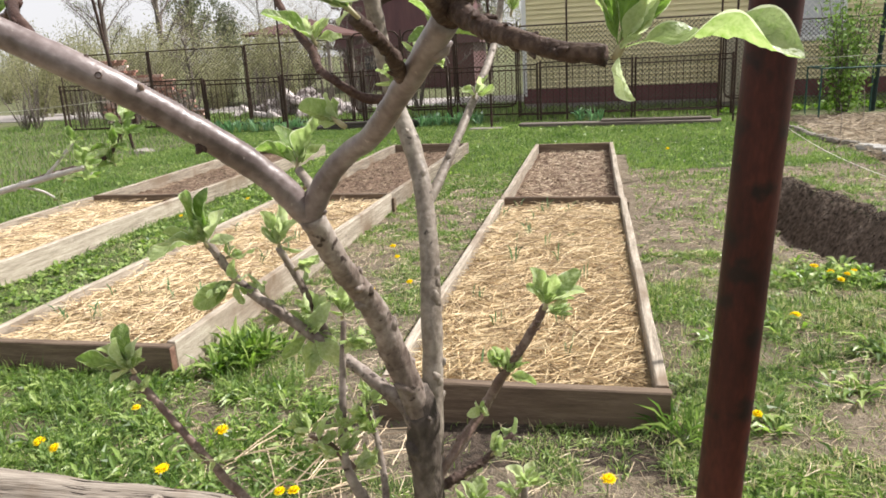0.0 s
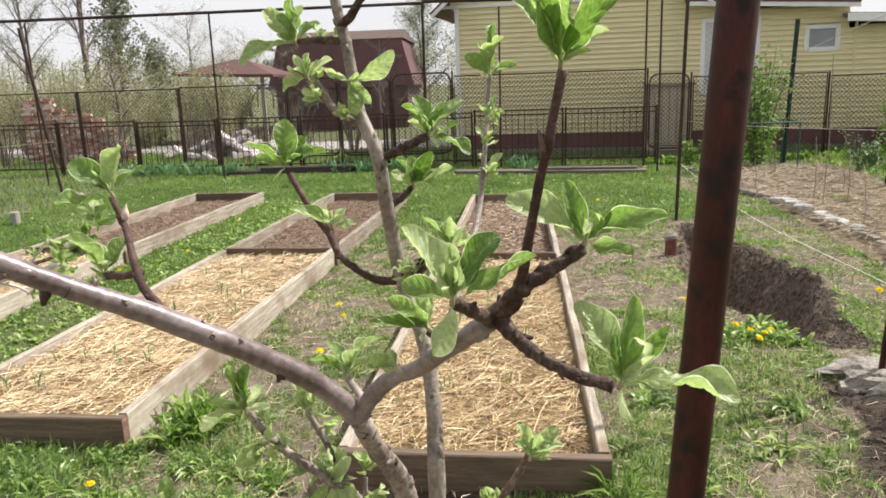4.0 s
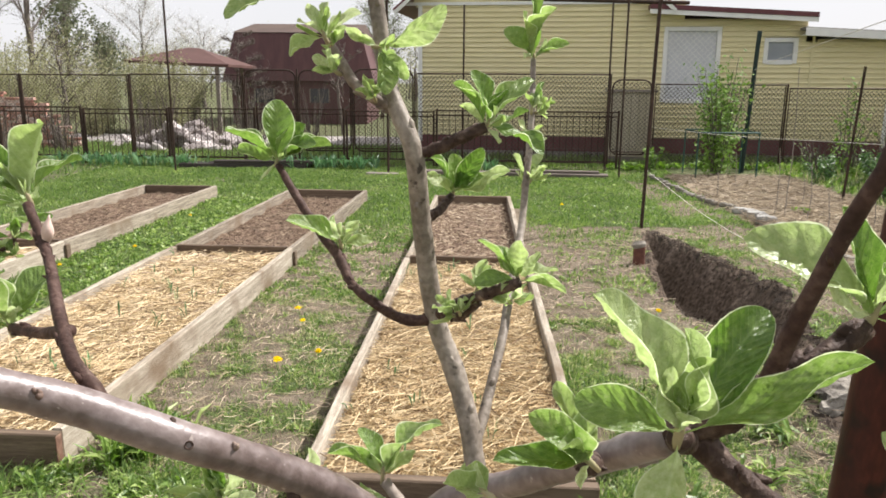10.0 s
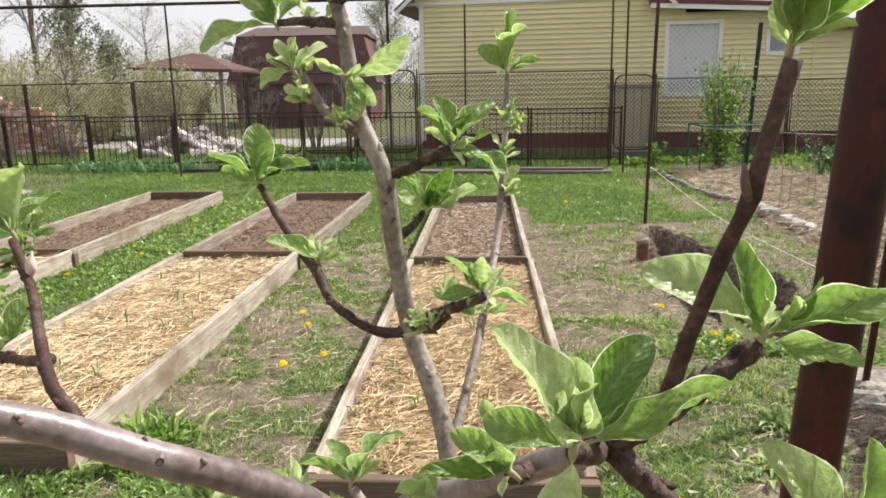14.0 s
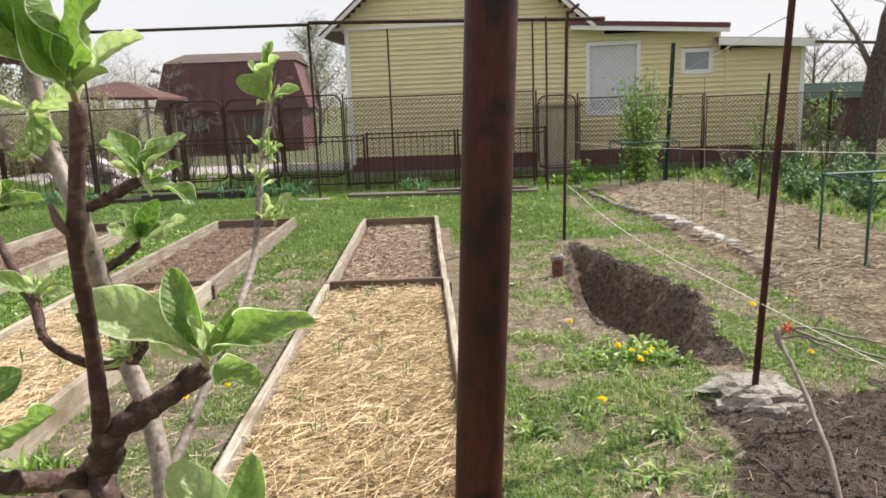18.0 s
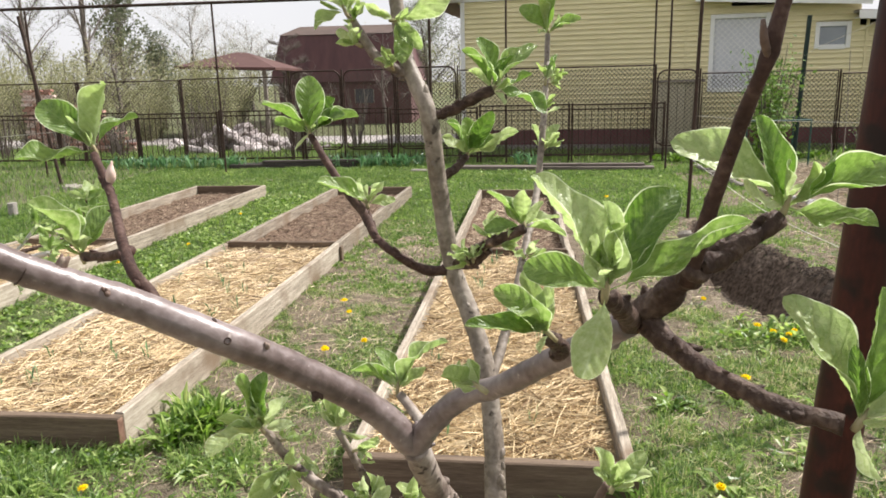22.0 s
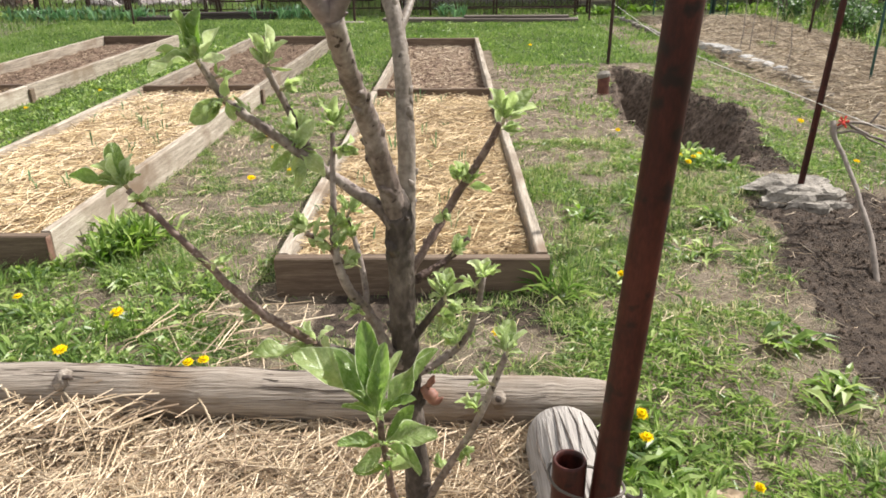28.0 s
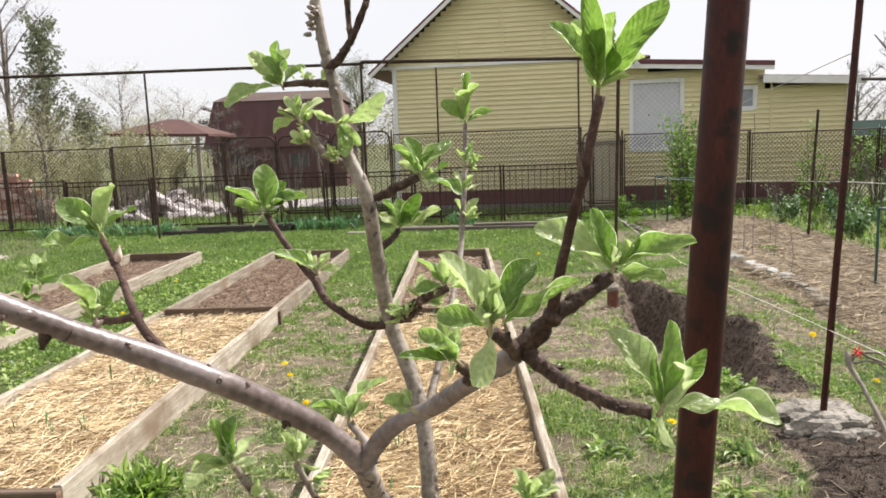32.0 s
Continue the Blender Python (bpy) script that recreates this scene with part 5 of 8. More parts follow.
whorl(spur_r, (0.409, -2.334, 1.504), [(-0.034, 0.02, 0.058, 0.2, -5), (0.008, 0.01, 0.066, 0.17, -20), (0.012, -0.012, 0.040, 0.25, 0), (0.034, 0.006, 0.044, 0.13, 30), (0.084, -0.012, -0.008, 0.13, -18), (0.008, -0.012, -0.024, 0.13, 130), (-0.006, 0.0, 0.040, 0.12, -60), (0.022, -0.01, 0.026, 0.14, 30)], 1.0, 4)
whorl(shoot, (0.363, -2.339, 1.739), [(-0.033, -0.0, 0.047, 0.15, 25), (-0.022, -0.025, 0.043, 0.24, 10), (-0.013, -0.037, 0.063, 0.13, -30), (0.006, -0.03, 0.047, 0.26, 0), (0.041, -0.029, 0.054, 0.14, 25), (0.032, -0.002, 0.021, 0.17, -20), (-0.001, -0.021, 0.053, 0.1, -50)])
whorl(b_l, (-0.046, -1.744, 1.609), [(0.002, 0.004, 0.074, 0.27, 0), (-0.043, -0.048, 0.04, 0.25, 15), (-0.048, 0.003, 0.016, 0.18, -30), (0.032, 0.016, 0.044, 0.33, 10), (0.052, -0.012, 0.023, 0.28, -20), (0.062, 0.02, 0.019, 0.12, -30), (0.018, -0.006, 0.041, 0.14, -50), (-0.016, -0.014, -0.02, 0.1, -20)])
whorl(b_l, (0.045, -1.820, 1.527), [(-0.048, -0.043, 0.034, 0.22, -20), (-0.025, -0.01, 0.026, 0.2, 10), (0.021, 0.005, 0.027, 0.28, 10), (0.033, 0.013, 0.003, 0.2, 20), (-0.008, 0.008, 0.032, 0.18, -40)])
whorl(u_r, (0.204, -1.887, 1.662), [(-0.032, -0.012, 0.041, 0.2, -10), (-0.015, -0.027, 0.052, 0.26, -5), (-0.026, -0.008, 0.02, 0.22, -25), (0.047, 0.02, 0.045, 0.2, -15), (0.041, 0.013, 0.015, 0.2, -30), (0.056, -0.005, -0.026, 0.2, -10), (0.022, 0.005, 0.034, 0.16, -40)])
whorl(u_r2, (0.169, -1.823, 1.587), [(-0.025, 0.016, 0.038, 0.25, 10), (-0.001, -0.016, 0.044, 0.3, 0), (0.031, -0.012, 0.05, 0.22, 20), (0.033, -0.015, 0.021, 0.3, 20), (0.06, -0.013, 0.026, 0.2, 20), (-0.028, -0.016, 0.022, 0.22, -25), (0.009, 0.005, 0.038, 0.15, -50)])
whorl(side, (0.266, -1.533, 1.737), [(0.003, 0.024, 0.09, 0.24, 5), (-0.042, -0.01, 0.039, 0.3, -10), (0.048, -0.011, 0.019, 0.24, -10), (0.028, -0.038, 0.065, 0.2, -40), (-0.017, -0.036, 0.06, 0.14, 45)])
whorl(side, (0.262, -1.600, 1.668), [(0.017, 0.015, 0.037, 0.25, -20), (-0.014, -0.012, 0.026, 0.12, -40)])
whorl(side, (0.260, -1.610, 1.622), [(-0.017, 0.001, 0.034, 0.2, 20), (0.017, -0.016, 0.027, 0.2, 20)])
whorl(side, (0.257, -1.522, 1.557), [(-0.014, 0.001, 0.045, 0.22, -20), (0.028, 0.005, 0.045, 0.22, 10)])
whorl(l_sp, (-0.104, -2.133, 1.625), [(-0.039, -0.006, 0.038, 0.26, -10), (0.024, -0.012, 0.051, 0.3, 0), (0.023, 0.033, 0.024, 0.2, -15), (-0.041, -0.039, -0.003, 0.22, 10), (-0.015, 0.002, 0.029, 0.2, -30), (-0.003, -0.004, 0.021, 0.15, -50)])
whorl(l_sp, (-0.100, -2.173, 1.546), [(-0.012, -0.037, 0.048, 0.27, 5), (0.017, 0.026, 0.036, 0.32, -5), (-0.012, -0.008, 0.033, 0.14, 50)])
whorl(b_r, (0.237, -1.938, 1.523), [(-0.038, 0.005, 0.036, 0.22, 20), (-0.021, 0.018, 0.026, 0.25, -10), (0.001, -0.007, 0.039, 0.3, 10), (0.038, 0.005, 0.009, 0.2, -20), (0.043, -0.021, -0.006, 0.2, 15), (-0.041, 0.003, -0.004, 0.22, -20), (0.02, 0.003, 0.026, 0.2, 30), (-0.016, -0.007, -0.01, 0.2, 40)])
whorl(u_l, (0.060, -1.937, 1.742), [(-0.031, -0.01, -0.017, 0.28, -5), (-0.014, -0.004, 0.028, 0.22, 10), (0.002, 0.005, 0.031, 0.3, -20), (0.031, 0.01, 0.021, 0.28, 10), (-0.021, -0.017, 0.012, 0.2, -30)])
whorl(top_l, (0.019, -1.846, 1.790), [(-0.068, -0.039, -0.028, 0.25, 10), (-0.044, 0.007, 0.046, 0.26, -5), (-0.02, -0.016, 0.039, 0.2, 25), (-0.001, -0.002, 0.06, 0.3, 0), (0.017, -0.009, 0.048, 0.3, -15), (0.031, 0.019, 0.025, 0.14, -20), (-0.015, -0.018, 0.013, 0.2, 40)])
whorl(limb_b, (0.098, -1.882, 1.737), [(0.067, -0.019, 0.036, 0.18, 10), (0.009, -0.01, -0.045, 0.3, 0), (-0.018, -0.003, 0.008, 0.26, 10), (-0.028, -0.01, 0.017, 0.2, -30), (0.03, -0.002, -0.031, 0.2, 20), (0.013, 0.005, 0.011, 0.16, 40)])
whorl(right, (0.133, -2.112, 1.415), [(-0.043, 0.009, 0.013, 0.28, 10), (-0.019, 0.005, 0.036, 0.22, 10), (0.012, 0.007, 0.023, 0.28, 0), (0.046, -0.005, 0.047, 0.22, -10), (0.024, 0.007, 0.018, 0.2, 30), (-0.006, 0.012, 0.024, 0.16, 50)])
whorl(right, (0.212, -2.208, 1.461), [(-0.011, 0.013, 0.014, 0.42, 0), (-0.026, -0.011, 0.013, 0.4, -5)])
whorl(l1, (-0.043, -1.988, 1.310), [(-0.03, 0.013, 0.067, 0.3, 10), (0.007, 0.011, 0.073, 0.28, -10), (-0.052, -0.015, 0.017, 0.2, -20), (-0.049, -0.057, -0.011, 0.26, 10), (0.042, -0.015, 0.049, 0.2, 15), (0.037, 0.01, 0.004, 0.2, 30), (-0.007, -0.005, 0.038, 0.15, 50)], 0.86, 12)
whorl(l1, (-0.018, -1.982, 1.263), [(-0.042, -0.035, -0.026, 0.3, 10), (0.01, -0.01, 0.034, 0.26, 10), (-0.017, -0.018, -0.013, 0.2, 30), (0.014, -0.008, -0.03, 0.25, -10)], 0.86, 12)
whorl(l1, (0.060, -1.958, 1.190), [(0.033, 0.0, 0.048, 0.2, -20), (-0.033, -0.027, -0.026, 0.25, 10), (0.045, -0.02, -0.039, 0.28, 0), (0.002, -0.032, -0.051, 0.28, -10), (-0.029, 0.006, 0.021, 0.25, 20), (0.02, 0.015, 0.05, 0.22, 0), (0.01, 0.03, 0.045, 0.2, 20)], 0.86, 12)
whorl(l1s, (0.033, -1.960, 1.300), [(-0.021, -0.0, 0.044, 0.25, 10), (0.036, -0.007, 0.034, 0.2, -10), (0.002, 0.008, 0.056, 0.2, 20), (-0.016, -0.004, 0.014, 0.2, -30), (0.022, 0.009, 0.009, 0.2, -20)], 0.9, 11)
whorl(l2b, (-0.150, -2.010, 1.158), [(-0.075, -0.015, 0.02, 0.16, 15), (-0.02, 0.02, 0.062, 0.24, 5), (-0.005, -0.015, 0.055, 0.22, -20), (0.02, -0.002, 0.05, 0.24, 10), (-0.03, -0.02, 0.02, 0.24, 20), (-0.045, -0.01, 0.035, 0.2, 20), (0.012, 0.011, 0.03, 0.2, 40), (0.03, -0.01, 0.02, 0.2, -20), (-0.02, -0.025, -0.01, 0.22, 15)], 0.86, 12)
whorl(fc, (0.175, -2.140, 0.895), [(-0.105, 0.03, 0.075, 0.2, -5), (-0.02, 0.05, 0.11, 0.16, -10), (0.012, 0.02, 0.10, 0.14, 40), (0.075, 0.04, 0.075, 0.18, 10), (-0.055, 0.045, 0.075, 0.18, -25), (0.03, 0.045, 0.07, 0.17, 25), (0.05, -0.01, 0.035, 0.2, 20), (-0.04, -0.02, 0.03, 0.2, -10)])
whorl(fc, (0.178, -2.125, 0.845), [(-0.055, -0.02, 0.012, 0.24, 10), (0.074, -0.012, 0.02, 0.26, -10), (0.04, 0.02, 0.045, 0.2, 20), (-0.03, -0.03, -0.02, 0.24, -20), (0.05, -0.05, -0.01, 0.24, -10), (-0.03, 0.03, 0.05, 0.18, 30)])
whorl(fc, (0.181, -2.108, 0.79), [(-0.045, -0.015, 0.01, 0.22, 10), (0.04, -0.02, 0.03, 0.22, -10), (0.01, -0.03, 0.035, 0.18, 20)])
whorl(r1, (0.336, -1.929, 1.222), [(-0.02, 0.026, 0.043, 0.22, -10), (0.014, -0.011, 0.044, 0.26, 5), (0.042, 0.025, 0.039, 0.2, 20), (0.049, 0.006, 0.016, 0.25, 10), (-0.024, 0.0, 0.027, 0.2, -20), (0.006, -0.007, 0.034, 0.15, 50)], 0.9, 9)
whorl(r1, (0.285, -1.900, 1.120), [(-0.019, -0.005, 0.042, 0.22, -10), (0.01, 0.018, 0.023, 0.25, -10), (0.041, -0.014, -0.006, 0.22, 10)], 0.9, 9)
whorl(r3, (0.257, -2.000, 0.992), [(-0.018, 0.008, 0.04, 0.22, 10), (0.006, 0.025, 0.04, 0.25, 5), (0.042, -0.002, 0.022, 0.22, -10), (-0.025, -0.004, 0.002, 0.26, 20), (0.021, -0.009, -0.008, 0.2, -20), (-0.005, 0.011, 0.028, 0.15, 50)], 0.9, 9)
whorl(r4, (0.311, -1.950, 1.000), [(-0.027, -0.004, 0.029, 0.26, 10), (0.007, 0.023, 0.024, 0.3, 5), (0.027, -0.01, 0.015, 0.2, -10), (-0.011, -0.014, -0.009, 0.2, 30)], 0.9, 9)
whorl(r5, (0.339, -2.070, 0.948), [(-0.018, 0.008, 0.038, 0.25, 10), (0.004, 0.032, 0.038, 0.28, -5), (0.03, 0.006, 0.031, 0.24, -10), (0.026, -0.001, -0.001, 0.24, 10), (-0.022, 0.0, 0.012, 0.2, 20)], 0.9, 9)
whorl(l3s, (0.083, -2.040, 1.105), [(-0.022, -0.004, 0.016, 0.3, 10), (-0.001, 0.001, 0.029, 0.3, 10), (0.017, 0.009, 0.012, 0.28, -20), (-0.015, -0.014, -0.002, 0.25, 20)], 0.9, 9)
whorl(l3, (0.119, -2.000, 1.233), [(-0.014, -0.014, 0.034, 0.25, 20), (0.007, 0.004, 0.04, 0.25, -10), (0.02, 0.017, 0.013, 0.2, -20)], 0.9, 9)
whorl(l4, (0.124, -1.950, 1.098), [(-0.018, 0.015, 0.023, 0.25, -20), (0.017, 0.012, 0.024, 0.25, 10), (0.024, 0.001, -0.001, 0.2, 20)], 0.9, 9)
whorl(l2, (0.076, -2.000, 0.918), [(-0.041, 0.016, 0.017, 0.25, 20), (-0.01, 0.006, 0.041, 0.25, 10), (0.028, 0.005, 0.028, 0.22, -10), (-0.097, -0.032, -0.003, 0.2, 20), (-0.038, -0.015, 0.017, 0.2, 40)], 0.9, 9)



def sprouts(parent, pts, n, seed, size=(0.014, 0.03)):
    """Small opening leaf clusters set along a limb."""
    r = random.Random(seed)
    rows = spline(pts, 0.01)
    for k in range(n):
        i = min(len(rows) - 2, int(len(rows) * (0.3 + 0.65 * (k + r.random()) / n)))
        d = Vector(rows[i + 1][:3] - rows[i][:3]).normalized()
        o = d.orthogonal().normalized()
        o.rotate(Matrix.Rotation(r.uniform(0, 6.28), 3, d))
        lead = (o + Vector((0, -0.2, 0.7))).normalized()
        at = Vector(rows[i][:3]) + o * rows[i][3] + lead * 0.004
        rows_ = []
        for _ in range(r.randint(3, 5)):
            e = (lead + Vector((r.gauss(0, 0.7), r.gauss(0, 0.7), r.gauss(0, 0.5)))).normalized() * r.uniform(*size)
            rows_.append((e.x, e.y, e.z, r.uniform(0.16, 0.28), r.uniform(-40, 40)))
        whorl(parent, at, rows_)


for k, (b, n) in enumerate(((l1, 5), (l1s, 3), (l2, 2), (l2b, 3), (l3, 5), (l3s, 2), (l4, 3), (r1, 3), (r2, 3), (r3, 3), (r4, 3), (r5, 4), (fc, 2), (u_l, 3), (top_l, 2), (side, 3), (b_r2, 2), (b_r, 2), (right_n, 1))):
    sprouts(b, limb_rows[b.name], n, 500 + k)
rows = spline(limb_rows[left.name], 0.004)
r = random.Random(5)
for frac, way, size, look_ in ((0.20, (0.2, -0.3, -1), 0.0034, "bark_dark"), (0.27, (0.3, -0.6, 0.8), 0.0024, "twig"), (0.33, (-0.2, -0.5, 1), 0.0028, "bark_dark"), (0.44, (0.1, -0.8, 0.6), 0.0022, "twig"), (0.50, (0.3, 0.2, 1), 0.003, "twig"),
                               (0.56, (-0.2, -0.4, -1), 0.0042, "bark_dark"), (0.60, (-0.1, -0.9, -0.3), 0.0026, "bark_dark"), (0.66, (0.2, -0.5, 0.9), 0.0026, "twig"), (0.74, (0, -0.3, -1), 0.0034, "bark_dark"), (0.83, (0.2, -0.6, 0.8), 0.0026, "twig")):
    p = rows[int(frac * (len(rows) - 1))]
    c, o = Vector(p[:3]) - OFF, Vector(way).normalized()
    bm = bmesh.new()
    for q in range(3):
        e = (o + Vector((r.gauss(0, 0.35), r.gauss(0, 0.35), r.gauss(0, 0.35)))).normalized()
        tube(bm, [(*(c + o * p[3] * 0.6), size * 1.2), (*(c + o * p[3] + e * size * 0.8), size), (*(c + o * p[3] + e * size * r.uniform(1.6, 3.0)), size * 0.35)], 7, 0.002, 0.0005, 0.5, q + frac)
    part("bud_stub", bm, look_, left, "small dark bud stub", smooth=True)
for frac in (0.53, 0.70):
    p = rows[int(frac * (len(rows) - 1))]
    d = Vector(rows[int(frac * (len(rows) - 1)) + 1][:3] - p[:3]).normalized()
    e = d.orthogonal().normalized()
    g = d.cross(e)
    ring = [Vector(p[:3]) - OFF + (e * math.cos(a) + g * math.sin(a)) * (p[3] * 1.0 + 0.0004 * math.sin(a * 3)) for a in [2 * math.pi * q / 16 for q in range(17)]]
    part("growth_ring", tube(bmesh.new(), [(*q, 0.0004) for q in ring], 5, smooth_path=False), "bark_dark", left, "dark growth ring")
for at, r in (((0.0374, -2.2306, 1.5007), 0.0122),):
    c = Vector(at)
    n = ((VIEW - c).normalized() + Vector((0.1, 0, 0.1))).normalized()
    d = n.orthogonal().normalized()
    e = n.cross(d)
    ring = [c - OFF + n * r * 0.96 + (d * math.cos(a) + e * math.sin(a)) * 0.0022 for a in [2 * math.pi * q / 12 for q in range(13)]]
    part("bark_scar", tube(bmesh.new(), [(*p, 0.0006) for p in ring], 5, smooth_path=False), "bark_dark", left, "ringed bud scar")

bm = bmesh.new()
r = random.Random(77)
for k in range(16):
    c = Vector((0.073 + r.gauss(0, 0.003), -1.860 + r.gauss(0, 0.004), 1.872 + r.uniform(-0.018, 0.02))) - OFF
    o = Vector((-1, -0.4 + r.gauss(0, 0.4), r.gauss(0, 0.5))).normalized()
    tube(bm, [(*c, 0.0028), (*(c + o * 0.006), 0.0034), (*(c + o * 0.011), 0.0012)], 6, 0.003, 0.0008, 0.5, k)
part("dried_spur", bm, "bark_grey", limb_b, "cluster of dried grey buds", smooth=True)
part("pink_bud", tube(bmesh.new(), [(*(Vector((-0.083, -2.155, 1.598)) - OFF), 0.002), (*(Vector((-0.080, -2.156, 1.604)) - OFF), 0.0034), (*(Vector((-0.078, -2.157, 1.611)) - OFF), 0.0030), (*(Vector((-0.076, -2.157, 1.619)) - OFF), 0.0006)], 8, 0.002, 0.0008, 0.5, 3), "pink_bud", l_sp, "swelling pink bud", smooth=True)

bm = bmesh.new()
tube(bm, [(0.014, -0.014, 0.838, 0.007), (0.022, -0.022, 0.832, 0.010), (0.029, -0.026, 0.825, 0.010), (0.035, -0.028, 0.823, 0.006), (0.043, -0.03, 0.831, 0.0012)], 10, 0.003, 0.001, 0.4, 8)
tube(bm, [(0.022, -0.02, 0.845, 0.004), (0.026, -0.026, 0.856, 0.0055), (0.03, -0.028, 0.867, 0.001)], 8, 0.003, 0.001, 0.4, 9)
part("dead_bud", bm, "dead_bud", trunk, "dried red-brown bud", smooth=True)

# ---- rusty pipe post by the tree ----
pole = thing("pipe_post", "thick rusty iron pipe post leaning beside the tree", "post", at=(0.467, -1.981, 0))
part("pipe", tube(bmesh.new(), [(-0.005, 0.0015, -0.1, 0.0225), (0.052, -0.0155, 1.0, 0.0225), (0.114, -0.034, 2.2, 0.0225), (0.15, -0.045, 2.9, 0.0225)], 28, 0.1), "rust", pole, smooth=True)

# ---- things on the ground ----
log = thing("edging_log", "grey barkless log edging the mulched tree strip", "log", at=(0, -0.89, 0))
pts = [(-3.2, 0.12, 0.09, 0.078), (-1.6, 0.02, 0.095, 0.088), (-0.95, -0.005, 0.1, 0.086), (0.0, -0.035, 0.09, 0.083), (0.5, -0.035, 0.085, 0.079), (0.76, -0.045, 0.08, 0.074)]
part("trunk", tube(bmesh.new(), pts, 22, 0.04, 0.006, 0.09, 3), "log", log, smooth=True)
for k in range(26):
    r = random.Random(k)
    x0 = -2.4 + k * 0.1
    a = r.uniform(0.9, 2.9)
    pp = []
    for u in range(r.randint(4, 8)):
        x = x0 + u * 0.08
        q, w = a + 0.05 * math.sin(u * 1.7 + k), float(np.interp(x, [p[0] for p in pts], [p[3] for p in pts])) - 0.001
        pp.append((x, float(np.interp(x, [p[0] for p in pts], [p[1] for p in pts])) + math.cos(q) * w, float(np.interp(x, [p[0] for p in pts], [p[2] for p in pts])) + math.sin(q) * w, 0.0006 + 0.0016 * math.sin(0.25 + u * 0.4) ** 2))
    part("crack", tube(bmesh.new(), pp, 4, 0.03, 0.002, 0.3, k), "bark_trunk", log, "dark drying crack")
part("knot", tube(bmesh.new(), [(0.388, -0.055, 0.105, 0.040), (0.388, -0.092, 0.132, 0.030), (0.388, -0.112, 0.143, 0.018)], 16, 0.006, 0.003, 0.4, 8), "log", log, "grey branch knot", smooth=True)
part("knot_core", tube(bmesh.new(), [(0.388, -0.108, 0.142, 0.012), (0.388, -0.117, 0.148, 0.008)], 9, 0.005, 0.002, 0.4, 9), "bark_trunk", log, "dark hollow of the knot", smooth=True)
part("knot", tube(bmesh.new(), [(-0.99, -0.035, 0.145, 0.040), (-0.98, -0.055, 0.172, 0.032), (-0.97, -0.060, 0.178, 0.024)], 16, 0.006, 0.004, 0.6, 5), "log", log, "grey branch knot", smooth=True)
part("knot_core", tube(bmesh.new(), [(-0.992, -0.056, 0.172, 0.004), (-0.978, -0.063, 0.180, 0.011), (-0.962, -0.062, 0.180, 0.008), (-0.950, -0.058, 0.174, 0.002)], 9, 0.005, 0.003, 0.5, 6), "bark_trunk", log, "dark hollow of the knot", smooth=True)


def post_thing(name, label, a, b, r, mat, sides=8, cat="post", group=""):
    ob = thing(name, label, cat, group, at=(a[0], a[1], 0))
    part("shaft", tube(bmesh.new(), [(0, 0, a[2], r), (b[0] - a[0], b[1] - a[1], b[2], r)], sides, smooth_path=False), mat, ob)
    return ob


p2 = thing("vine_post", "thin dark iron post with a hooked top at the trench end", "post", at=(2.03, 6.25, 0))
part("shaft", tube(bmesh.new(), [(0, 0, -0.3, 0.021), (0.025, 0, 1.2, 0.021), (0.05, 0, 2.56, 0.021), (0.08, 0, 2.68, 0.02), (0.19, 0, 2.77, 0.02)], 8, 0.06), "iron", p2, smooth=True)
post_thing("vine_post", "thin dark iron post standing on a flagstone", (2.27, 1.30, 0.07), (2.39, 1.30, 2.65), 0.0195, "rust")
post_thing("vine_post", "thin dark iron stake in the mulched plot", (5.36, 8.45, -0.1), (5.45, 8.45, 1.95), 0.02, "iron")
post_thing("vine_post", "dark green iron post by the currant bush", (5.0, 11.85, -0.1), (5.1, 11.85, 2.65), 0.042, "dark_post")
post_thing("vine_post", "leaning thin dark iron post beyond the beds", (-8.05, 9.3, -0.1), (-8.5, 9.4, 2.9), 0.028, "iron")
pipe_stub = thing("pipe_stub", "short rusty pipe stub with pale cap beside the trench", "pipe", at=(1.655, 4.42, 0))
part("shaft", tube(bmesh.new(), [(0, 0, -0.35, 0.058), (0, 0, 0.17, 0.058)], 16, smooth_path=False), "red_rust", pipe_stub, smooth=False)
part("cap", tube(bmesh.new(), [(0.005, 0, 0.171, 0.066), (0.0, 0, 0.19, 0.07), (0.0, 0.01, 0.215, 0.05)], 12, 0.02, 0, 0.3, 4), "stone", pipe_stub, "pale rough cap")
post_thing("cut_stump", "small cut stump near the far bed", (-6.86, 6.45, -0.05), (-6.86, 6.45, 0.18), 0.06, "stump", 12, "stump")

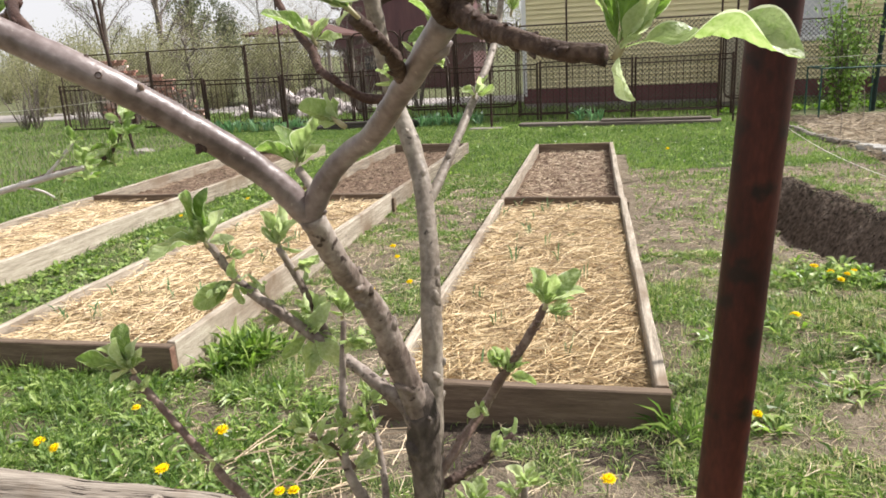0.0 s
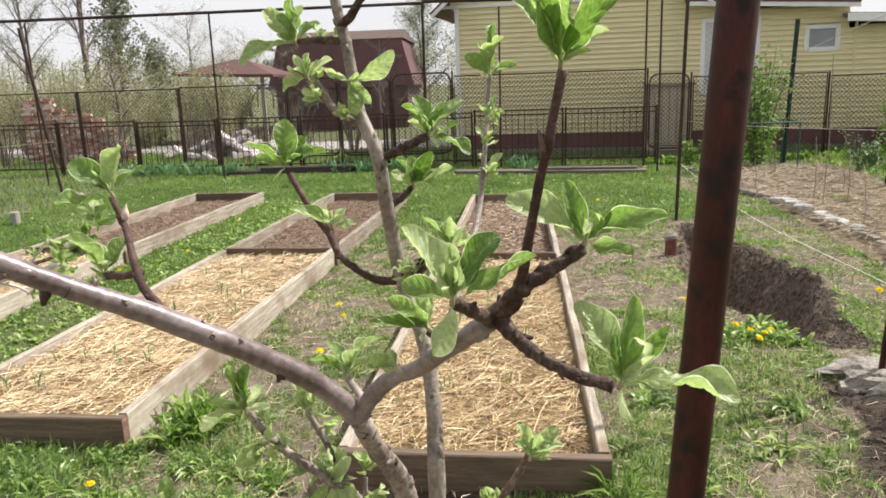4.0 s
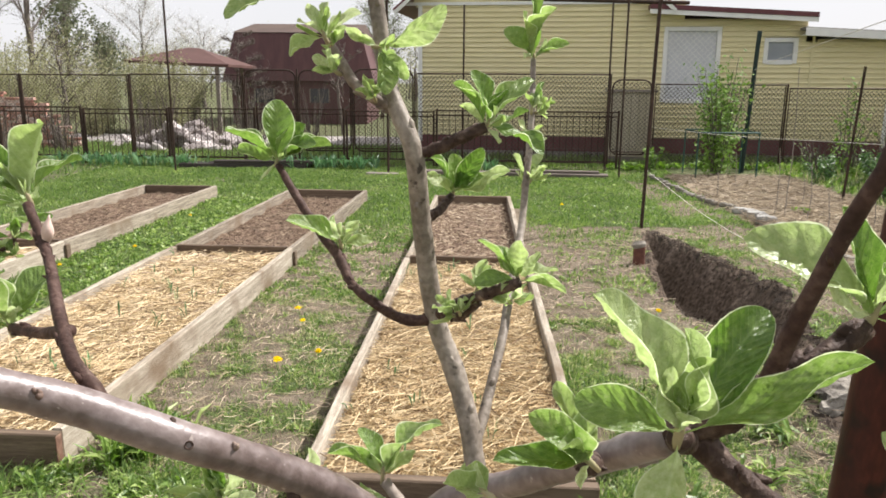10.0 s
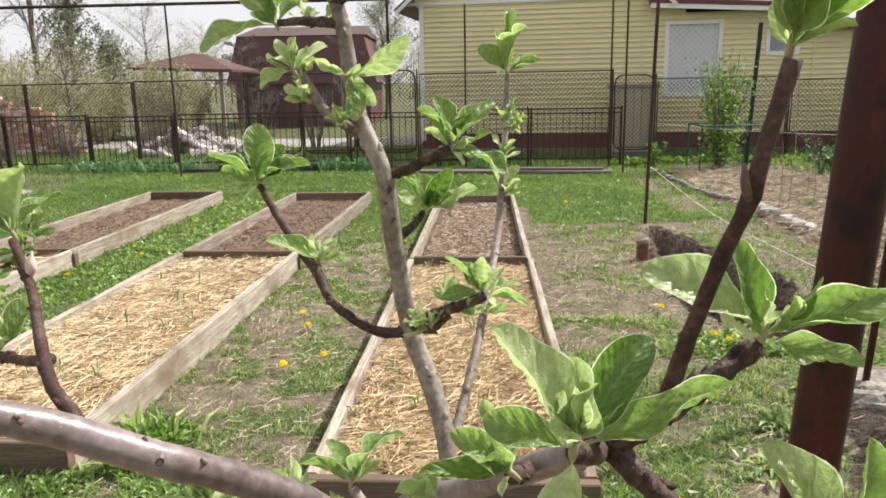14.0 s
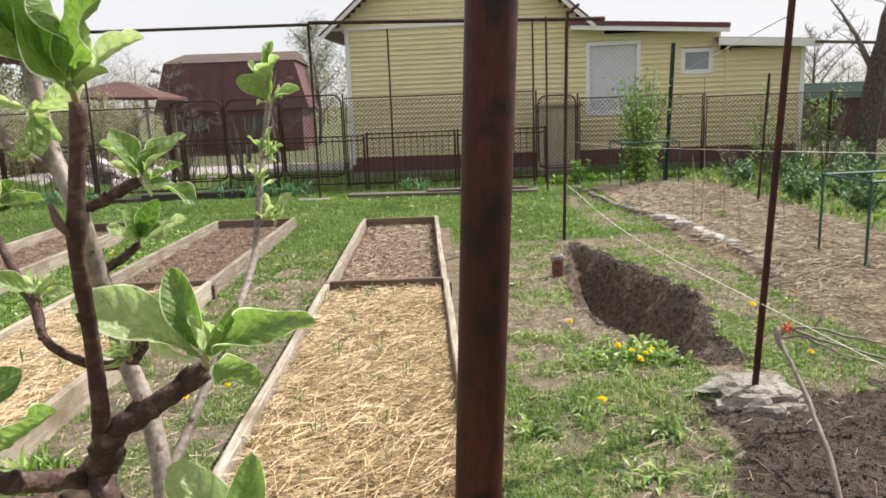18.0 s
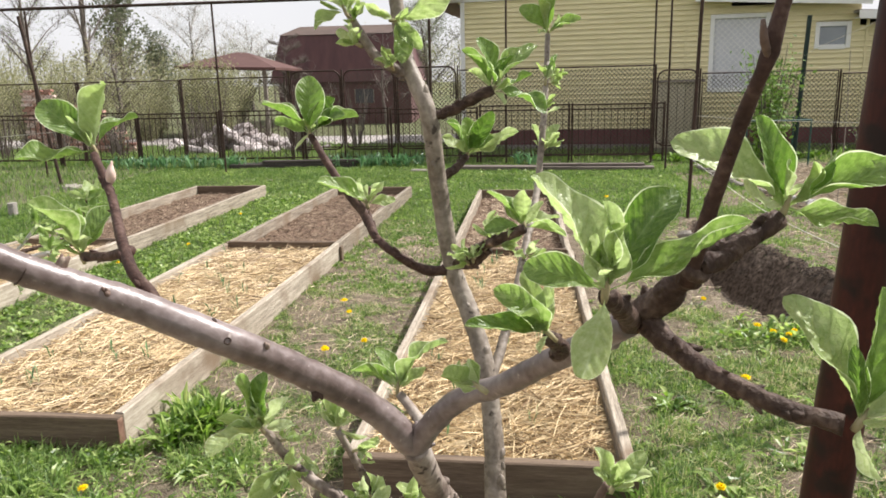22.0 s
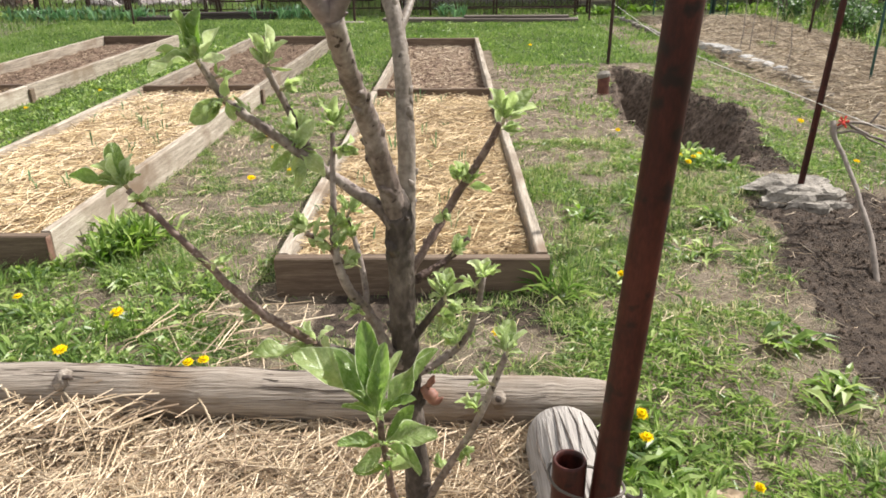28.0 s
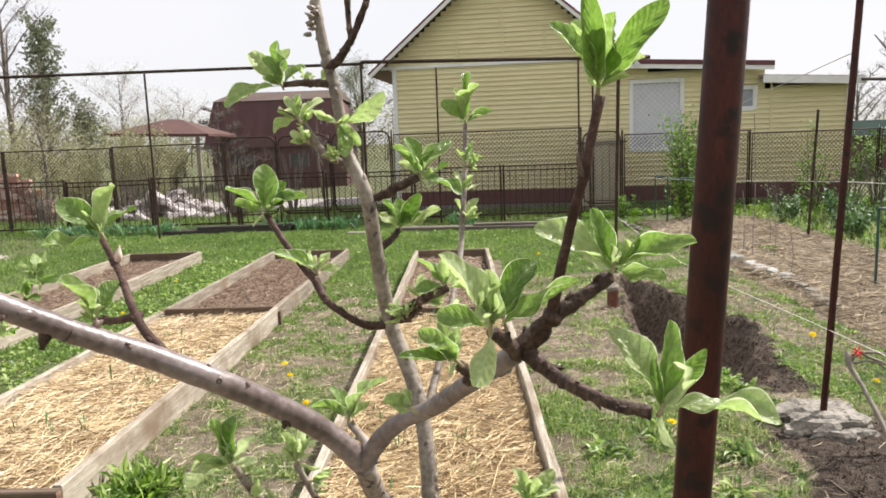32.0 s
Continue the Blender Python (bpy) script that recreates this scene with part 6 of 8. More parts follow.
# ---- side log and short pipe at the end of the log ----
side_log = thing("side_log", "grey cracked barkless log butting against the edging log", "log", at=(0.577, -1.1, 0))
axis = [(-0.001, 0.070, 0.062, 0.040), (-0.001, 0.066, 0.061, 0.080), (0, 0.045, 0.060, 0.101), (0, -0.01, 0.059, 0.112), (0.006, -0.12, 0.058, 0.116), (0.022, -0.34, 0.058, 0.118),
        (0.055, -0.9, 0.065, 0.120), (0.09, -1.5, 0.062, 0.124), (0.12, -2.1, 0.06, 0.126)]
part("trunk", tube(bmesh.new(), axis, 30, 0.03, 0.003, 0.05, 2), "stump", side_log, smooth=True)
for k, (a, y0, y1) in enumerate([(62, 0.02, -0.32), (80, 0.05, -0.22), (97, 0.0, -0.55), (108, 0.04, -0.3), (124, -0.03, -0.6), (140, 0.02, -0.4), (48, -0.05, -0.7), (90, -0.3, -0.9)]):
    rows_ = []
    for q in range(6):
        y = y0 + (y1 - y0) * q / 5
        cx, cz, cr = np.interp(-y, [-p[1] for p in axis], [p[0] for p in axis]), np.interp(-y, [-p[1] for p in axis], [p[2] for p in axis]), np.interp(-y, [-p[1] for p in axis], [p[3] for p in axis])
        g = math.radians(a + 2.5 * math.sin(q * 1.7 + k))
        rows_.append((cx + cr * math.cos(g), y, cz + cr * math.sin(g), (0.0008, 0.0024, 0.003, 0.0026, 0.0018, 0.0006)[q]))
    part("crack", tube(bmesh.new(), rows_, 5, 0.03, 0.001, 0.2, k), "bark_trunk", side_log, "dark drying crack")
cup = thing("short_pipe", "short open rusty pipe wired to the tall pipe post", "pipe", at=(0.445, -1.985, 0))
bm = bmesh.new()
prof = [(0.0265, -0.08), (0.0265, 0.68), (0.0265, 0.705), (0.0255, 0.709), (0.0215, 0.709), (0.0205, 0.70), (0.0205, 0.55), (0.001, 0.55)]
rings = [[bm.verts.new((r * math.cos(2 * math.pi * k / 24), r * math.sin(2 * math.pi * k / 24), z)) for k in range(24)] for r, z in prof]
for a, b in zip(rings, rings[1:]):
    for k in range(24):
        bm.faces.new((a[k], a[(k + 1) % 24], b[(k + 1) % 24], b[k]))
part("pipe", bm, "rust", cup, smooth=True)
bm = bmesh.new()
tube(bm, [(-0.028, 0.012, 0.69, 0.0024), (-0.032, -0.006, 0.686, 0.0024), (-0.022, -0.027, 0.678, 0.0024), (0.002, -0.034, 0.668, 0.0024), (0.032, -0.034, 0.660, 0.0024), (0.066, -0.026, 0.658, 0.0024),
          (0.084, -0.010, 0.654, 0.0024), (0.088, 0.008, 0.652, 0.0024), (0.080, 0.028, 0.652, 0.0024), (0.058, 0.038, 0.658, 0.0024), (0.01, 0.033, 0.675, 0.0024), (-0.028, 0.012, 0.69, 0.0024)], 6, 0.006)
tube(bm, [(0.088, -0.016, 0.656, 0.003), (0.098, -0.026, 0.658, 0.0034), (0.106, -0.03, 0.667, 0.003), (0.104, -0.028, 0.678, 0.0018)], 6, 0.004)
tube(bm, [(0.088, -0.012, 0.650, 0.003), (0.104, -0.022, 0.651, 0.003), (0.114, -0.026, 0.656, 0.0018)], 6, 0.004)
part("wire_tie", bm, "wire", cup, "twisted wire tie")

# ---- mulch under the tree ----
straw_scatter("straw_mulch", None, lambda r: (r.uniform(-2.6, 0.5), r.uniform(-2.5, -0.99)), 38000, "old_straw", 301, long=(0.10, 0.36), width=0.0016, z=0.012, pile=0.045,
              label="weathered straw mulch under the apple tree", category="straw")
straw_scatter("straw_mulch", None, lambda r: (r.uniform(-4.5, 0.48), r.uniform(-3.9, -1.2)), 16000, "old_straw", 305, long=(0.06, 0.28), width=0.0019, z=0.006, pile=0.02,
              label="weathered straw mulch along the tree strip", category="straw")
straw_scatter("straw_mulch", None, lambda r: (r.gauss(-0.95, 0.16), r.gauss(-1.02, 0.05)), 420, "old_straw", 302, long=(0.1, 0.3), width=0.0022, z=0.05, pile=0.09,
              label="straw heaped against the edging log", category="straw")


straw_scatter("dry_stalks", None, lambda r: (r.gauss(-0.62, 0.16), r.gauss(-0.38, 0.16)), 90, "old_straw", 306, long=(0.08, 0.32), width=0.0024, z=0.014, pile=0.05,
              label="dry stalks on the bare soil beside the tree", category="straw")


def mulch_spot(r):
    x, y = r.uniform(3.4, 5.9), 0.5 + 11 * r.random() ** 1.4
    return (x, y) if soil_kind(x, y) == 3 else None


straw_scatter("straw_mulch", None, mulch_spot, 15000, "plot_straw", 303, long=(0.08, 0.28), width=0.0032, z=0.06, pile=0.04,
              label="weathered straw mulch on the vegetable plot", category="straw")


def litter_spot(r):
    x, y = r.uniform(-1.6, 3.4), r.uniform(-1.0, 6.0)
    for _, nl, nr, fr, fl, dy in BEDS:
        if nl[0] - 0.02 < x < nr[0] + 0.02 and nl[1] - 0.02 < y < fl[1]:
            return None
    return (x, y) if trench(x, y) < 0.01 and (soil_kind(x, y) != 1 or r.random() < 0.15) else None


straw_scatter("dry_litter", None, litter_spot, 9000, "old_straw", 304, long=(0.02, 0.12), width=0.0014, z=0.012, pile=0.02,
              label="dry stalks scattered on the trodden soil", category="straw")

# ---- grass and weeds ----
def blades(name, area, count, h, w, lean, mat, seed, label, tuft=0.0):
    """Bent blades of grass, five points each, where the cover allows."""
    r = np.random.RandomState(seed)
    x0, x1, y0, y1 = area
    x, y = r.uniform(x0, x1, count), r.uniform(y0, y1, count)
    if tuft:
        k = r.randint(0, max(1, count // 14), count)
        cx, cy = r.uniform(x0, x1, count), r.uniform(y0, y1, count)
        x, y = cx[k] + r.normal(0, tuft, count), cy[k] + r.normal(0, tuft, count)
    keep = r.rand(count) < cover_at(x, y)
    x, y = x[keep], y[keep]
    near = (x > 1.4) & (x < 3.5) & (y < 6.4)
    ok = np.array([not (q and (soil_kind(a, b) in (1, 4))) for a, b, q in zip(x, y, near)], bool)
    x, y = x[ok], y[ok]
    n = len(x)
    z = np.array([ground_z(a, b) for a, b in zip(x, y)]) - 0.004
    hh = r.uniform(*h, n) * (0.65 + 0.7 * soft_noise(x, y, 2.1))
    ww = r.uniform(*w, n)
    a = r.uniform(0, 2 * np.pi, n)
    le = np.abs(r.normal(0, lean, n))
    cx, sx = np.cos(a), np.sin(a)
    b = r.uniform(0, 2 * np.pi, n)
    px, py = np.cos(b) * ww / 2, np.sin(b) * ww / 2
    v = np.empty((n, 5, 3))
    v[:, 0] = np.stack([x - px, y - py, z], 1)
    v[:, 1] = np.stack([x + px, y + py, z], 1)
    mx, my, mz = x + cx * le * hh * 0.35, y + sx * le * hh * 0.35, z + hh * 0.6 / np.sqrt(1 + le * le * 0.4)
    v[:, 2] = np.stack([mx + px * 0.8, my + py * 0.8, mz], 1)
    v[:, 3] = np.stack([mx - px * 0.8, my - py * 0.8, mz], 1)
    v[:, 4] = np.stack([x + cx * le * hh, y + sx * le * hh, z + hh / np.sqrt(1 + le * le)], 1)
    k = np.arange(n)[:, None] * 5
    quads = (k + np.array([[0, 1, 2, 3]])).tolist()
    tris = (k + np.array([[3, 2, 4]])).tolist()
    return raw(name, v.reshape(-1, 3).tolist(), quads + tris, mat, None, False, label, "grass", "stuff")


blades("grass", (-2.6, 0.7, -1.0, 3.0), 70000, (0.018, 0.055), (0.003, 0.0055), 1.8, "grass", 20, "short uneven spring grass round the raised beds", 0.045)
blades("grass", (0.6, 2.4, -2.3, 2.6), 105000, (0.02, 0.065), (0.0035, 0.0065), 1.7, "grass", 27, "broad trodden grass tufts on the path by the beds", 0.035)
blades("grass", (2.4, 3.6, 0.9, 7.0), 26000, (0.02, 0.065), (0.004, 0.007), 1.3, "lawn", 28, "fresh green grass strip beside the trench", 0.06)
blades("grass", (-3.95, 3.5, -2.4, 3.2), 60000, (0.018, 0.05), (0.003, 0.0055), 1.7, "grass", 21, "short uneven spring grass between the raised beds", 0.05)
blades("grass", (-7.4, 3.6, 3.0, 12.3), 190000, (0.025, 0.06), (0.008, 0.014), 0.9, "lawn", 22, "short green lawn behind the raised beds")
blades("grass", (-7.4, -3.8, -1.0, 4.0), 16000, (0.04, 0.09), (0.005, 0.008), 0.8, "lawn", 23, "short green lawn beside the far raised bed")
blades("grass", (-16.0, -7.2, 2.0, 17.0), 30000, (0.06, 0.13), (0.010, 0.018), 0.7, "lawn", 24, "rough lawn towards the neighbouring plot")
blades("grass", (-12.0, 9.5, 12.3, 17.2), 36000, (0.07, 0.16), (0.010, 0.018), 0.7, "lawn", 25, "rough grass along and behind the fence")
blades("grass", (5.4, 11.0, 0.0, 12.6), 26000, (0.06, 0.22), (0.006, 0.012), 0.8, "grass", 26, "tall weedy grass beyond the vegetable plot", 0.12)


def weed_leaves(name, spots, mat, seed, label, size=(0.035, 0.08), width=0.2, rise=(0.1, 0.9), category="weeds"):
    """Rosettes of broad low leaves, four faces to a leaf."""
    rnd = random.Random(seed)
    v, f = [], []
    for x, y, n, s in spots:
        z = ground_z(x, y)
        for i in range(n):
            L = rnd.uniform(*size) * s
            a = rnd.uniform(0, 2 * math.pi)
            e = rnd.uniform(*rise)
            d = Vector((math.cos(a) * math.cos(e), math.sin(a) * math.cos(e), math.sin(e)))
            sd = Vector((-math.sin(a), math.cos(a), rnd.uniform(-0.4, 0.4))).normalized() * (L * width)
            o = Vector((x + rnd.gauss(0, 0.012), y + rnd.gauss(0, 0.012), z))
            m = o + d * L * 0.55 + Vector((0, 0, L * 0.06))
            t = o + d * L - Vector((0, 0, L * 0.22))
            k = len(v)
            v += [o - sd * 0.2, o + sd * 0.2, m + sd, m - Vector((0, 0, L * 0.05)), m - sd, t]
            f += [(k, k + 1, k + 2, k + 3), (k, k + 3, k + 4), (k + 3, k + 2, k + 5), (k + 4, k + 3, k + 5)]
    return raw(name, v, f, mat, None, False, label, category, "stuff")


rnd = random.Random(8)


def weed_spots(area, count, n, scale, keep=1.0):
    out = []
    xs_ = np.array([rnd.uniform(area[0], area[1]) for _ in range(count)])
    ys_ = np.array([rnd.uniform(area[2], area[3]) for _ in range(count)])
    cov = cover_at(xs_, ys_)
    for x, y, c in zip(xs_, ys_, cov):
        if rnd.random() < c * keep and not (1.4 < x < 3.5 and y < 6.4 and soil_kind(x, y) in (1, 4)):
            out.append((x, y, rnd.randint(*n), scale * rnd.uniform(0.7, 1.3)))
    return out


weed_leaves("low_weeds", weed_spots((-3.95, -2.75, 0.0, 8.0), 1500, (5, 9), 0.95), "weed", 31, "dense low broad-leaved weeds between two raised beds")
weed_leaves("low_weeds", weed_spots((-1.75, 0.7, -0.85, 5.5), 2300, (5, 9), 0.75, 0.9), "weed", 32, "low narrow-leaved weeds on trodden soil", width=0.09)
weed_leaves("low_weeds", weed_spots((-3.2, -0.75, -0.8, 0.25), 1500, (7, 12), 0.95), "weed", 33, "lush dandelion foliage in front of the beds", size=(0.04, 0.12), width=0.08, rise=(0.15, 1.0))
weed_leaves("low_weeds", weed_spots((-3.2, -0.6, -0.8, 0.25), 420, (6, 10), 0.9), "weed", 64, "small round-leaved weeds in front of the beds", size=(0.02, 0.045), width=0.2, rise=(0.1, 0.9))
weed_leaves("low_weeds", weed_spots((0.6, 3.5, -2.2, 5.5), 4600, (4, 8), 0.95, 0.85), "weed", 34, "low weeds and grass on the trodden path", size=(0.035, 0.095), width=0.08, rise=(0.08, 0.65))
weed_leaves("low_weeds", weed_spots((-7.4, 3.4, 5.5, 12.2), 2200, (4, 7), 1.0, 0.6), "weed", 35, "clover and weeds in the lawn")
weed_leaves("dandelion_leaves", [(x + rnd.gauss(0, 0.05), y + rnd.gauss(0, 0.05), 7, 1.5) for x, y in ((0.86, -1.08), (0.8, -1.5), (1.0, -1.75), (0.75, -0.9), (1.55, -0.75), (1.5, -0.4), (1.45, 0.45), (1.05, 0.1), (1.3, 1.2), (0.9, 0.9), (1.65, 0.9)) for _ in range(5)], "weed", 44, "dandelion leaves spread over the path", size=(0.05, 0.11), width=0.11, rise=(0.1, 0.8))
weed_leaves("low_weeds", [(0.74 + abs(rnd.gauss(0, 0.32)), rnd.uniform(-1.75, -0.25), rnd.randint(5, 9), rnd.uniform(0.8, 1.3)) for _ in range(520)], "weed", 61, "trodden strap-leaved weeds along the logs",
            size=(0.035, 0.095), width=0.05, rise=(0.05, 0.7))
weed_leaves("low_weeds", [(rnd.uniform(0.9, 1.9), rnd.uniform(-1.75, -1.2) , rnd.randint(4, 8), rnd.uniform(0.8, 1.2)) for _ in range(80)], "weed", 62, "trodden strap-leaved weeds on the path",
            size=(0.04, 0.10), width=0.05, rise=(0.05, 0.5))
weed_leaves("lush_weeds", [(0.84 + rnd.gauss(0, 0.06), -1.40 + rnd.gauss(0, 0.10), 7, 1.3) for _ in range(26)], "weed", 63, "lush broad green leaves beside the side log", size=(0.06, 0.12), width=0.085, rise=(0.35, 1.2))
weed_leaves("tall_weeds", weed_spots((5.5, 10.0, 1.0, 12.4), 800, (8, 16), 1.5), "leaf_old", 36, "tall green weeds beyond the vegetable plot", rise=(0.4, 1.3))
weed_leaves("tall_weeds", [(rnd.uniform(2.6, 8.5), rnd.uniform(12.2, 12.8), rnd.randint(6, 12), rnd.uniform(1.5, 3)) for _ in range(160)], "leaf_old", 37, "green weeds along the fence foot", rise=(0.4, 1.3))
blades("grass", (-3.2, -0.7, -0.8, 0.3), 11000, (0.05, 0.14), (0.004, 0.0075), 1.6, "lawn", 29, "long lush grass in front of the middle bed", 0.05)
# tufts that lean on the boards
weed_leaves("grass_tuft", [(-1.41 + rnd.gauss(0, 0.06), 0.50 + rnd.gauss(0, 0.10), 10, 2.1) for _ in range(48)], "weed", 38, "lush green tuft beside the bed corner", size=(0.05, 0.11), width=0.05, rise=(0.55, 1.4), category="grass")
weed_leaves("grass_tuft", [(0.70 + rnd.gauss(0, 0.04), -0.05 + rnd.gauss(0, 0.04), 7, 2.1) for _ in range(9)], "lawn", 39, "long grass blades at the bed corner", size=(0.06, 0.13), width=0.02, rise=(0.5, 1.4), category="grass")
weed_leaves("grass_tuft", [(x + rnd.gauss(0, 0.12), y + rnd.gauss(0, 0.1), 9, 1.75) for x, y in ((1.75, 1.95), (1.7, 2.1), (1.85, 2.05)) for _ in range(16)], "weed", 40, "dandelion foliage at the trench edge", width=0.13, rise=(0.3, 1.1))
for k, (bx, by0, by1) in enumerate([(-0.1, 0.2, 3.6), (-2.25, 0.5, 3.9)]):
    weed_leaves("onion_shoots", [(bx + rnd.uniform(-0.42, 0.42), rnd.uniform(by0, by1), 3, 1.0) for _ in range(26)], "iris", 41 + k, "thin green shoots coming through the straw", size=(0.08, 0.2), width=0.03, rise=(1.0, 1.5), category="seedlings")
bpy.data.objects["onion_shoots"].location.z = 0.1
bpy.data.objects["onion_shoots.001"].location.z = 0.1
weed_leaves("iris_leaves", [(x + rnd.gauss(0, 0.25), 11.9 + rnd.gauss(0, 0.12), 6, 1) for x in (-8.3, -7.8, -7.4, -6.9, -6.4, -6.0, -3.6, -3.1, -2.7, -2.4, 0.1) for _ in range(9)], "iris", 43, "bluish green iris leaves along the fence",
            size=(0.22, 0.42), width=0.055, rise=(0.7, 1.45), category="iris")

# ---- clods of dug soil ----
def clods(name, spot, count, size, mat, seed, label, parent=None, level=ground_z):
    r = random.Random(seed)
    v, f = [], []
    n = 0
    while n < count:
        p = spot(r)
        if not p:
            continue
        n += 1
        s = r.uniform(*size) * r.choice((0.5, 0.7, 1.0))
        c = Vector((p[0], p[1], level(*p) + s * 0.2))
        k = len(v)
        for o in ((1, 0, 0), (0, 1, 0), (-1, 0, 0), (0, -1, 0), (0, 0, 0.8), (0.5, 0.5, 0.5), (-0.5, -0.5, -0.5)):
            v.append(c + Vector((o[0] * r.uniform(0.6, 1.2), o[1] * r.uniform(0.6, 1.2), o[2] * r.uniform(0.6, 1.1))) * s)
        f += [(k, k + 1, k + 5), (k + 1, k + 2, k + 4), (k + 2, k + 3, k + 4), (k + 3, k, k + 4), (k + 4, k, k + 5), (k + 5, k + 1, k + 4), (k, k + 3, k + 6), (k + 2, k + 1, k + 6), (k + 3, k + 2, k + 6)]
    return raw(name, v, f, mat, parent, False, label, "" if parent else "soil", "stuff")


def dug_spot(r):
    x, y = r.uniform(1.5, 3.4), r.uniform(-2.4, 6.1)
    return (x, y) if soil_kind(x, y) == 1 or (soil_kind(x, y) == 4 and r.random() < 0.16) else None




def crumb_spot(r):
    y = r.uniform(1.9, 5.9)
    x = float(np.interp(y, TRENCH_Y, TRENCH_R)) + r.gauss(-0.05, 0.11) if r.random() < 0.7 else float(np.interp(y, TRENCH_Y, TRENCH_L)) + r.gauss(0.05, 0.07)
    return x, y


clods("soil_crumble", lambda r: litter_spot(r), 9000, (0.002, 0.009), "path_soil", 73, "fine crumbs of trodden soil on the path")
for k, (_, nl, nr, fr, fl, dy) in enumerate(BEDS):
    t = (dy - nl[1]) / (fl[1] - nl[1])
    q = inset(lerp(nl, fl, t), lerp(nr, fr, t), fr, fl, 0.07)
    clods("crumbled_soil", lambda r, q=q: in_quad(r, *q), 3200, (0.003, 0.018), "bed_soil", 75 + k, "dry crumbs of brown soil", bpy.data.objects["raised_bed" + ("" if k == 0 else ".00%d" % k)],
          lambda x, y: 0.055 + 0.035 * (noise.noise((x * 5, y * 5, 2)) + 0.6 * noise.noise((x * 13.5, y * 13.5, 8))))
clods("soil_clods", crumb_spot, 1200, (0.005, 0.016), "dark_soil", 72, "crumbled dark clods along the trench edges")
clods("soil_clods", dug_spot, 13000, (0.003, 0.013), "dark_soil", 71, "crumbled dark clods in the trench and dug soil")

# ---- dry leaf and stalks on the path ----
dry_leaf = bmesh.new()
grid = [[dry_leaf.verts.new(((u - 3.5) * 0.02, (v - 1.5) * 0.013 * math.sin(math.pi * (u + 0.6) / 8.2), 0.012 + 0.012 * noise.noise((u * 0.8, v * 0.9, 2)) + 0.006 * (v % 2))) for v in range(4)] for u in range(8)]
for u in range(7):
    for v in range(3):
        dry_leaf.faces.new((grid[u][v], grid[u + 1][v], grid[u + 1][v + 1], grid[u][v + 1]))
ob = thing("dry_leaf", "crumpled dry brown leaf lying on the path", "leaf", at=(1.010, -1.275, ground_z(1.010, -1.275)))
part("blade", dry_leaf, "old_straw", ob)
for x0, y0, x1, y1 in ((1.199, -1.118, 1.306, -0.915), (1.107, -0.870, 1.335, -0.821)):
    ob = thing("dry_stalk", "pale dry stalk lying on the trodden path", "stalk", "stalks on the path", at=(x0, y0, ground_z(x0, y0)))
    part("stem", tube(bmesh.new(), [(0, 0, 0.004, 0.0035), ((x1 - x0) * 0.5, (y1 - y0) * 0.5 + 0.006, 0.012, 0.003), (x1 - x0, y1 - y0, ground_z(x1, y1) - ground_z(x0, y0) + 0.004, 0.002)], 6, 0.02), "old_straw", ob, smooth=True)

# ---- dandelions ----
def dandelion(x, y, s, seed):
    r = random.Random(seed)
    z = ground_z(x, y)
    ob = thing("dandelion", "yellow dandelion flower open in the grass", "flower", "dandelions", at=(x, y, z))
    h = r.uniform(0.05, 0.085)
    lx, ly = r.uniform(-0.015, 0.015), r.uniform(-0.02, 0.0)
    part("stem", tube(bmesh.new(), [(0, 0, -0.01, 0.0022), (lx * 0.4, ly * 0.4, h * 0.5, 0.002), (lx, ly, h, 0.002)], 5, 0.02), "stem", ob)
    bm = bmesh.new()
    c = Vector((lx, ly, h))
    tilt = Matrix.Rotation(r.uniform(0.1, 0.5), 3, "X")
    for ring, (n, R, up) in enumerate(((26, 0.023, 0.001), (22, 0.018, 0.006), (16, 0.012, 0.010), (9, 0.006, 0.011))):
        for i in range(n):
            a = 2 * math.pi * i / n + ring + r.uniform(-0.1, 0.1)
            d = Vector((math.cos(a), math.sin(a), 0))
            e = Vector((-d.y, d.x, 0)) * 0.0031
            R2 = R * s * r.uniform(0.85, 1.1)
            q = [Vector((0, 0, 0.001)) + d * R2 * 0.2, d * R2 * 0.6 + e + Vector((0, 0, up)), d * R2 + Vector((0, 0, up * 0.8)), d * R2 * 0.6 - e + Vector((0, 0, up))]
            bm.faces.new([bm.verts.new(c + tilt @ p) for p in q])
    part("flower_head", bm, "dandelion", ob, "bright yellow petals")


for k, (x, y) in enumerate([(-1.2, -0.59), (-0.72, -0.64), (-0.65, -0.66), (-1.13, -0.26), (-1.6, -0.13), (-0.84, 1.65), (-1.05, 1.49), (0.84, -1.07), (0.83, -0.93), (1.088, -1.28), (1.241, -1.354), (0.98, 0.07), (0.41, -0.46), (1.46, 2.69), (1.89, 2.05),
                            (-1.16, 2.47), (-1.09, 2.28), (-1.07, 1.53), (1.38, 1.25), (1.74, 2.0), (1.75, 1.81), (-1.86, -0.44), (-1.7, -0.51), (1.8, 1.9), (2.94, 2.95), (-3.7, 3.66), (-3.33, 4.41), (1.68, 2.12), (2.9, 1.9), (-3.5, 6.2), (1.2, 7.5)]):
    dandelion(x, y, 0.7 if -1.4 < y < -1.2 else 1.0 if k % 3 else 1.3, k)

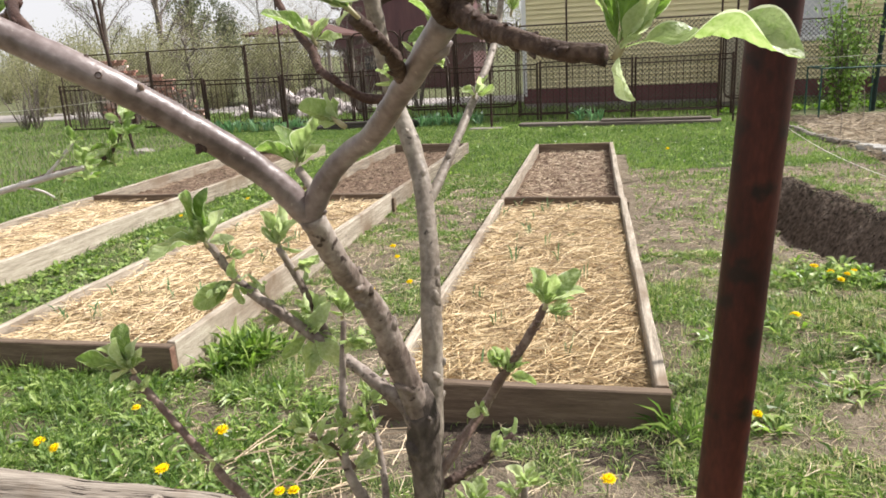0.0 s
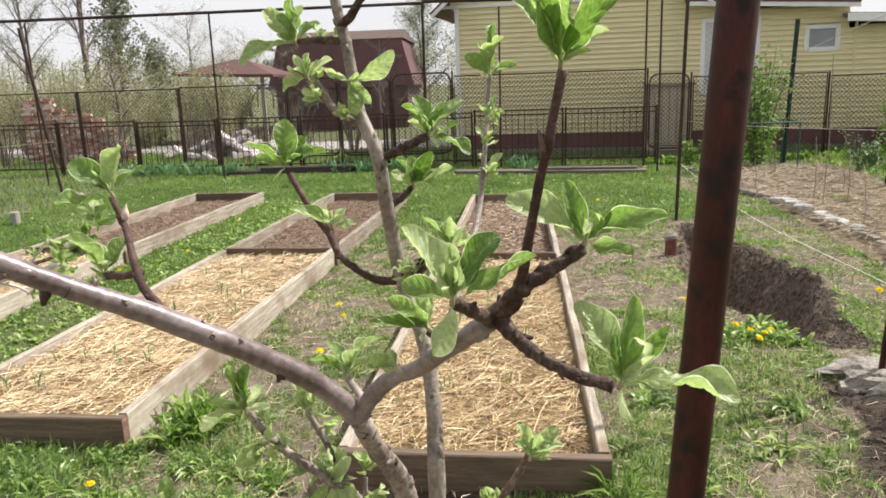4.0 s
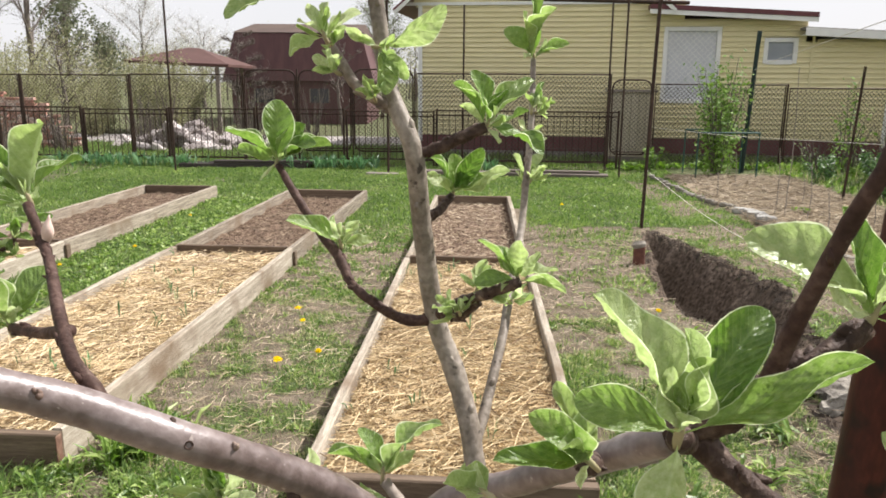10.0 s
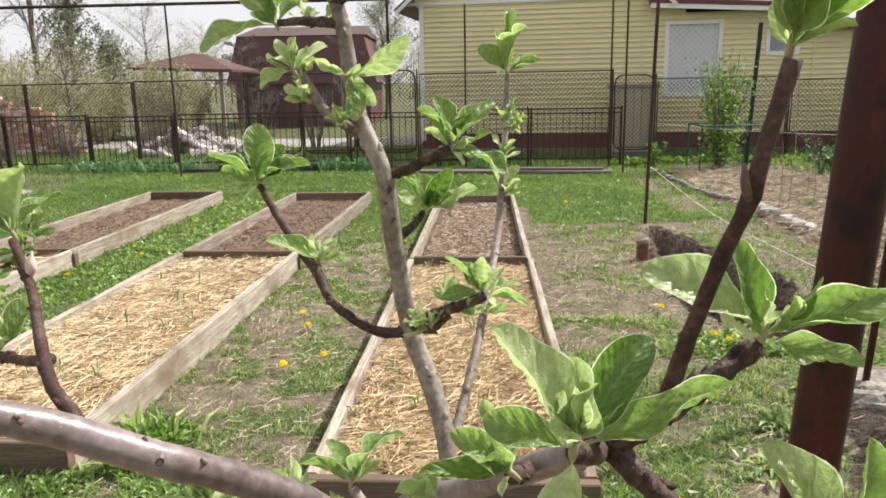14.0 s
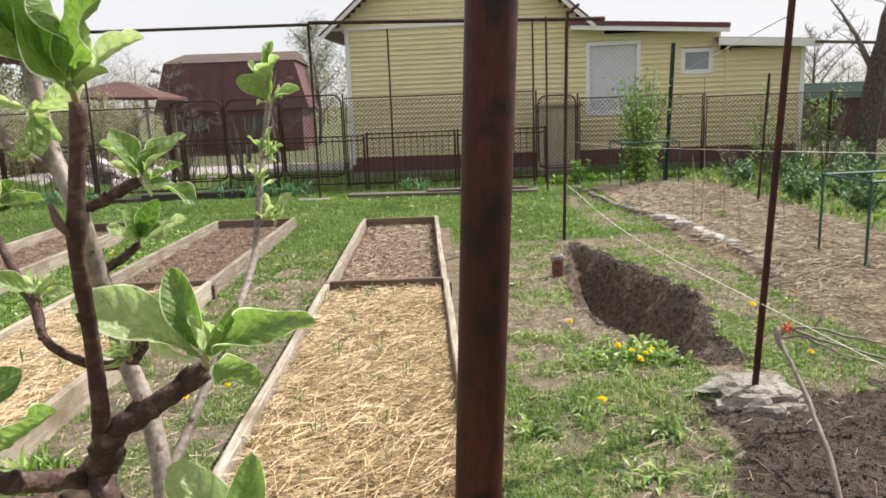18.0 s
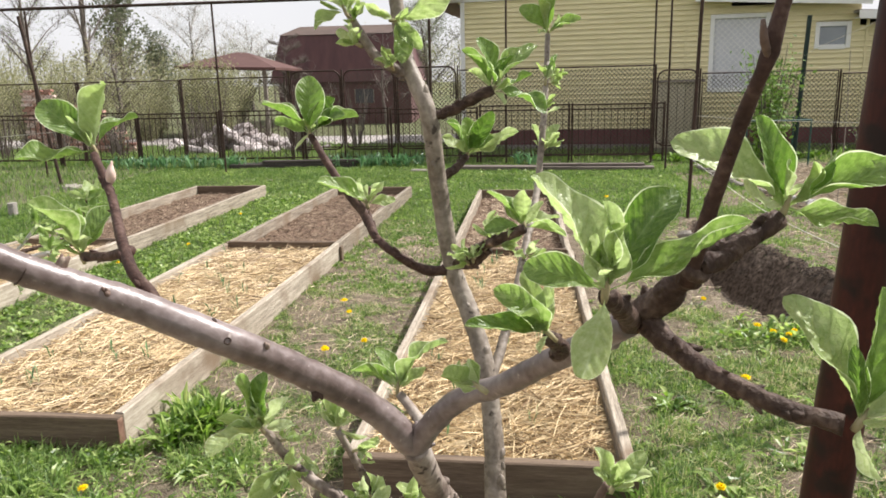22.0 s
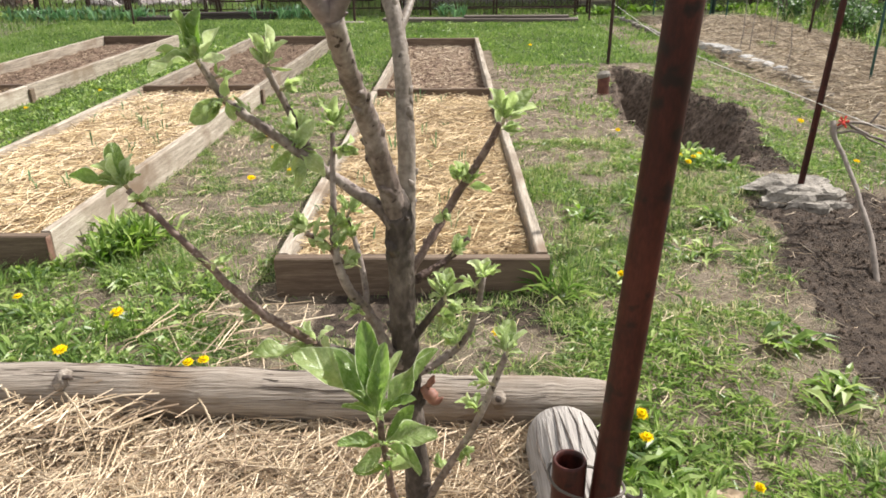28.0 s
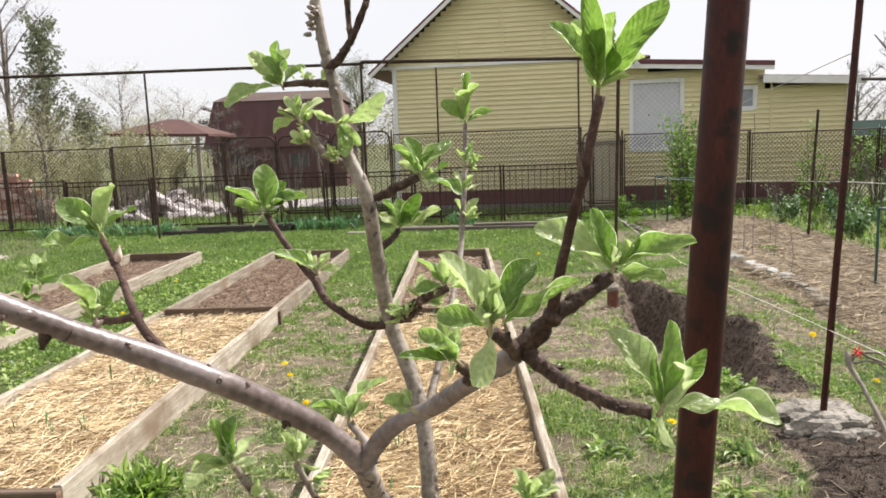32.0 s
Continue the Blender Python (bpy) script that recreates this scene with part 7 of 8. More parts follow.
# ---- flagstones, edging stones, planks ----
def rock(parent, name, at, size, seed, mat, flat=1.0):
    bm = bmesh.new()
    bmesh.ops.create_icosphere(bm, subdivisions=2, radius=1)
    for v in bm.verts:
        n = noise.noise_vector(v.co * 1.3 + Vector((seed * 3.1, 0, 0)))
        c = v.co + n * 0.35
        c = Vector([max(-0.72, min(0.72, q)) for q in c])
        v.co = Vector((c.x * size[0], c.y * size[1], c.z * size[2] * flat)) + Vector(at)
    return part(name, bm, mat, parent)


slab = thing("flagstones", "pale layered flagstone round the foot of an iron post", "stone", at=(2.25, 1.33, 0.03))


def slate(parent, at, R, top, seed, thick):
    """A rough flat stone with a ragged outline and layered edge."""
    bm = bmesh.new()
    n, layers = 44, 4
    rings = []
    for l in range(layers + 1):
        ring = []
        for k in range(n):
            a = 2 * math.pi * k / n
            rr = 1 + 0.45 * noise.noise((math.cos(a) * 1.6 + seed, math.sin(a) * 1.3, 0)) + 0.14 * noise.noise((math.cos(a) * 5, math.sin(a) * 5, seed + l * 1.2)) + 0.09 * noise.noise((math.cos(a) * 14, math.sin(a) * 14, seed + l * 2.0)) + 0.04 * (l % 2)
            rr *= 1.06 - 0.05 * l
            ring.append(bm.verts.new((at[0] + R[0] * rr * math.cos(a), at[1] + R[1] * rr * math.sin(a), at[2] + thick * l / layers + top * math.cos(a + seed) * 0.5)))
        rings.append(ring)
    for s_ in (0.8, 0.55, 0.3):
        ring = []
        for v in rings[layers]:
            x, y = at[0] + (v.co.x - at[0]) * s_, at[1] + (v.co.y - at[1]) * s_
            ring.append(bm.verts.new((x, y, at[2] + thick + (v.co.z - at[2] - thick) * s_ + 0.024 * noise.noise((x * 8, y * 8, seed)) + 0.012 * noise.noise((x * 30, y * 30, seed)) + 0.006)))
        rings.append(ring)
    for a, b in zip(rings, rings[1:]):
        for k in range(n):
            bm.faces.new((a[k], a[(k + 1) % n], b[(k + 1) % n], b[k]))
    bm.faces.new(rings[-1])
    return part("stone", bm, "stone", parent)


slate(slab, (0.0, -0.01, -0.07), (0.26, 0.18), 0.02, 1.0, 0.095)
slate(slab, (-0.03, 0.05, 0.022), (0.22, 0.12), 0.02, 5.5, 0.024)
slate(slab, (0.07, -0.07, 0.020), (0.15, 0.09), 0.025, 2.6, 0.018)
slate(slab, (0.03, -0.16, -0.09), (0.2, 0.09), 0.03, 8.0, 0.075)
slate(slab, (-0.16, -0.13, -0.08), (0.09, 0.06), 0.02, 4.2, 0.07)
edge_line = [(3.12, 11.3), (3.33, 8.6), (3.56, 7.3), (3.64, 6.2), (3.74, 5.35), (3.64, 4.5), (3.55, 3.6)]
k = 0
for (ax, ay), (bx, by) in zip(edge_line, edge_line[1:]):
    L = math.dist((ax, ay), (bx, by))
    for i in range(int(L / 0.19)):
        t = i * 0.19 / L
        k += 1
        r = random.Random(k)
        st = thing("edging_stone", "rough whitewashed stone edging the vegetable plot", "stone", "edging stones", at=(ax + (bx - ax) * t + r.uniform(-0.04, 0.04), ay + (by - ay) * t, 0), turn=r.uniform(0, 180))
        yy = ay + (by - ay) * t
        small = not 5.2 < yy < 7.6
        if small:
            st["label"] = "small grey stone edging the vegetable plot"
        g = 0.6 if small else 1.0
        rock(st, "stone", (0, 0, 0.03 + ground_z(ax + (bx - ax) * t, yy)), (r.uniform(0.10, 0.18) * g, r.uniform(0.07, 0.11) * g, r.uniform(0.055, 0.085) * g), k, "stone" if small else "white_stone")
for nm, lab, a, b, w, h, z, mat in [("plank", "old grey plank lying in the grass by the fence", (-1.2, 11.35), (2.35, 11.0), 0.28, 0.07, 0.0, "plank_brown"), ("plank", "old grey plank lying on another by the fence", (0.3, 11.2), (2.2, 11.1), 0.16, 0.04, 0.075, "plank_brown"),
                                    ("dark_plank", "dark damp plank lying by the fence", (-6.0, 11.9), (-3.4, 12.05), 0.4, 0.09, 0.0, "plank_dark"), ("dark_plank", "dark damp plank propped on another plank", (-5.3, 11.85), (-3.3, 11.95), 0.2, 0.06, 0.095, "plank_dark"),
                                    ("plank", "short pale plank at the post foot", (-2.1, 11.05), (-1.5, 11.0), 0.2, 0.04, 0.0, "plank_grey")]:
    ob = thing(nm, lab, "plank", at=(a[0], a[1], z), turn=math.degrees(math.atan2(b[1] - a[1], b[0] - a[0])))
    part("board", boxed((0, -w / 2, -0.01 if z == 0 else 0.0), (math.dist(a, b), w / 2, h), bevel=0.008), mat, ob)

# ---- green pipe frame, strings, stakes, vine ----
tab = thing("plant_stand", "green painted pipe frame standing in the vegetable plot", "plant support", at=(4.4, 4.0, 0))
cs = [(0.05, 0.0), (0.0, 0.75), (0.75, 0.8), (0.8, 0.05)]
for i, (x, y) in enumerate(cs):
    part("leg", rod(bmesh.new(), (x, y, -0.1), (x, y, 0.86), 0.014), "green_iron", tab)
    q = cs[(i + 1) % 4]
    part("top_rail", rod(bmesh.new(), (x, y, 0.86), (q[0], q[1], 0.86), 0.015), "green_iron", tab)


def string(name, lab, pts, r=0.003, mat="string"):
    ob = thing(name, lab, "string", "strings and wires", at=pts[0])
    part("cord", tube(bmesh.new(), [(p[0] - pts[0][0], p[1] - pts[0][1], p[2] - pts[0][2], r) for p in pts], 4, 0.3), mat, ob)


string("wire_line", "pale wire stretched between the vine posts", [(2.07, 6.25, 1.2), (2.17, 3.7, 1.285), (2.33, 1.30, 1.40)], 0.0022)
string("wire_line", "slack pale string stretched low between the vine posts", [(2.06, 6.25, 0.69), (2.13, 3.7, 0.55), (2.28, 1.28, 0.56), (2.62, -0.4, 0.47), (2.9, -1.6, 0.44)], 0.0024)
string("wire_line", "pale wire running from a post to the house side", [(5.06, 11.85, 1.95), (4.0, 8.0, 2.0), (2.365, 1.30, 2.1)], 0.003)
string("wire_line", "pale wire stretched over the vegetable plot", [(2.33, 1.30, 1.40), (5.5, 4.5, 1.04), (7.5, 6.5, 0.86)], 0.0028)
string("wire_line", "thin wire stretched along the low fence", [(-12, 12.2, 0.5), (-5, 12.22, 0.45), (3.4, 12.2, 0.42)], 0.004, "wire")
string("wire_line", "old rope hung slack across the far lawn", [(-14, 9.2, 1.0), (-11, 9.3, 0.8), (-8.1, 9.3, 0.95)], 0.006)
vine = thing("grape_vine", "bare grape vine stem tied up with a red ribbon", "vine", at=(2.12, 0.35, 0))
part("stem", tube(bmesh.new(), [(0.04, -0.2, -0.05, 0.014), (0.07, 0.02, 0.15, 0.0125), (0.10, 0.35, 0.34, 0.011), (0.085, 0.53, 0.46, 0.013), (0.08, 0.555, 0.50, 0.017), (0.075, 0.57, 0.545, 0.013)], 9, 0.03, 0.006, 0.25, 3), "vine_bark", vine, smooth=True)
for k, pts_ in enumerate(([(0.085, 0.56, 0.50, 0.009), (0.18, 0.58, 0.535, 0.0085), (0.34, 0.62, 0.50, 0.0075), (0.60, 0.62, 0.43, 0.006), (1.0, 0.55, 0.33, 0.0045)],
                                   [(0.16, 0.57, 0.53, 0.008), (0.30, 0.66, 0.455, 0.0075), (0.52, 0.66, 0.375, 0.007), (0.78, 0.60, 0.30, 0.006), (1.1, 0.5, 0.21, 0.005)],
                                   [(0.085, 0.55, 0.49, 0.007), (0.24, 0.60, 0.47, 0.006), (0.46, 0.62, 0.36, 0.005), (0.70, 0.58, 0.30, 0.004)],
                                   [(0.30, 0.62, 0.51, 0.006), (0.33, 0.63, 0.55, 0.0055), (0.345, 0.63, 0.59, 0.0045)])):
    part("cane", tube(bmesh.new(), pts_, 7, 0.03, 0.010, 0.3, 5 + k), "vine_bark", vine, smooth=True)
bm = bmesh.new()
for a in range(9):
    u = a * 0.7
    tube(bm, [(0.12, 0.55, 0.545, 0.004), (0.12 + 0.024 * math.cos(u), 0.55 + 0.03 * math.sin(u), 0.545 + 0.025 * math.sin(u * 2.3), 0.006)], 5, smooth_path=False)
part("ribbon", bm, "red_tie", vine, "red ribbon knot")
for k, (x, y, h) in enumerate([(3.53, 8.4, 0.5), (4.26, 9.9, 0.6), (3.86, 7.0, 0.9), (4.15, 6.7, 0.75), (4.6, 8.0, 0.5), (3.9, 5.6, 0.55), (4.7, 6.2, 0.4), (3.95, 6.9, 1.9)]):
    st = thing("garden_stake", "thin grey wooden stake in the straw mulch", "stake", "garden stakes", at=(x, y, 0))
    part("stick", tube(bmesh.new(), [(0, 0, -0.05, 0.006), (0.02, 0, h * 0.5, 0.005), (-0.01, 0.01, h, 0.004)], 6, 0.1, 0.01, 0.1, k), "plank_grey", st)
weed_leaves("small_plant", [(4.35 + rnd.gauss(0, 0.03), 7.3 + rnd.gauss(0, 0.03), 10, 1.3) for _ in range(14)], "leaf_old", 51, "small green plant in the straw mulch", rise=(0.3, 1.4), category="plant")


# ---- bushes and trees ----
def leafy(parent, name, pts, n, size, mat, seed, spread):
    """Many small separate leaves about the points given."""
    r = random.Random(seed)
    v, f = [], []
    for _ in range(n):
        p = Vector(r.choice(pts)) + Vector((r.gauss(0, spread), r.gauss(0, spread), r.gauss(0, spread)))
        s = size * r.uniform(0.5, 1.3)
        a = Vector((r.gauss(0, 1), r.gauss(0, 1), r.gauss(0, 1))).normalized() * s
        b = a.orthogonal().normalized() * s * 0.6
        k = len(v)
        v += [p - a, p + b, p + a, p - b]
        f.append((k, k + 1, k + 2, k + 3))
    return raw(name, v, f, mat, parent, False)


def bush(name, label, at, h, spread, stems, leaves, size, mat, seed, cat="bush", straight=1.0):
    r = random.Random(seed)
    ob = thing(name, label, cat, at=at)
    pts = []
    for k in range(stems):
        a = r.uniform(0, 2 * math.pi)
        R = spread * r.uniform(0.2, 1)
        top = h * r.uniform(0.6, 1.05)
        st = [(0.06 * math.cos(a), 0.06 * math.sin(a), -0.05, 0.012), (R * 0.5 * math.cos(a) * straight, R * 0.5 * math.sin(a), top * 0.5, 0.009), (R * math.cos(a), R * math.sin(a), top, 0.004)]
        part("stem", tube(bmesh.new(), st, 5, 0.12, 0.02, 0, k), "far_bark", ob)
        for t in np.linspace(0.12, 1, 14):
            q = [st[1][i] * t * 2 if t < 0.5 else st[1][i] + (st[2][i] - st[1][i]) * (t - 0.5) * 2 for i in range(3)]
            pts.append(q)
    leafy(ob, "foliage", pts, leaves, size, mat, seed, 0.06 * h)
    return ob


bush("currant_bush", "leafy green currant bush tied inside a low frame", (4.35, 11.3, 0), 2.05, 0.5, 26, 2400, 0.042, "leaf_old", 61)
cage = thing("bush_support", "low green pipe support round the currant bush", "plant support", at=(4.35, 11.2, 0))
for i in range(4):
    a, b = [(-0.5, -0.45), (0.55, -0.45), (0.55, 0.45), (-0.5, 0.45)][i], [(0.55, -0.45), (0.55, 0.45), (-0.5, 0.45), (-0.5, -0.45)][i]
    part("leg", rod(bmesh.new(), (*a, -0.05), (*a, 0.86), 0.014), "green_iron", cage)
    part("top_rail", rod(bmesh.new(), (*a, 0.86), (*b, 0.86), 0.014), "green_iron", cage)
bush("young_bush", "sparse young bush with yellow-green leaves by the fence", (6.9, 11.9, 0), 1.7, 0.3, 5, 220, 0.05, "leaf_old", 62)
bush("young_bush", "low leafy bush at the foot of the fence", (3.3, 11.95, 0), 0.5, 0.25, 8, 500, 0.035, "leaf_old", 63)
for k, (x, y, h) in enumerate([(5.9, 10.4, 0.5), (6.5, 9.5, 0.55), (6.0, 8.3, 0.5), (6.7, 8.5, 0.6), (7.4, 9.3, 0.6), (6.3, 7.2, 0.45), (7.2, 7.4, 0.55), (8.0, 8.4, 0.7), (6.9, 10.8, 0.6), (7.9, 10.6, 0.8)]):
    bush("leafy_perennial", "dark green leafy clump at the edge of the vegetable plot", (x, y, 0), h, 0.38, 12, 1500, 0.03, "deep_leaf", 200 + k, "plant")
for k in range(9):
    bush("dry_brush", "bare brown twiggy brush along the fence", (6.6 + k * 0.6 + rnd.uniform(-0.2, 0.2), 12.2 + rnd.uniform(-0.3, 0.2), 0), rnd.uniform(0.7, 1.4), 0.55, 16, 120, 0.03, "far_leaf", 220 + k, "shrub")
# neighbouring apple tree in the same mulched strip, one branch reaching in over the beds
OFF = Vector((-2.15, -1.35, 0))
tree = thing("young_apple_tree", "young apple tree with pale bark and small new leaves", "tree", at=OFF)
branch("trunk", [(-2.15, -1.35, -0.1, 0.03), (-2.14, -1.34, 0.4, 0.027), (-2.12, -1.33, 0.8, 0.022), (-2.16, -1.36, 1.2, 0.016), (-2.2, -1.38, 1.6, 0.008)], "bark_pale", sides=14, seed=61)
n_main = branch("main_limb", [(-2.12, -1.33, 0.78, 0.014), (-1.8, -1.12, 0.99, 0.0115), (-1.55, -0.96, 1.105, 0.0105), (-1.38, -0.89, 1.163, 0.0098), (-1.22, -0.85, 1.202, 0.009), (-1.10, -0.84, 1.228, 0.0078)], "bark_pale", seed=62)
n_sub = branch("side_branch", [(-1.235, -0.853, 1.198, 0.0055), (-1.19, -0.83, 1.245, 0.0048), (-1.155, -0.80, 1.297, 0.0042)], "bark_pale", seed=63)
n_core = branch("side_branch", [(-1.5, -0.93, 1.125, 0.0075), (-1.32, -0.76, 1.19, 0.0065), (-1.19, -0.63, 1.225, 0.006), (-1.16, -0.60, 1.262, 0.0052), (-1.15, -0.56, 1.33, 0.004)], "bark_dark", seed=64)
n_low = branch("spur", [(-1.30, -0.87, 1.18, 0.0045), (-1.26, -0.84, 1.16, 0.004), (-1.235, -0.82, 1.135, 0.0035)], "bark_pale", seed=65)
for b, at, n, size, seed in ((n_main, (-1.095, -0.838, 1.232), 8, 0.05, 1), (n_main, (-1.12, -0.80, 1.19), 7, 0.055, 2), (n_core, (-1.165, -0.61, 1.26), 9, 0.06, 3), (n_core, (-1.15, -0.56, 1.335), 8, 0.06, 4), (n_core, (-1.21, -0.64, 1.235), 7, 0.05, 5), (n_core, (-1.13, -0.58, 1.30), 6, 0.05, 11),
                             (n_sub, (-1.152, -0.798, 1.30), 7, 0.045, 6), (n_sub, (-1.19, -0.83, 1.25), 5, 0.035, 7), (n_low, (-1.233, -0.82, 1.13), 6, 0.04, 8), (n_main, (-1.17, -0.845, 1.19), 5, 0.035, 9), (n_core, (-1.17, -0.60, 1.20), 6, 0.045, 10)):
    r = random.Random(seed)
    rows_ = []
    for _ in range(n):
        e = Vector((r.gauss(0.15, 0.7), r.gauss(-0.1, 0.6), r.gauss(0.35, 0.6))).normalized() * size * r.uniform(0.7, 1.35)
        rows_.append((e.x, e.y, e.z, r.uniform(0.17, 0.26), r.uniform(-50, 50)))
    whorl(b, at, rows_)
post_stone = thing("flat_stone", "flat pale stone at the foot of a leaning post", "stone", at=(-7.75, 9.1, 0))
slate(post_stone, (0, 0, 0.0), (0.22, 0.2), 0.02, 3.0, 0.05)


def far_tree(name, label, at, h, crown, mat, leaves, size, seed, tall=1.0, limbs=11, twigs=5, r0=0.16):
    """Tapered trunk, limbs, twigs and a loose crown of many small leaves."""
    wood = "pale_twig" if mat == "blossom" else "far_bark"
    r = random.Random(seed)
    ob = thing(name, label, "tree", "far trees", at=at)
    bm = bmesh.new()
    tube(bm, [(0, 0, -0.3, r0), (r.uniform(-0.2, 0.2), 0, h * 0.4, r0 * 0.7), (r.uniform(-0.3, 0.3), 0, h * 0.96, r0 * 0.12)], 7, h * 0.08, 0.05, 0.1, seed)
    part("trunk", bm, "bark_trunk" if name == "old_tree" else "far_bark", ob, smooth=True)
    pts = []
    for k in range(limbs):
        t = 0.22 + 0.74 * k / limbs
        a = k * 2.4 + r.uniform(-0.4, 0.4)
        R = crown * (1.1 - 0.75 * t) * r.uniform(0.7, 1.2)
        base = Vector((0, 0, h * t))
        tip = base + Vector((math.cos(a) * R, math.sin(a) * R, R * 0.9 * tall))
        mid = (base + tip) / 2 + Vector((0, 0, R * 0.1))
        bm = bmesh.new()
        tube(bm, [(*base, r0 * 0.4 * (1 - t * 0.6)), (*mid, r0 * 0.22 * (1 - t * 0.6)), (*tip, 0.012)], 5, R * 0.25, 0.05, 0, seed + k)
        for q in range(twigs * 2):
            u = r.uniform(0.2, 1)
            s = base.lerp(tip, u)
            e = s + Vector((r.gauss(0, 0.3), r.gauss(0, 0.3), r.uniform(0.1, 0.6))) * R * 0.5
            tube(bm, [(*s, 0.013), (*e, 0.004)], 3, 1, 0, 0, 0, smooth_path=False)
            for _ in range(3):
                g = s.lerp(e, r.uniform(0.3, 1))
                tube(bm, [(*g, 0.006), (*(g + Vector((r.gauss(0, 0.3), r.gauss(0, 0.3), r.uniform(0, 0.5))) * R * 0.3), 0.003)], 3, 1, 0, 0, 0, smooth_path=False, cap=False)
            pts += [e, s.lerp(e, 0.6)]
        part("limb", bm, wood, ob)
        pts.append(tip)
    if leaves:
        leafy(ob, "crown", pts, leaves, size, mat, seed, crown * (0.07 if mat in ("blossom", "far_leaf") else 0.13))
    return ob


far_tree("tall_cypress", "tall narrow dark evergreen tree far behind the fence", (-27.2, 45, 0), 10.2, 1.7, "conifer", 4300, 0.105, 71, 1.4, 26, 5)
far_tree("tall_cypress", "shorter dark evergreen tree far behind the fence", (-25.2, 46, 0), 5.0, 1.5, "conifer", 2800, 0.10, 72, 1.2, 18, 5)
far_tree("bare_tree", "tall bare spring tree far behind the fence", (-25.2, 38, 0), 11.5, 3.0, "far_leaf", 500, 0.03, 73, 1.3, 16, 14, 0.2)
far_tree("bare_tree", "bare spring tree with first leaves behind the fence", (-30.5, 40, 0), 9.5, 3.4, "far_leaf", 2500, 0.04, 74, 1.0, 16, 13, 0.18)
far_tree("blossom_tree", "white blossoming tree far behind the pavilion", (-20.8, 42, 0), 6.4, 3.6, "blossom", 8000, 0.04, 75, 0.8, 14, 8)
far_tree("blossom_tree", "white blossoming tree behind the pavilion", (-17.6, 43, 0), 4.8, 3.2, "blossom", 5000, 0.04, 76, 0.8, 13, 8)
far_tree("blossom_tree", "small tree with first leaves near the brick stack", (-15.5, 24, 0), 3.0, 2.2, "haze_leaf", 2600, 0.03, 77, 0.7, 12, 8, 0.1)
far_tree("birch_tree", "thin dark tree with small leaves between barn and house", (-4.9, 32, 0), 5.2, 2.0, "conifer", 9000, 0.035, 78, 1.0, 12, 8, 0.1)
far_tree("bare_tree", "small leafless cherry in front of the barn", (-4.6, 21.5, 0), 3.4, 1.0, "far_leaf", 0, 0.012, 79, 0.8, 9, 6, 0.06)
far_tree("bare_tree", "leafless drooping shrub in front of the barn", (-9.0, 24.5, 0), 3.5, 1.6, "far_leaf", 0, 0.05, 80, 0.3, 14, 14, 0.06)
far_tree("bare_tree", "bare tree far beyond the house", (20, 36, 0), 4.2, 2.4, "far_leaf", 1200, 0.022, 81, 1.0, 13, 9, 0.12)
old = far_tree("old_tree", "old leaning tree with a thick dark trunk beyond the plot", (9.15, 12.3, 0), 5.5, 2.0, "far_leaf", 120, 0.015, 82, 1.5, 9, 9, 0.27)
old.rotation_euler = (0, radians(9), 0)
for k in range(15):
    x, y = -34 + k * 2.3 + rnd.uniform(-0.7, 0.7), rnd.uniform(24, 34)
    if x > -12.5:
        continue
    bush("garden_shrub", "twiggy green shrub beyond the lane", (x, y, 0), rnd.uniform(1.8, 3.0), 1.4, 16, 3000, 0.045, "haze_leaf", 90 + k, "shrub")
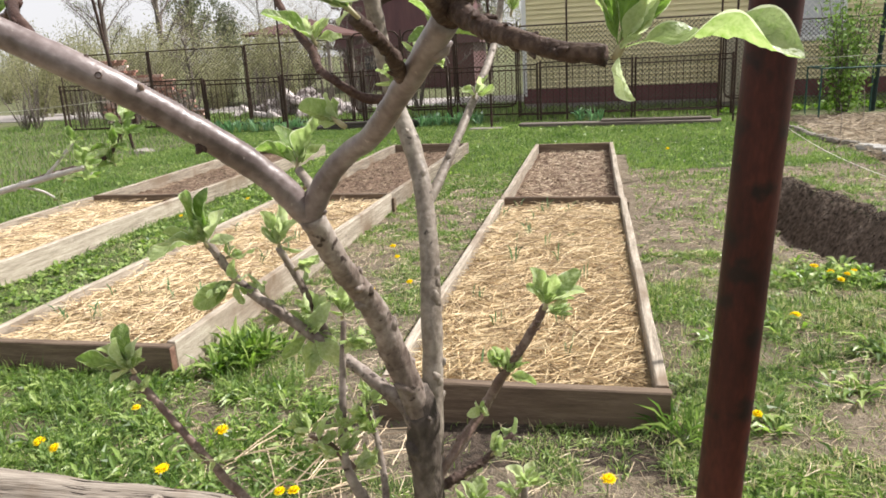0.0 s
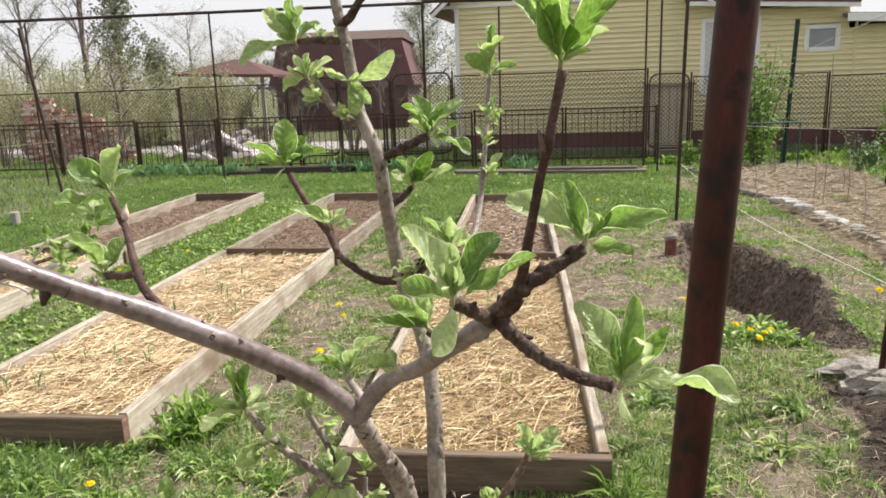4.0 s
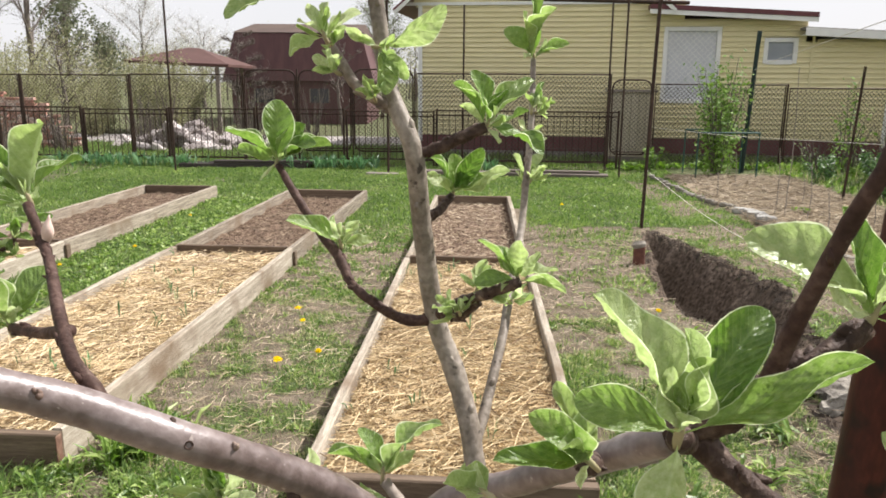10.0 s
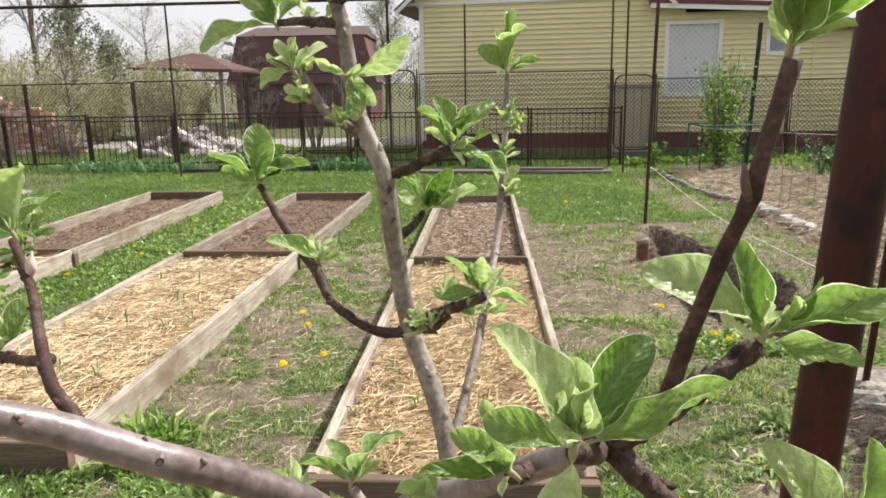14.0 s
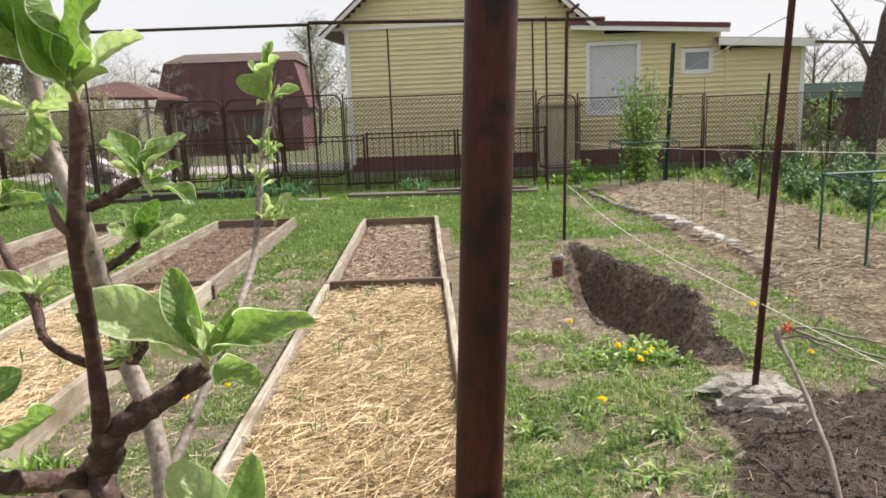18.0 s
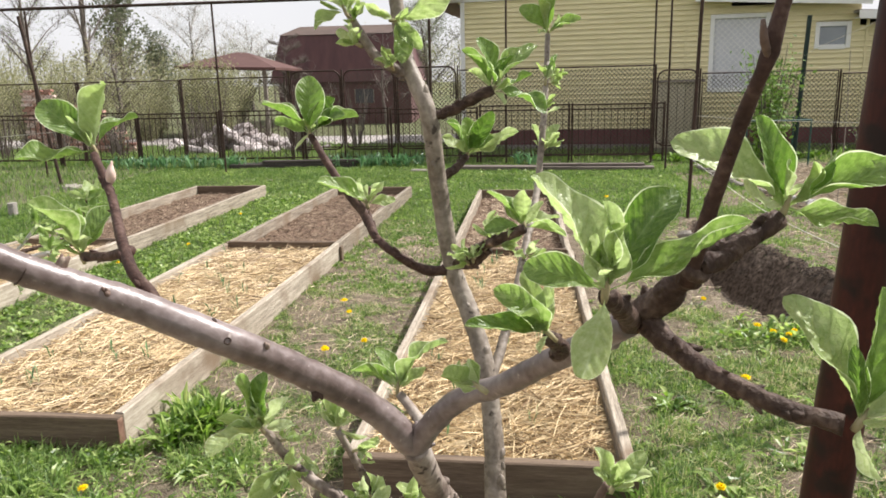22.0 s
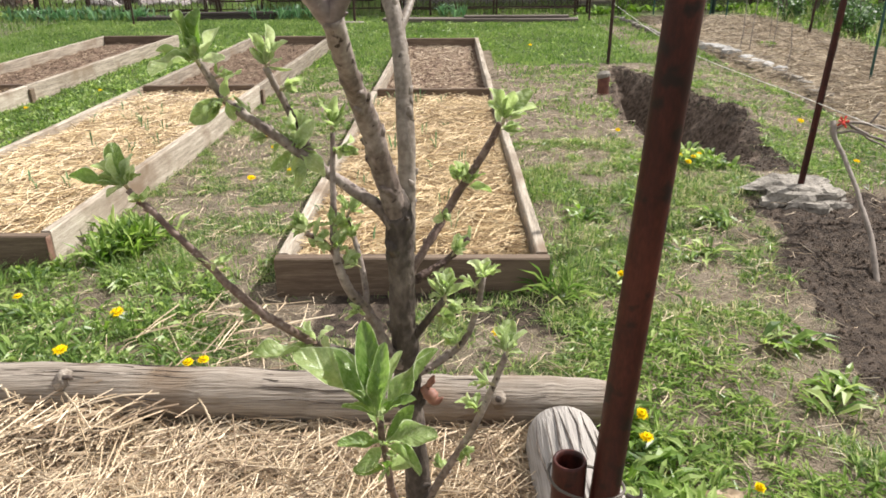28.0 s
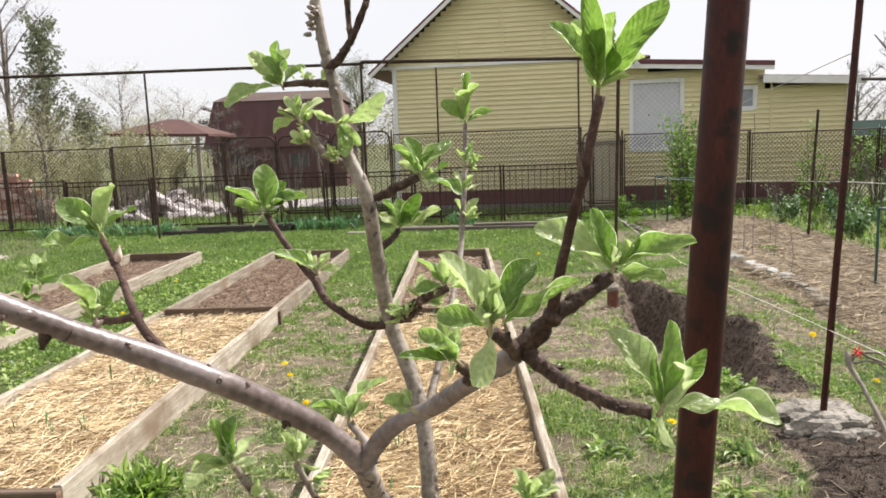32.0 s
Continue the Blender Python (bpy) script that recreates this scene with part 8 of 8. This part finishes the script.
for k in range(13):
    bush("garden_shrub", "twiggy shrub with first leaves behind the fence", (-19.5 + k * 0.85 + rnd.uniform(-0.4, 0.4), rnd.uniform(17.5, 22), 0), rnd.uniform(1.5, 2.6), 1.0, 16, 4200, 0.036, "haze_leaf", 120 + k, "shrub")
for k in range(5):
    bush("garden_shrub", "green shrub beside the far shed", (11.5 + k * 1.8, rnd.uniform(15, 19), 0), rnd.uniform(1.4, 2.2), 1.0, 9, 700, 0.07, "leaf_old", 140 + k, "shrub")
woods = [(x + rnd.uniform(-2, 2), rnd.uniform(62, 80), rnd.uniform(0.05, 1) * ((3.6 + 3.2 * soft_noise(x, 3.0, 0.16)) if x < 0 else 3.8)) for x in np.linspace(-80, 60, 1400)]
ob = thing("far_woods", "hazy line of far spring trees", "woods", kind="stuff")
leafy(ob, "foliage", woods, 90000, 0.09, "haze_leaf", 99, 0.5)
bm = bmesh.new()
for x, y, h in woods[::4]:
    tube(bm, [(x, y, -0.2, 0.09), (x + rnd.uniform(-0.4, 0.4), y, h + 0.8, 0.02)], 4, smooth_path=False)
part("trunks", bm, "far_bark", ob)
for k in range(20):
    x = -15.5 + k * 0.58 + rnd.uniform(-0.3, 0.3)
    bush("dry_brush", "tangled brown twigs with first leaves behind the fence", (x, rnd.uniform(13.6, 16.6), 0), rnd.uniform(0.9, 1.7), 0.6, 22, 160, 0.016, "far_leaf", 300 + k, "shrub")
shed = thing("green_shed", "low shed with a dark green roof beyond the plot", "shed", at=(12.6, 21.5, 0), turn=-6)
part("wall", boxed((0, 0, -0.1), (6, 4, 1.34)), "barn", shed)
bm = bmesh.new()
vs = [bm.verts.new(p) for p in ((-0.3, -0.3, 1.35), (6.3, -0.3, 1.35), (6.3, 4.3, 1.35), (-0.3, 4.3, 1.35), (-0.3, 2, 1.85), (6.3, 2, 1.85))]
for q in ((0, 1, 5, 4), (2, 3, 4, 5), (0, 4, 3), (1, 2, 5), (0, 3, 2, 1)):
    bm.faces.new([vs[i] for i in q])
part("roof", bm, "shed_roof", shed)
